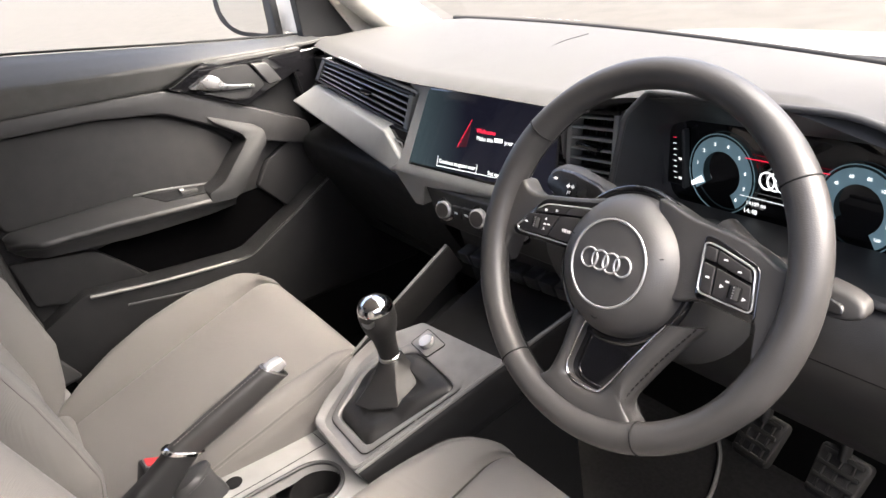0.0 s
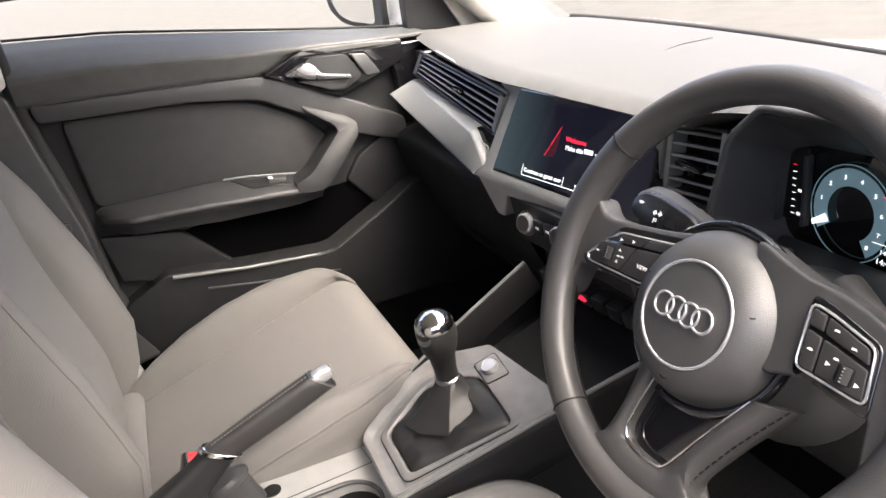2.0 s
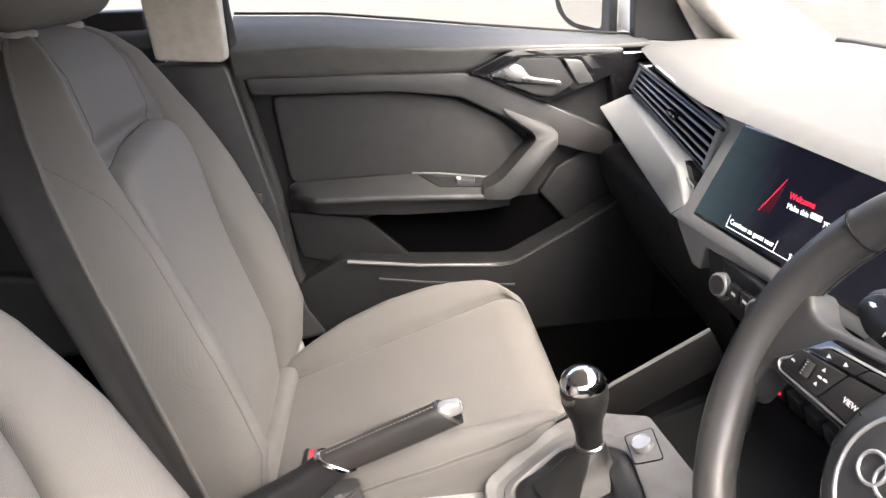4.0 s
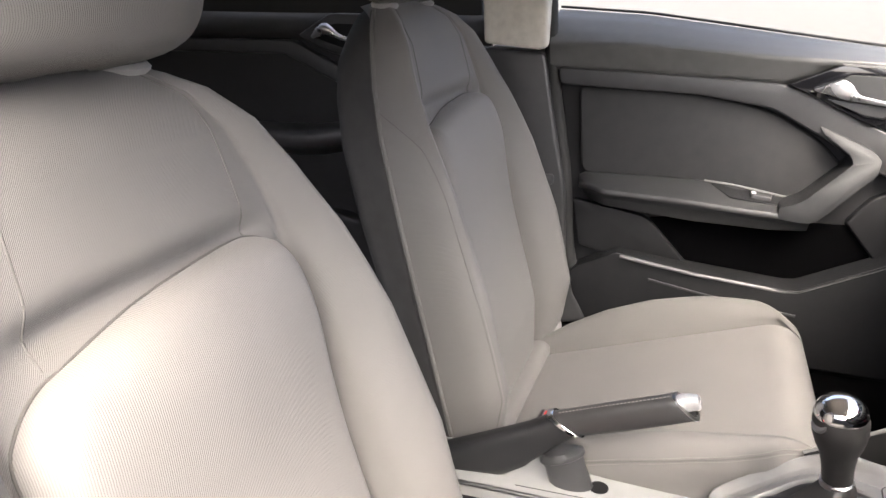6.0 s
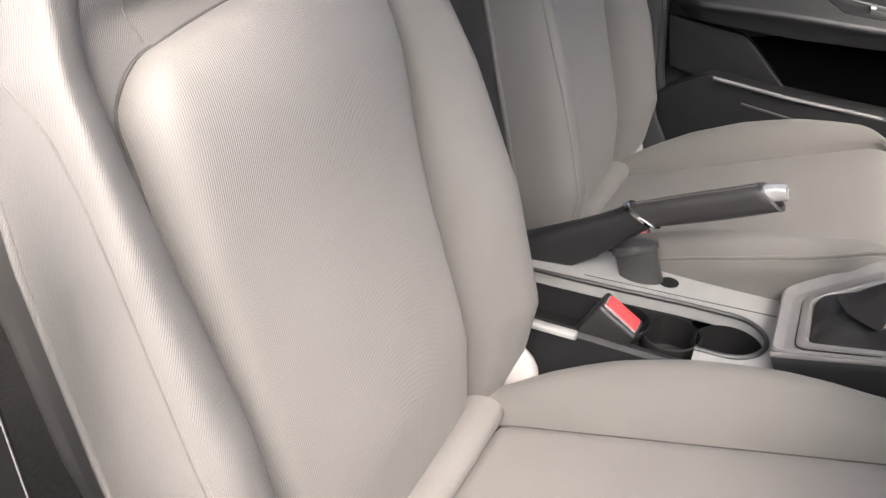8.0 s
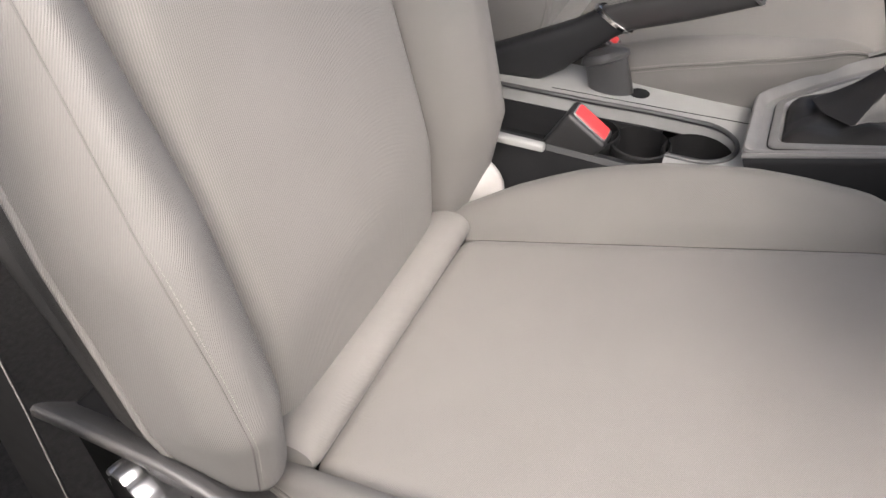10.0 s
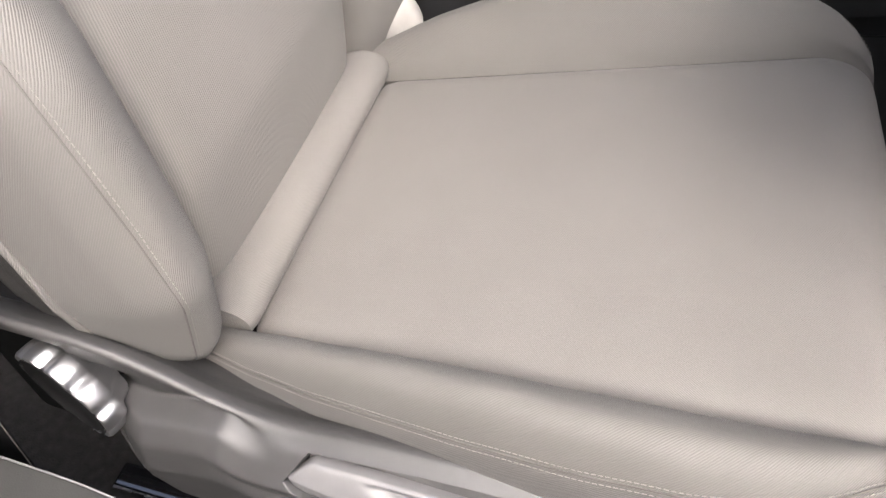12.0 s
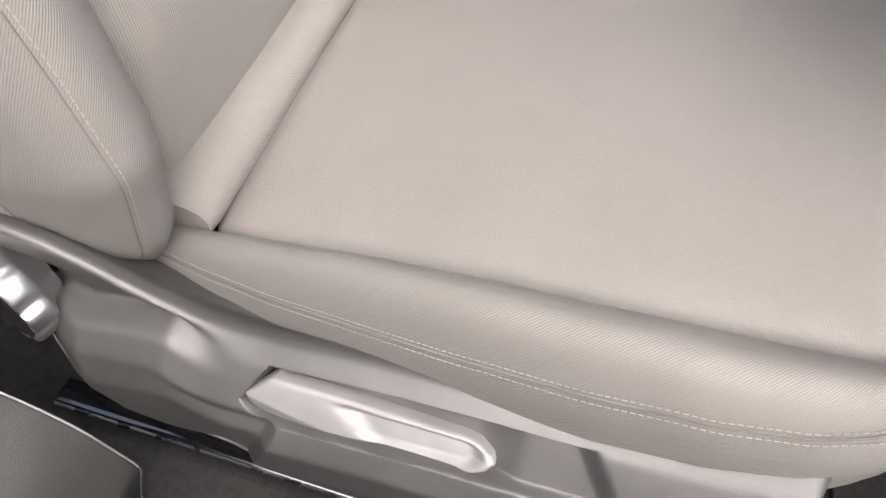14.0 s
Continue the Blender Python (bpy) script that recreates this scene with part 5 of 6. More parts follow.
# ---- centre screen ----
def centre_screen():
    sc = thing("centre_screen", (-0.05, 0.64, 0.92), "lit centre touch screen with a dark welcome page", "screen")
    out = [(-0.1700, 1.0545), (0.094, 1.0492), (0.094, 0.9235), (-0.2188, 0.9300)]
    part("bezel", slab(rounded(out, 0.001, 2), on_screen, 0.030, 0.0004, 0.001), GLOSS, sc, "glossy black glass")
    page = rounded([(-0.1725, 1.0515), (0.090, 1.0465), (0.090, 0.9290), (-0.2160, 0.9345)], 0.002, 3)
    part("page", slab(page, on_screen, 0.0003, -0.0002, 0.0), PAGE, sc, "dark page with a grey-teal reflection painted towards one side")

    def place(x, z):
        p = Vector(on_screen(x, z, -0.0008))
        across = Vector((1.0, 0.13, 0.0)).normalized()
        up = Vector((0.0, 0.25, 1.0)).normalized()
        up = (up - across * up.dot(across)).normalized()
        return Matrix.Translation(p) @ Matrix((across, up, across.cross(up))).transposed().to_4x4()
    flat = lambda poly: slab(poly, on_screen, -0.0003, -0.0007, 0.0)
    writing("Welcome", 0.0100, place(-0.042, 1.0003), GLOW_RED, sc)
    writing("Make this", 0.0088, place(-0.0435, 0.9895), GLOW_WHITE, sc)
    part("bar", flat([(-0.0245, 0.9880), (-0.0085, 0.9880), (-0.0085, 0.9935), (-0.0245, 0.9935)]), GLOW_WHITE, sc)
    writing("your own", 0.0088, place(0.0130, 0.9895), GLOW_WHITE, sc)
    writing("Continue as guest user", 0.0088, place(-0.1005, 0.9455), GLOW_WHITE, sc)
    writing("Set up", 0.0088, place(-0.022, 0.9425), GLOW_WHITE, sc)
    for poly in ([(-0.1465, 0.9373), (-0.0140, 0.9377), (-0.0140, 0.9384), (-0.1465, 0.9380)], [(-0.1467, 0.9373), (-0.1462, 0.9373), (-0.1439, 0.9530), (-0.1444, 0.9530)], [(-0.0584, 0.9376), (-0.0579, 0.9376), (-0.0556, 0.9515), (-0.0561, 0.9515)]):
        part("button_line", flat(poly), GLOW_WHITE, sc)
    part("red_slash", flat([(-0.1018, 0.9715), (-0.1009, 0.9715), (-0.0724, 1.0145), (-0.0731, 1.0145)]), GLOW_RED, sc)
    part("red_shimmer", slab([(-0.1005, 0.9720), (-0.0820, 0.9740), (-0.0765, 0.9905), (-0.0735, 1.0110)], on_screen, -0.0002, -0.0004, 0.0), SHIMMER, sc, "dim red wedge beside the slash")


centre_screen()


# ---- climate controls and switch rows ----
def climate():
    cl = thing("climate_panel", (-0.05, 0.60, 0.84), "black climate control panel with ribbed metal dials", "control panel")
    part("face", slab(rounded([(-0.192, 0.895), (0.14, 0.908), (0.14, 0.842), (-0.166, 0.832)], 0.008), xz, 0.68, 0.612, 0.004), PLASTIC, cl)
    for x, z in ((-0.133, 0.866), (-0.040, 0.875), (0.055, 0.879)):
        m = frame_at((x, 0.612, z), (0.30, -1, 0.22))
        part("dial_ring", turned([(0.012, 0.0), (0.0195, 0.001), (0.0195, 0.003), (0.012, 0.004)], m, 32), GLOSS, cl)
        rings = []
        for r, h in ((0.0145, 0.002), (0.0150, 0.004), (0.0146, 0.0125), (0.0132, 0.0140), (0.003, 0.0135)):
            rings.append([m @ Vector(((r + 0.0005 * (j % 2) * (r > 0.014)) * math.cos(a), (r + 0.0005 * (j % 2) * (r > 0.014)) * math.sin(a), h)) for j, a in enumerate(2 * math.pi * k / 60 for k in range(60))])
        part("dial", grid(rings, closed=True, caps=True, smooth=40), SILVER_BUTTON, cl, "ribbed metal dial")
        part("dial_face", turned([(0.001, 0.0146), (0.0118, 0.0146), (0.0124, 0.0130)], m, 32), PLASTIC_KEY, cl, "dark face of the dial")
    for x, z in ((-0.100, 0.869), (-0.072, 0.872), (-0.006, 0.877), (0.022, 0.878)):
        part("key", box((x, 0.610, z), (0.025, 0.008, 0.020), 0.002, (0, -4, 0)), PLASTIC, cl)
        part("mark", box((x, 0.6055, z), (0.008, 0.001, 0.003), 0.0), WHITE_MARK, cl)
    row = thing("switch_row", (-0.02, 0.66, 0.74), "row of dark plastic switches with red hazard switch", "switches")
    part("face", slab(rounded([(-0.200, 0.800), (0.14, 0.812), (0.14, 0.705), (-0.165, 0.688)], 0.006), xz, 0.70, 0.668, 0.004), PLASTIC, row)
    for k in range(8):
        x, z = -0.160 + k * 0.0355, 0.7555 + k * 0.0028
        part("key", box((x, 0.660, z), (0.030, 0.030, 0.024), 0.003, (14, -5, 0)), PLASTIC_MID, row)
        if k == 3:
            part("hazard_triangle", slab([(x - 0.009, z - 0.005), (x + 0.009, z - 0.004), (x, z + 0.011)], lambda a, b, d: (a, d + 0.25 * (b - z), b), 0.6460, 0.6435, 0.0), GLOW_RED, row, "red warning triangle")
    for x in (-0.014, 0.033):
        part("socket", box((x, 0.6665, 0.724), (0.016, 0.006, 0.008), 0.001), BLACK, row)
        part("mark", box((x, 0.6665, 0.732), (0.012, 0.004, 0.0025), 0.0), WHITE_MARK, row)
    m = frame_at((-0.100, 0.668, 0.712), (0, -1, 0))
    part("start_ring", turned([(0.010, 0), (0.0135, 0.002), (0.0125, 0.006), (0.010, 0.005), (0.009, 0.001), (0.002, 0.001)], m, 24), SATIN, row, "metal rimmed socket")
    nook = thing("stowage_nook", (0, 0.78, 0.62), "black open stowage tray under the switches", "tray")
    part("tray", slab(rounded([(-0.17, 0.72), (0.12, 0.72), (0.12, 0.62), (-0.17, 0.62)], 0.01), xz, 0.86, 0.82, 0.0), BLACK, nook)


climate()


# ---- dials ----
def dials():
    d = thing("instrument_cluster", (0.36, 0.70, 0.92), "dark digital instrument display in a deep binnacle", "instrument cluster")
    near = rounded([(0.262, 0.940), (0.228, 0.966), (0.224, 0.984), (0.250, 1.069), (0.284, 1.1005), (0.500, 1.1030), (0.560, 1.080), (0.590, 1.03), (0.590, 0.940)], [0.01, 0.01, 0.01, 0.012, 0.008, 0.03, 0.02, 0.02, 0.01], 5)
    far = rounded([(0.262, 0.930), (0.236, 0.948), (0.232, 0.962), (0.238, 1.036), (0.272, 1.0470), (0.500, 1.0520), (0.545, 1.045), (0.565, 1.01), (0.565, 0.930)], [0.01, 0.01, 0.01, 0.012, 0.008, 0.03, 0.02, 0.02, 0.01], 5)
    hood = []
    for k in range(9):
        f = k / 8
        hood.append([(p[0] + (q[0] - p[0]) * f, 0.617 + 0.078 * f, p[1] + (q[1] - p[1]) * f) for p, q in zip(near, far)])
    hood.append([(q[0] + (0.40 - q[0]) * 0.03, 0.706, q[1] + (0.99 - q[1]) * 0.03) for q in far])
    part("binnacle", grid(hood, closed=True, smooth=30), PLASTIC_BINNACLE, d, "dark facetted binnacle wall")
    lip = [(p[0], 0.6165, p[1]) for p in near]
    part("binnacle_lip", tube(lip, 0.0036, 8, closed=True), PLASTIC_BINNACLE, d, "rounded lip of the hood")
    for x, z0, z1 in ((0.2335, 0.960, 1.030), (0.2645, 0.962, 1.034)):
        part("window_post", box((x, 0.6995, 0.5 * (z0 + z1)), (0.0045, 0.010, z1 - z0), 0.0015), PLASTIC_BINNACLE, d, "dark post beside the temperature scale")
    part("display", slab(rounded([(0.215, 1.085), (0.575, 1.085), (0.575, 0.925), (0.215, 0.925)], 0.01), xz, 0.72, 0.705, 0.002), GLOSS, d, "glossy black display")
    part("temperature_window", slab(rounded([(0.236, 1.040), (0.262, 1.040), (0.258, 0.962), (0.234, 0.962)], 0.004), xz, 0.7055, 0.7025, 0.001), PLASTIC, d)

    def gauge(cx, cz, words, start):
        r0, r1 = 0.0235, 0.0385
        rows = []
        for k in range(49):
            a = radians(212 - 272 * k / 48)
            rows.append([(cx + r * math.cos(a), 0.7005, cz + 1.12 * r * math.sin(a)) for r in (r0, r1)])
        part("dial_ring", grid(rows), GLOW_BLUE, d, "pale blue dial ring")
        part("dial_rim", tube([(cx + 0.0415 * math.cos(a), 0.7005, cz + 1.12 * 0.0415 * math.sin(a)) for a in np.linspace(0, 2 * math.pi, 49)[:-1]], 0.0006, 6, closed=True), GLOW_BLUE, d)
        for k, w in enumerate(words):
            a = radians(start - k * 31)
            writing(w, 0.0058 if len(w) < 2 else 0.0047, pose(cx + 0.0310 * math.cos(a), 0.6998, cz + 1.12 * 0.0310 * math.sin(a), 90, 0, 0), GLOW_WHITE, d)

    gauge(0.311, 0.988, "1 2 3 4 5 6 7 8".split(), 166)
    gauge(0.462, 0.982, "20 40 60 80 100 120 140 160".split(), 168)
    part("needle", slab([(0.273, 0.967), (0.290, 0.975), (0.286, 0.982), (0.272, 0.972)], xz, 0.6998, 0.6993, 0.0), GLOW_WHITE, d)
    for cx in (0.3675, 0.3765, 0.3855, 0.3945):
        part("ring_mark", tube([(cx + 0.0085 * math.cos(a), 0.6995, 0.992 + 0.0095 * math.sin(a)) for a in np.linspace(0, 2 * math.pi, 33)[:-1]], 0.0010, 6, closed=True), GLOW_WHITE, d)
    writing("14109 mi", 0.0064, pose(0.3555, 0.6995, 0.962, 90, 0, 0), GLOW_WHITE, d)
    writing("14:48", 0.0076, pose(0.3490, 0.6995, 0.9525, 90, 0, 0), GLOW_WHITE, d)
    part("red_line", slab([(0.341, 1.0128), (0.433, 1.0128), (0.433, 1.0135), (0.341, 1.0135)], xz, 0.6998, 0.6993, 0.0), GLOW_RED, d)
    part("white_line", slab([(0.336, 0.9690), (0.40, 0.9690), (0.40, 0.9694), (0.336, 0.9694)], xz, 0.6998, 0.6993, 0.0), GLOW_WHITE, d)
    for k in range(8):
        z = 0.970 + k * 0.0072
        part("scale_tick", slab([(0.2455, z), (0.2495, z), (0.2495, z + 0.0006), (0.2455, z + 0.0006)], xz, 0.7022, 0.7018, 0.0), GLOW_RED if k == 7 else GLOW_WHITE, d)
    for w, z in (("90", 0.995), ("50", 0.971)):
        writing(w, 0.0046, pose(0.2545, 0.7018, z, 90, 0, 0), GLOW_WHITE, d)


dials()


# ---- steering wheel ----
WC = Vector((0.350, 0.499, 0.9825))
WN = Vector((0.0604, -0.8833, 0.4649)).normalized()
WX = Vector((0.9977, 0.0682, 0.0)).normalized()
WU = WN.cross(WX)


def on_wheel(u, w, o):
    return WC + WX * u + WU * w + WN * o


def rim_half(a):
    """Half thickness of the rim across its plane: fuller where the palms lie."""
    side = abs(math.cos(a))
    full = min(1.0, max(0.0, (side - 0.80) / 0.10))
    if math.sin(a) > 0:
        full = min(1.0, max(0.0, (side - 0.55) / 0.35))
    return 0.0150 + 0.0014 * full * full * (3 - 2 * full)


def steering_wheel():
    sw = thing("steering_wheel", tuple(WC), "black leather three-spoke steering wheel with round airbag pad", "steering wheel")
    rows = []
    for a in np.linspace(0, 2 * math.pi, 145):
        h = rim_half(a)
        rows.append([on_wheel((0.1711 + h * math.cos(b)) * math.cos(a), (0.1711 + h * math.cos(b)) * math.sin(a), 0.0158 * math.sin(b)) for b in np.linspace(0, 2 * math.pi, 25)[:-1]])
    rim = part("rim", grid(rows, closed=True, smooth=60), LEATHER, sw, "smooth black leather rim")
    for a in (33.6, 144, 234.9, 293.6):
        c, d = math.cos(radians(a)), math.sin(radians(a))
        h = rim_half(radians(a))
        loop = [on_wheel((0.1711 + (h + 0.0003) * math.cos(b)) * c, (0.1711 + (h + 0.0003) * math.cos(b)) * d, 0.0161 * math.sin(b)) for b in np.linspace(0, 2 * math.pi, 25)[:-1]]
        part("leather_seam", tube(loop, 0.0008, 6, closed=True), BLACK, rim)
    for lo, hi in ((126, 205), (215, 252)):
        inner = [on_wheel((0.1711 - rim_half(radians(a)) * 0.80) * math.cos(radians(a)), (0.1711 - rim_half(radians(a)) * 0.80) * math.sin(radians(a)), -0.0098) for a in np.linspace(lo, hi, 60)]
        part("stitch_groove", tube(inner, 0.0006, 6), BLACK, rim, "sewn inner seam")
        for turn in (1, -1):
            zig = [p + WN * (0.0020 * turn * (1 if k % 2 else -1)) for k, p in enumerate(spline(inner, 110))]
            part("stitching", tube(zig, 0.00055, 5), LEATHER_BLACK, rim, "crossed black thread")
    # airbag pad: a dome with a flat face inside a bright ring
    m = frame_at(on_wheel(-0.001, -0.0115, 0.0), tuple(WN), tuple(WX))
    prof = [(0.066, -0.036), (0.0700, -0.028), (0.0708, -0.016), (0.0690, -0.006), (0.0650, 0.002), (0.0590, 0.0095), (0.0520, 0.0150), (0.0465, 0.0180), (0.0436, 0.0188), (0.0430, 0.0178), (0.0402, 0.0178), (0.0396, 0.0188), (0.030, 0.0200), (0.015, 0.0207), (0.002, 0.0209)]
    part("airbag_pad", turned(prof, m, 80, 50), LEATHER_HUB, sw, "round grained airbag pad")
    loop = [m @ Vector((0.0416 * math.cos(a), 0.0416 * math.sin(a), 0.0188)) for a in np.linspace(0, 2 * math.pi, 73)[:-1]]
    part("badge_ring", tube(loop, 0.0015, 8, closed=True), SILVER_BUTTON, sw, "thin bright ring")
    for k in range(4):
        cx = -0.0196 + 0.0128 * k
        cy = 0.0012
        loop = [m @ Vector((cx + 0.0092 * math.cos(a), cy + 0.0092 * math.sin(a), 0.0216)) for a in np.linspace(0, 2 * math.pi, 41)[:-1]]
        part("badge_loop", tube(loop, 0.0013, 8, closed=True), SILVER_BUTTON, sw, "bright loop of the badge")
    for a in (160, 20, 268):
        c = m @ Vector((0.0535 * math.cos(radians(a)), 0.0535 * math.sin(radians(a)), 0.0142))
        part("airbag_mark", tube([c - WX * 0.0035 + WU * 0.0006, c - WU * 0.0008, c + WX * 0.0035 + WU * 0.0006], 0.0005, 6), BLACK, sw, "small moulded mark")
    # thin bright line round the upper right of the pad
    arc = [on_wheel(-0.001 + 0.0765 * math.cos(a), -0.0115 + 0.0765 * math.sin(a), -0.006) for a in np.linspace(radians(96), radians(28), 30)]
    part("pad_line", tube(arc, 0.0009, 6), SATIN, sw, "thin bright line round the pad")
    collar = [on_wheel(-0.001 + 0.0735 * math.cos(a), -0.0115 + 0.0735 * math.sin(a), -0.012) for a in np.linspace(0, 2 * math.pi, 61)[:-1]]
    part("pad_collar", tube(collar, 0.0050, 8, closed=True, flat=tuple(WN)), GLOSS, sw, "glossy black collar")
    # side spokes with key pads
    spokes = (
        (-1, [(-0.010, 0.052), (-0.060, 0.0415), (-0.1250, 0.0335), (-0.1385, 0.0365), (-0.152, 0.050), (-0.168, 0.046), (-0.170, -0.050), (-0.153, -0.046), (-0.1495, -0.026), (-0.1470, -0.0140), (-0.1360, -0.0125), (-0.060, -0.0125), (-0.030, -0.020)],
         [(-0.020, 0.0375), (-0.1065, 0.0270), (-0.1400, -0.0045), (-0.1345, -0.0098), (-0.060, -0.0090), (-0.035, 0.000)]),
        (1, [(0.020, 0.062), (0.0652, 0.0470), (0.100, 0.0435), (0.1240, 0.0370), (0.1480, 0.0250), (0.160, 0.030), (0.172, 0.020), (0.164, -0.070), (0.1450, -0.058), (0.1405, -0.036), (0.1390, -0.0215), (0.090, -0.0170), (0.060, -0.030)],
         [(0.0800, 0.0335), (0.0950, 0.0312), (0.1305, 0.0205), (0.1370, -0.0175), (0.0845, -0.0130)]))
    for side, body, pad in spokes:
        spoke = part("side_spoke", slab(rounded(body, 0.012, 5), on_wheel, -0.024, 0.0020, 0.008, 4, 60), LEATHER, sw)
        out = rounded(pad, 0.006, 4)
        c = np.mean(pad, axis=0)
        wide = [(c[0] + (p[0] - c[0]) * 1.10, c[1] + (p[1] - c[1]) * 1.22) for p in out]
        part("pad_surround", slab(wide, on_wheel, -0.006, 0.0030, 0.0015), GLOSS, spoke, "glossy black surround of the keys")
        part("key_pad", slab(out, on_wheel, -0.006, 0.0042, 0.002), GLOSS, spoke, "glossy black key pad")
        ring = [on_wheel(c[0] + (p[0] - c[0]) * 0.965, c[1] + (p[1] - c[1]) * 0.94, 0.0046) for p in out]
        part("pad_edge", tube(ring, 0.0011, 6, closed=True), SILVER_BUTTON, spoke, "thin metal edge")
        if side < 0:
            keys = ([(-0.1010, 0.0245), (-0.0715, 0.0282), (-0.0775, 0.0205), (-0.1215, 0.0150)], [(-0.0700, 0.0284), (-0.0350, 0.0335), (-0.0380, 0.0255), (-0.0760, 0.0206)],
                    [(-0.1250, 0.0125), (-0.0825, 0.0175), (-0.0935, -0.0058), (-0.1335, -0.0070)], [(-0.0808, 0.0178), (-0.0400, 0.0232), (-0.0500, -0.0060), (-0.0915, -0.0058)])
            marks = [(-0.1010, 0.0200, 1), (-0.0865, 0.0222, 1), (-0.1250, 0.0030, 0), (-0.0985, 0.0110, 2), (-0.0985, 0.0005, 2), (-0.0985, 0.0055, 0), (-0.0935, 0.0060, 0)]
            roll = (-0.1105, 0.0050)
        else:
            keys = ([(0.0838, 0.0292), (0.0940, 0.0278), (0.0955, 0.0165), (0.0850, 0.0175)], [(0.0955, 0.0276), (0.1265, 0.0182), (0.1298, 0.0085), (0.0970, 0.0160)],
                    [(0.0850, 0.0150), (0.0962, 0.0128), (0.0985, -0.0112), (0.0878, -0.0100)], [(0.0978, 0.0128), (0.1304, 0.0055), (0.1338, -0.0140), (0.1000, -0.0112)])
            marks = [(0.1040, 0.0210, 0), (0.1180, 0.0145, 0), (0.0918, 0.0030, 0), (0.1060, -0.0010, 1), (0.1275, -0.0060, 1), (0.1100, 0.0040, 0)]
            roll = (0.1185, -0.0030)
        for key in keys:
            part("key", slab(rounded(key, 0.0018, 3), on_wheel, 0.003, 0.0060, 0.0010), PLASTIC_KEY, spoke)
        for u, w, sort in marks:
            shape = [(u - 0.0020, w - 0.0006), (u + 0.0020, w - 0.0006), (u + 0.0014, w + 0.0008), (u - 0.0014, w + 0.0008)]
            if sort:
                tip = (0.0022, 0.0) if sort == 1 else (0.0, 0.0016)
                shape = [(u + tip[0], w + tip[1]), (u - tip[0] * 0.6 - tip[1], w - tip[1] * 0.6 + tip[0] * 0.7), (u - tip[0] * 0.6 + tip[1], w - tip[1] * 0.6 - tip[0] * 0.7)]
            part("mark", slab(shape, on_wheel, 0.0058, 0.0063, 0.0), WHITE_MARK, spoke)
        u, w = roll
        part("roller_slot", slab(rounded([(u - 0.0062, w - 0.0062), (u + 0.0062, w - 0.0062), (u + 0.0062, w + 0.0062), (u - 0.0062, w + 0.0062)], 0.002, 3), on_wheel, 0.0050, 0.0063, 0.0004), BLACK, spoke, "dark slot of the roller")
        part("roller", tube([on_wheel(u, w + 0.0055, 0.0050), on_wheel(u, w - 0.0055, 0.0050)], 0.0044, 14), RUBBER, spoke, "ribbed roller")
        for k in range(5):
            part("roller_rib", tube([on_wheel(u - 0.0044, w - 0.0045 + 0.00225 * k, 0.0055), on_wheel(u, w - 0.0045 + 0.00225 * k, 0.0097), on_wheel(u + 0.0044, w - 0.0045 + 0.00225 * k, 0.0055)], 0.0005, 5), PLASTIC_FRAME, spoke)
    writing("VIEW", 0.0052, Matrix.Translation(on_wheel(-0.0680, 0.0045, 0.0064)) @ frame_at((0, 0, 0), tuple(WN), tuple(WX)), WHITE_MARK, sw)
    # lower spoke: two legs round a glossy window
    inn = spline([(-0.0150, -0.058, 0), (-0.0210, -0.0734, 0), (-0.0275, -0.103, 0), (-0.0300, -0.1240, 0), (-0.0200, -0.1345, 0), (0.0060, -0.1360, 0), (0.0180, -0.1290, 0), (0.0360, -0.0970, 0), (0.0528, -0.0681, 0), (0.0640, -0.0500, 0)], 60)
    outl = spline([(-0.0440, -0.054, 0), (-0.0428, -0.0783, 0), (-0.0450, -0.110, 0), (-0.0540, -0.1390, 0), (-0.0740, -0.1600, 0), (0.0, -0.1760, 0), (0.0700, -0.1600, 0), (0.0440, -0.1400, 0), (0.0640, -0.0930, 0), (0.0960, -0.0420, 0)], 60)
    rows = []
    for p, q in zip(inn, outl):
        row = []
        for f, o in ((0.0, -0.004), (0.06, 0.001), (0.22, 0.0045), (0.5, 0.005), (0.78, 0.002), (0.94, -0.005), (1.0, -0.014), (0.8, -0.022), (0.2, -0.020), (0.0, -0.012)):
            row.append(on_wheel(p[0] + (q[0] - p[0]) * f, p[1] + (q[1] - p[1]) * f, o))
        rows.append(row)
    part("lower_spoke", grid(rows, closed=True, caps=True, smooth=60), LEATHER, sw)
    part("gloss_insert", slab([(p[0], p[1]) for p in inn], on_wheel, -0.020, -0.010, 0.0), GLOSS, sw, "glossy black insert")
    part("insert_edge", tube([on_wheel(p[0], p[1], 0.0) for p in inn], 0.0013, 8), CHROME, sw, "thin chrome edge")
    part("spoke_stitching", stitches([on_wheel(q[0] - 0.003, q[1], -0.001) for q in outl[46:]], 0.004, 0.003, 0.0008), BLACK, sw)
    part("column", tube([on_wheel(0.0, -0.02, -0.03), on_wheel(0.0, -0.03, -0.14)], [0.060, 0.080], 28), PLASTIC_BINNACLE, sw, "dark steering column shroud")


steering_wheel()


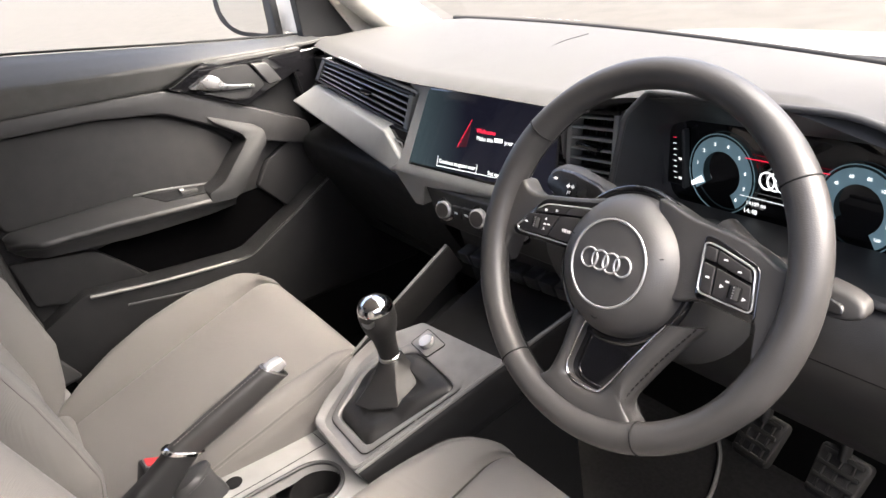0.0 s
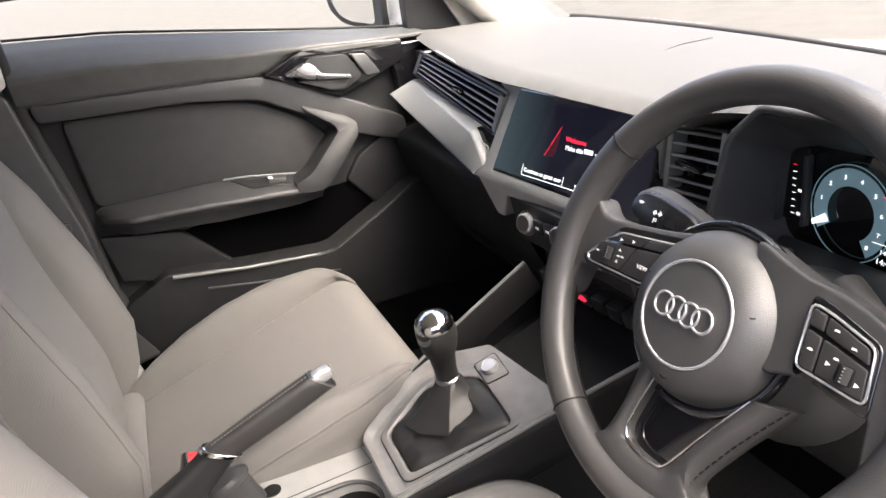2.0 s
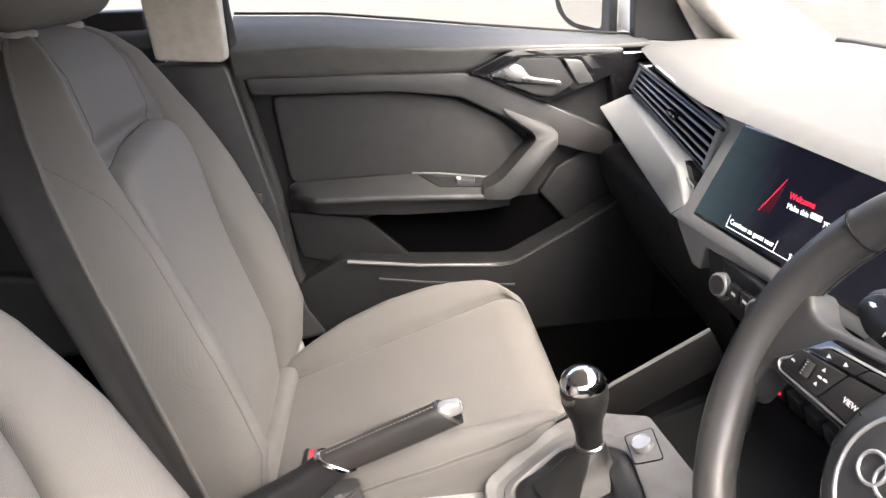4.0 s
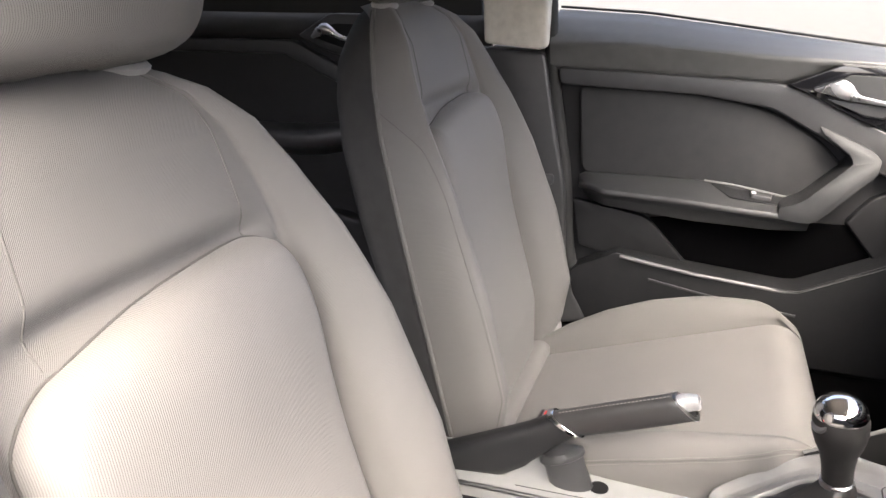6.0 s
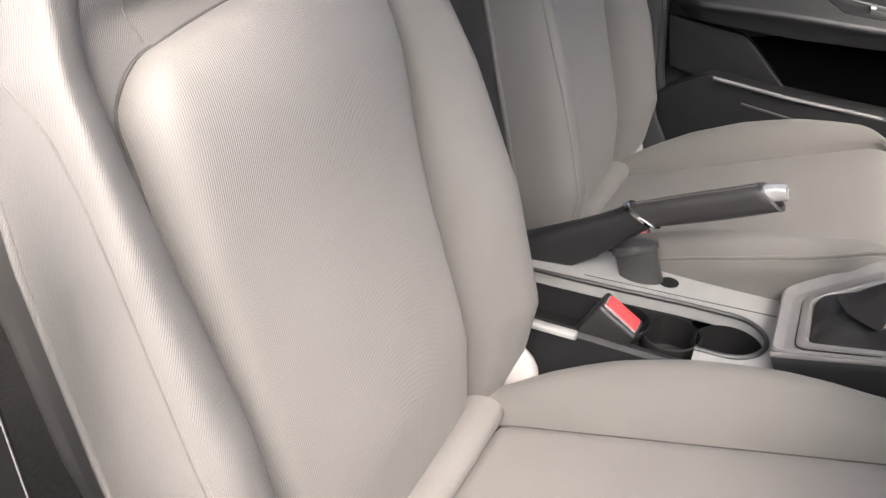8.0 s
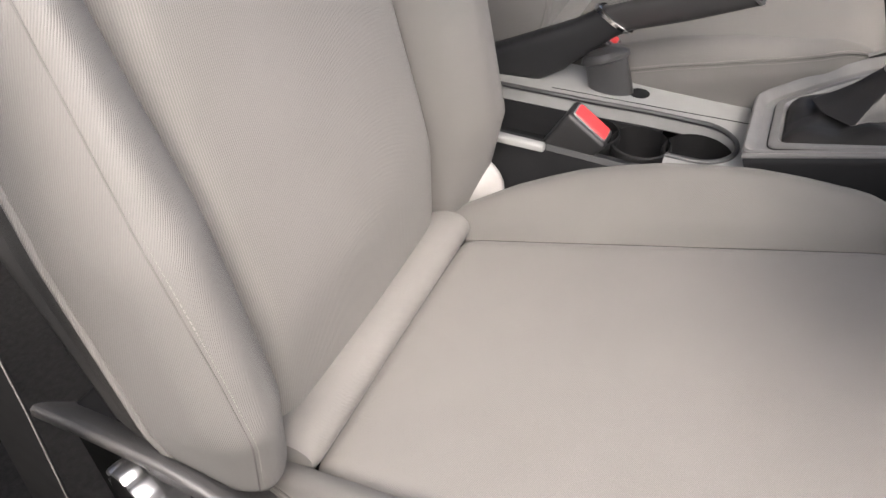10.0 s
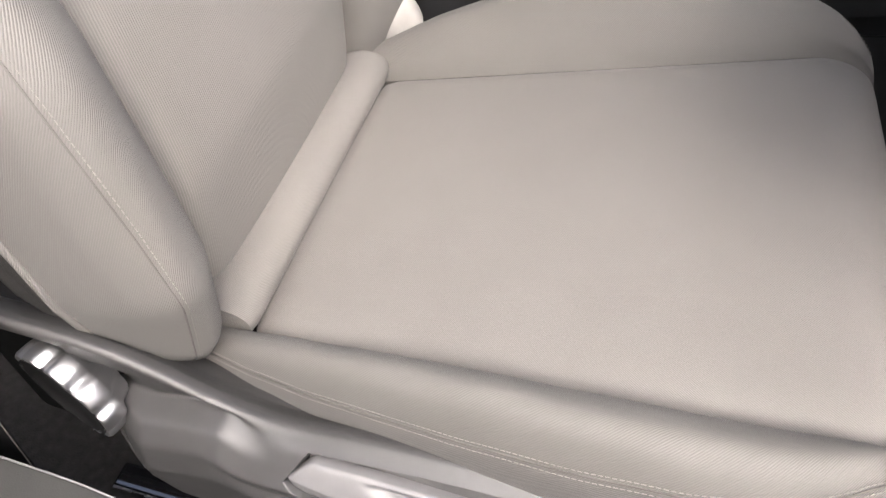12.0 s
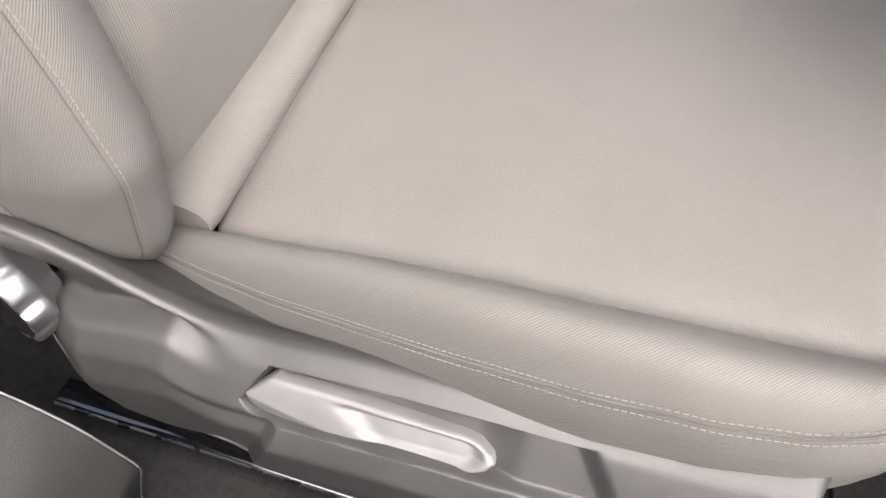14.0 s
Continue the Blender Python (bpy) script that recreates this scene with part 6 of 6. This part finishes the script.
def stalk(name, label, shell, face, marks, y, root):
    """A flat column stalk: pale shell, black face with symbols, round root towards the column."""
    st = thing(name, root, label, "stalk", "column stalks")
    lean = lambda a, b, d: (a, d + 0.55 * (b - 0.99), b)
    part("shell", slab(rounded(shell, 0.006, 4), lean, y + 0.018, y + 0.004, 0.006), STALK, st, "dark grey rounded shell")
    part("face", slab(rounded(face, 0.005, 4), lean, y + 0.006, y, 0.002), GLOSS_SATIN, st, "black switch face")
    part("root", tube([(shell[0][0], y + 0.016, 0.5 * (shell[0][1] + shell[-1][1])), root], [0.013, 0.016], 14), STALK, st, "round stalk root")
    for x, z, w, h in marks:
        part("mark", slab([(x - w, z - h), (x + w, z - h), (x + w, z + h), (x - w, z + h)], lean, y + 0.001, y - 0.0004, 0.0), WHITE_MARK, st, "small white symbol")
    return st


left_stalk = stalk("indicator_stalk", "dark indicator stalk with white symbols",
                   [(0.300, 0.994), (0.266, 1.005), (0.216, 1.0135), (0.189, 1.0140), (0.1755, 1.008), (0.1745, 0.996), (0.186, 0.985), (0.300, 0.974)],
                   [(0.274, 0.999), (0.254, 1.007), (0.215, 1.0125), (0.190, 1.0125), (0.178, 1.005), (0.178, 0.995), (0.199, 0.986), (0.262, 0.984)],
                   [(0.191, 1.004, 0.0022, 0.0012), (0.191, 1.0042, 0.0040, 0.0003), (0.2150, 0.9935, 0.0004, 0.0020), (0.2175, 0.9950, 0.0016, 0.0003), (0.2175, 0.9935, 0.0016, 0.0003)], 0.556, (0.345, 0.585, 0.985))
for sgn in (-1, 1):
    lean = lambda a, b, d: (a, d + 0.55 * (b - 0.99), b)
    part("mark", slab([(0.217 + sgn * 0.0065, 1.0000), (0.217 + sgn * 0.0030, 1.0026), (0.217 + sgn * 0.0030, 1.0010), (0.217 + sgn * 0.0008, 1.0010), (0.217 + sgn * 0.0008, 0.9990), (0.217 + sgn * 0.0030, 0.9990), (0.217 + sgn * 0.0030, 0.9974)], lean, 0.557, 0.5556, 0.0), WHITE_MARK, left_stalk, "small white arrow")
stalk("wiper_stalk", "dark wiper stalk with white symbols",
      [(0.450, 0.990), (0.516, 0.987), (0.538, 0.984), (0.549, 0.979), (0.552, 0.970), (0.540, 0.965), (0.450, 0.960)],
      [(0.470, 0.982), (0.518, 0.980), (0.535, 0.977), (0.538, 0.971), (0.470, 0.965)],
      [(0.505, 0.9780, 0.0040, 0.0005), (0.520, 0.9770, 0.0040, 0.0005), (0.492, 0.972, 0.0040, 0.0006), (0.512, 0.973, 0.0024, 0.0005)], 0.548, (0.40, 0.585, 0.985))


# ---- pedals ----
def pedal(x, y, z, name, w):
    p = thing(name, (x, y, z), "dark ribbed rubber foot pedal on a steel arm", "pedal", "pedals")
    m = pose(x, y, z, -38, 0, -6)

    def on_pad(a, b, d):
        return m @ Vector((a, -d, b))

    outline = rounded([(-0.46 * w, -0.040), (0.46 * w, -0.040), (0.54 * w, 0.034), (-0.54 * w, 0.034)], 0.009, 4)
    part("pad", slab(outline, on_pad, -0.008, 0.006, 0.004), RUBBER, p, "black rubber pad")
    for k in range(4):
        b = -0.030 + 0.0185 * k
        part("rib", slab(rounded([(-0.43 * w, b - 0.003), (0.43 * w, b - 0.003), (0.43 * w, b + 0.003), (-0.43 * w, b + 0.003)], 0.002, 3), on_pad, 0.004, 0.0095, 0.001), PEDAL_RIB, p, "worn raised rib")
    for k in range(3):
        a = (-0.27 + 0.27 * k) * w
        part("rib", slab(rounded([(a - 0.0022, -0.034), (a + 0.0022, -0.034), (a + 0.0022, 0.028), (a - 0.0022, 0.028)], 0.002, 3), on_pad, 0.004, 0.0088, 0.001), PEDAL_RIB, p, "worn raised rib")
    part("arm", tube(spline([(x, y + 0.01, z + 0.02), (x, y + 0.06, z + 0.14), (x, y + 0.12, z + 0.26), (x, 1.005, z + 0.30)], 12), 0.008, 8), BLACK_SHELL, p, "dark steel pedal arm")


pedal(0.312, 0.80, 0.552, "clutch_pedal", 0.062)
pedal(0.424, 0.80, 0.552, "brake_pedal", 0.066)


def floor_mat():
    mat_ = thing("floor_mat", (0.38, 0.75, 0.30), "black floor mat with a pale bound edge in the driver's footwell", "floor mat")
    line = spline([(0.200, 0.56, 0), (0.205, 0.76, 0), (0.192, 0.848, 0), (0.150, 0.935, 0), (0.110, 0.985, 0)], 20)
    part("mat", slab([(p[0], p[1]) for p in line] + [(0.62, 0.985), (0.62, 0.56)], xy, 0.300, 0.308, 0.002), CARPET, mat_)
    part("bound_edge", tube([(p[0], p[1], 0.309) for p in line], 0.004, 6), COLLAR, mat_, "pale bound edge")


floor_mat()


# ---- centre console ----
GN = Vector((0, -0.414, 0.910))
GF = Vector((0, 0.910, 0.414))
GO = Vector((-0.045, 0.297, 0.623))


def on_gear(a, b, d):
    return GO + X * a + GF * b + GN * d


def console():
    con = thing("centre_console", (-0.05, 0.20, 0.30), "dark plastic centre console between the front seats", "console")
    side = [(-0.26, 0.60), (0.05, 0.60), (0.26, 0.595), (0.33, 0.618), (0.45, 0.672), (0.54, 0.716), (0.62, 0.735)]
    for sgn in (-1, 1):
        rows = []
        for y in np.linspace(-0.26, 0.64, 40):
            z = lerp_at(y, [p[0] for p in side], [p[1] for p in side]) - 0.012
            w = lerp_at(y, (-0.26, 0.26, 0.33, 0.5, 0.64), (0.088, 0.092, 0.10, 0.126, 0.150))
            rows.append([(-0.052 + sgn * q, y, h) for q, h in ((0.0, z - 0.05), (w - 0.014, z - 0.05), (w - 0.012, z), (w - 0.004, z), (w, z - 0.006), (w + 0.004, 0.30))])
        part("side_wall", grid(rows, smooth=30), PLASTIC, con, "dark console side")
        part("wall_gap", tube([(-0.052 + sgn * (lerp_at(y, (0.26, 0.33, 0.5, 0.64), (0.092, 0.10, 0.126, 0.150)) + 0.0015), y, lerp_at(y, (0.30, 0.62), (0.555, 0.655))) for y in np.linspace(0.30, 0.60, 10)], 0.0012, 6), BLACK, con, "panel gap")
    return con


console()


def tray():
    pl = thing("cup_holder_tray", (-0.05, 0.15, 0.58), "satin grey console tray with round cup holders and lever slot", "cup holder")
    z = 0.603
    arc = [(-0.017 + 0.044 * math.cos(a), 0.245 + 0.044 * math.sin(a)) for a in np.linspace(math.pi, 0, 17)]
    edge = [(-0.056, -0.08), (-0.058, 0.10), (-0.062, 0.18)] + arc + [(0.027, 0.215)]
    part("top_plate", slab([(-0.150, -0.08)] + edge + [(0.048, 0.215), (0.048, 0.304), (-0.150, 0.304)], xy, z - 0.02, z, 0.0), CONSOLE_TRIM, pl, "satin grey top plate")
    part("trench_rim", tube([(x, y, z + 0.0005) for x, y in edge], 0.0034, 8), PLASTIC_MID, pl, "dark rounded rim")
    for cx, cy, r in ((-0.016, 0.248, 0.0385), (-0.010, 0.182, 0.0345), (-0.012, 0.121, 0.033)):
        rows = []
        for rr, zz in ((r + 0.003, z - 0.020), (r + 0.002, z - 0.0135), (r, z - 0.012), (r - 0.001, z - 0.055), (r - 0.004, z - 0.058), (0.002, z - 0.058)):
            rows.append([(cx + rr * math.cos(a), cy + rr * math.sin(a), zz) for a in np.linspace(0, 2 * math.pi, 41)[:-1]])
        part("cup_well", grid(rows, closed=True, smooth=40), BLACK, pl, "deep black cup well")
    part("trench_floor", slab([(-0.060, -0.08), (0.030, -0.08), (0.030, 0.285), (-0.060, 0.285)], xy, 0.52, 0.540, 0.0), BLACK, pl, "black trench floor")
    part("trench_wall", slab([(-0.0595, -0.08), (-0.0555, -0.08), (-0.0590, 0.20), (-0.0625, 0.20)], xy, 0.54, z - 0.021, 0.0), PLASTIC, pl)
    part("side_bar", slab(rounded([(0.030, -0.10), (0.046, -0.10), (0.046, 0.078), (0.034, 0.078)], 0.004), xy, 0.582, 0.590, 0.003), CONSOLE_TRIM, pl, "pale grey bar beside the seat")
    part("lid_seam", tube([(-0.148, 0.292, z + 0.0002), (-0.082, 0.298, z + 0.0002), (-0.078, 0.20, z + 0.0002), (-0.074, 0.05, z + 0.0002)], 0.0006, 6), BLACK, pl, "thin lid joint")
    part("slot", turned([(0.002, 0), (0.013, 0.0), (0.013, 0.0012), (0.002, 0.0014)], frame_at((-0.104, 0.158, z - 0.0005), (0, 0, 1)), 24), BLACK, pl, "black round slot")


tray()


def radius_at(poly, c, ang):
    """Distance from c to the outline in the direction ang."""
    d = np.array([math.cos(ang), math.sin(ang)])
    best = 0.0
    for i in range(len(poly)):
        p, q = np.array(poly[i - 1]) - c, np.array(poly[i]) - c
        e = q - p
        den = d[0] * e[1] - d[1] * e[0]
        if abs(den) < 1e-9:
            continue
        r = (p[0] * e[1] - p[1] * e[0]) / den
        s = (p[0] * d[1] - p[1] * d[0]) / den
        if -1e-6 <= s <= 1 + 1e-6 and r > best:
            best = r
    return best


GEAR_OUT = rounded([(-0.064, 0.000), (0.078, -0.003), (0.150, 0.246), (-0.040, 0.228), (-0.100, 0.160), (-0.104, 0.118), (-0.086, 0.058)], [0.018, 0.012, 0.004, 0.004, 0.01, 0.02, 0.02], 6)
GEAR_IN = rounded([(-0.034, 0.036), (0.056, 0.034), (0.110, 0.176), (0.000, 0.186), (-0.034, 0.160), (-0.062, 0.110)], [0.012, 0.012, 0.016, 0.02, 0.02, 0.014], 6)
GEAR_C = np.array([0.018, 0.108])


def gear_surround():
    gs = thing("gear_surround", tuple(GO), "angular grey plastic surround of the gear lever", "gear surround")
    angles = [2 * math.pi * k / 120 for k in range(120)]
    ro, ri = [radius_at(GEAR_OUT, GEAR_C, a) for a in angles], [radius_at(GEAR_IN, GEAR_C, a) for a in angles]
    rows = []
    for t, h in ((0.0, -0.06), (0.0, 0.004), (0.03, 0.009), (0.10, 0.0105), (0.17, 0.009), (0.30, 0.0015), (0.36, 0.0005), (0.64, 0.0), (0.67, 0.003), (0.72, 0.004), (0.92, 0.004), (0.97, 0.002), (1.0, -0.004)):
        row = []
        for a, r0, r1 in zip(angles, ro, ri):
            r = r0 + (r1 - r0) * t
            u, v = GEAR_C[0] + r * math.cos(a), GEAR_C[1] + r * math.sin(a)
            flat = lerp_at(v, (0.17, 0.20), (0.0, 1.0)) if t > 0 else 0.0
            row.append(on_gear(u, v, h * (1 - flat) + 0.004 * flat))
        rows.append(row)
    part("frame_plate", grid(rows, closed=True, smooth=35), PLASTIC_FRAME, gs, "satin grey stepped frame")
    part("frame_joint", tube([on_gear(GEAR_C[0] + (r0 + (r1 - r0) * 0.65) * math.cos(a), GEAR_C[1] + (r0 + (r1 - r0) * 0.65) * math.sin(a), 0.0008) for a, r0, r1 in zip(angles, ro, ri) if GEAR_C[1] + r0 * math.sin(a) < 0.21], 0.0009, 6), BLACK, gs, "thin joint")
    for side, pts in ((1, [(0.080, 0.0, 0.006), (0.152, 0.246, 0.008), (0.190, 0.36, 0.012)]), (-1, [(-0.106, 0.118, 0.008), (-0.104, 0.165, 0.014), (-0.096, 0.215, 0.026), (-0.070, 0.345, 0.052)])):
        line = spline([(a, b, d) for a, b, d in pts], 24)
        rows = [[on_gear(p[0] + e * side, p[1], p[2] + h) for e, h in ((-0.005, -0.05), (-0.005, -0.002), (-0.003, 0.001), (0.002, 0.002), (0.006, -0.001), (0.008, -0.008), (0.010, -0.06))] for p in line]
        # the left rail is black to paint the shade on its inner wall
        part("edge_rail", grid(rows, smooth=40), BLACK if side < 0 else PLASTIC, gs, "long rail up to the dashboard")
        # a paler tube stands in for the highlight along the top
        part("rail_highlight", tube([on_gear(p[0] + 0.002 * side, p[1], p[2] + 0.001) for p in line], 0.0032, 8), PLASTIC_FRAME, gs, "pale tube painting the highlight on the rail's top")
    part("tray_floor", slab([(-0.085, 0.215), (0.155, 0.235), (0.19, 0.40), (-0.06, 0.40)], on_gear, -0.07, -0.045, 0.0), BLACK, gs, "dark stowage floor")
    out = rounded([(-0.026, 0.190), (0.024, 0.186), (0.036, 0.218), (-0.018, 0.224)], 0.005, 4)
    part("button_plate", slab(out, on_gear, 0.002, 0.0052, 0.0006), PLASTIC_FRAME, gs)
    part("plate_joint", tube([on_gear(a, b, 0.0046) for a, b in out], 0.0009, 6, closed=True), BLACK, gs)
    m = frame_at(on_gear(0.004, 0.205, 0.005), tuple(GN))
    part("start_button", turned([(0.0125, 0), (0.0128, 0.006), (0.0118, 0.009), (0.0105, 0.0092), (0.0100, 0.0086), (0.002, 0.0088)], m, 32), SILVER_BUTTON, gs, "round metal start button")


gear_surround()


def gear_lever():
    gl = thing("gear_lever", (-0.045, 0.41, 0.66), "black gear lever with chrome-topped knob and folded leather gaiter", "gear lever")
    neck = Vector((-0.052, 0.420, 0.716))
    rows = []
    angles = [2 * math.pi * k / 96 for k in range(96)]
    foot = []
    for a in angles:
        r = radius_at(GEAR_IN, GEAR_C, a)
        foot.append(on_gear(GEAR_C[0] + r * math.cos(a), GEAR_C[1] + r * math.sin(a), -0.002))
    mid = on_gear(0.010, 0.110, 0.0)
    # skirt that sags inwards, a fold that overhangs, a four-sided sleeve up to the neck
    def pleat(a, n, shift):
        v = (a * n / (2 * math.pi) + shift) % 1.0
        return 1 - abs(2 * v - 1) * 2
    for s, keep, lift, rad in ((0, 1.0, 0.0, 0), (0.08, 0.95, 0.005, 0), (0.2, 0.85, 0.009, 0), (0.3, 0.72, 0.010, 0), (0.38, 0.60, 0.009, 0), (0.44, 0, 0.010, 0.033), (0.48, 0, 0.016, 0.0410), (0.52, 0, 0.024, 0.0400), (0.60, 0, 0.036, 0.0335), (0.70, 0, 0.048, 0.0275), (0.80, 0, 0.056, 0.0230), (0.9, 0, 0.062, 0.0195), (1.0, 0, 1.0, 0.0170)):
        row = []
        for a, p0 in zip(angles, foot):
            if keep:
                fold = 0.6 * pleat(a, 5, 0.15 + 0.5 * s) + 0.4 * pleat(a, 3, 0.4)
                p = mid + (p0 - mid) * keep + GN * (lift + 0.006 * fold * math.sin(math.pi * min(1.0, s * 2)))
            else:
                turn = a - 0.62 + 0.25 * (1 - s)
                sq = 1.0 / max(abs(math.cos(turn)), abs(math.sin(turn)))
                sq = 1 + (sq - 1) * lerp_at(s, (0.44, 0.6, 0.9, 1.0), (0.95, 0.8, 0.45, 0.0))
                r = rad * sq * (1 + 0.13 * pleat(a, 3, 0.1) * (1 - s) * 1.6)
                rise = lerp_at(s, (0.44, 1.0), (0.10, 1.0)) if s > 0.5 else 0.10 + 0.9 * max(0.0, lift - 0.010) / 0.07
                c = mid.lerp(neck, rise)
                p = c + Vector((r * math.cos(a), r * math.sin(a), 0.25 * r * math.sin(a)))
            row.append(p)
        rows.append(row)
    smooth_rows = []
    for i in range(len(rows[0])):
        smooth_rows.append(spline([tuple(r[i]) for r in rows], 40))
    rows = [[smooth_rows[i][k] for i in range(len(smooth_rows))] for k in range(40)]
    part("gaiter", grid(rows, closed=True, smooth=24), LEATHER_BLACK, gl, "folded black leather gaiter")
    ax = Vector((0.06, -0.10, 1.0)).normalized()
    m = frame_at(neck, tuple(ax))
    part("collar", turned([(0.012, -0.004), (0.0175, -0.002), (0.0175, 0.003), (0.015, 0.005)], m, 28), SATIN, gl, "bright metal collar")
    prof = [(0.0155, 0.004), (0.0160, 0.020), (0.0185, 0.040), (0.0235, 0.052), (0.0272, 0.068), (0.0275, 0.082), (0.0255, 0.091)]
    part("knob", turned(prof, m, 36, 60), LEATHER_BLACK, gl, "smooth black knob")
    cap = [(0.0258, 0.088), (0.0266, 0.091), (0.0240, 0.099), (0.0180, 0.105), (0.0090, 0.1082), (0.0015, 0.109)]
    part("knob_cap", turned(cap, m, 36, 60), CHROME, gl, "polished chrome cap")
    f = m @ frame_at((0.010, -0.0190, 0.084), (0.35, -0.85, 0.75))
    part("knob_plate", turned([(0.0115, -0.004), (0.0125, 0.0), (0.0115, 0.0025), (0.002, 0.003)], f, 28), SATIN, gl, "metal shift plate")


gear_lever()


def handbrake():
    hb = thing("handbrake", (-0.09, 0.08, 0.60), "raised black leather handbrake lever with silver button", "handbrake")
    a, b = Vector((-0.100, 0.110, 0.697)), Vector((-0.086, 0.258, 0.760))
    d = (b - a).normalized()
    up = Vector((0, -d.z, d.y)).normalized()
    long = (b - a).length

    def ring(s, w, h, slant, n=28, lift=0.0):
        out = []
        for j in range(n):
            t = 2 * math.pi * j / n
            cx = math.copysign(abs(math.cos(t)) ** 0.62, math.cos(t)) * w
            cz = math.copysign(abs(math.sin(t)) ** 0.72, math.sin(t)) * h
            out.append(a + d * (s - slant * cz) + X * cx + up * (cz + lift))
        return out

    rows = [ring(0.004 + (long - 0.006) * k / 17, 0.0138 + 0.0012 * math.sin(math.pi * k / 17), 0.0175 + 0.0015 * math.sin(math.pi * k / 17), 0.75 - 0.25 * k / 17) for k in range(18)]
    rows.append(ring(long, 0.0125, 0.0165, 0.5))
    part("grip", grid(rows, closed=True, caps=True, smooth=50), LEATHER_GRIP, hb, "stitched black leather grip")
    for off in (-0.0045, 0.0045):
        part("stitching", stitches([a + d * (0.0 + (long - 0.012) * k / 20) + up * 0.0188 + X * off for k in range(21)], 0.003, 0.002, 0.0007), THREAD, hb, "pale thread seam")
    part("end_ring", grid([ring(long - 0.002, 0.0142, 0.0180, 0.5), ring(long + 0.001, 0.0142, 0.0180, 0.5), ring(long + 0.001, 0.010, 0.0135, 0.5)], closed=True, smooth=40), SATIN, hb, "metal end ring")
    rows = [ring(long - 0.012, 0.0095, 0.0105, 0.3, lift=0.005), ring(long + 0.008, 0.0095, 0.0105, 0.15, lift=0.005), ring(long + 0.016, 0.0088, 0.0085, -0.1, lift=0.003), ring(long + 0.018, 0.006, 0.005, -0.1, lift=0.002)]
    part("button", grid(rows, closed=True, caps=True, smooth=30), SILVER_BUTTON, hb, "silver release button")
    rows = [ring(-0.002, 0.0150, 0.0192, 0.8), ring(-0.001, 0.0160, 0.0204, 0.8), ring(0.005, 0.0160, 0.0204, 0.8), ring(0.006, 0.0145, 0.0188, 0.8)]
    part("ring", grid(rows, closed=True, smooth=40), CHROME, hb, "slanted thin chrome ring")
    # shroud that widens towards the console
    rows = []
    for k in range(18):
        s = k / 17
        front = ring(-0.002, 0.0145, 0.0186, 0.8)
        row = []
        for j in range(28):
            t = 2 * math.pi * j / 28
            cx = math.copysign(abs(math.cos(t)) ** 0.5, math.cos(t))
            cz = math.copysign(abs(math.sin(t)) ** 0.6, math.sin(t))
            y = 0.10 - 0.17 * s + 0.035 * s * (1 - cz) * 0.5
            top, bot = 0.705 - 0.085 * s, lerp_at(s, (0, 0.3, 0.55, 1), (0.668, 0.622, 0.600, 0.598))
            q = Vector((-0.102 + (0.0150 + 0.008 * s) * cx, y, (top + bot) / 2 + (top - bot) / 2 * cz))
            e = min(1.0, s / 0.22)
            row.append(front[j].lerp(q, e))
        rows.append(row)
    part("shroud", grid(rows, closed=True, caps=True, smooth=45), PLASTIC, hb, "dark plastic shroud")
    rows = []
    for zz, w, l, y, sl in ((0.598, 0.0175, 0.030, 0.122, 0.0), (0.612, 0.0172, 0.029, 0.118, 0.10), (0.630, 0.0168, 0.027, 0.112, 0.25), (0.641, 0.0166, 0.027, 0.108, 0.40), (0.643, 0.0186, 0.030, 0.108, 0.42), (0.648, 0.0182, 0.029, 0.107, 0.42), (0.652, 0.014, 0.022, 0.104, 0.4)):
        rows.append([(-0.102 + w * math.cos(t), y + l * math.sin(t), zz + sl * l * math.sin(t)) for t in np.linspace(0, 2 * math.pi, 33)[:-1]])
    part("sleeve", grid(rows, closed=True, caps=True, smooth=40), PLASTIC_MID, hb, "dark lipped sleeve")


handbrake()
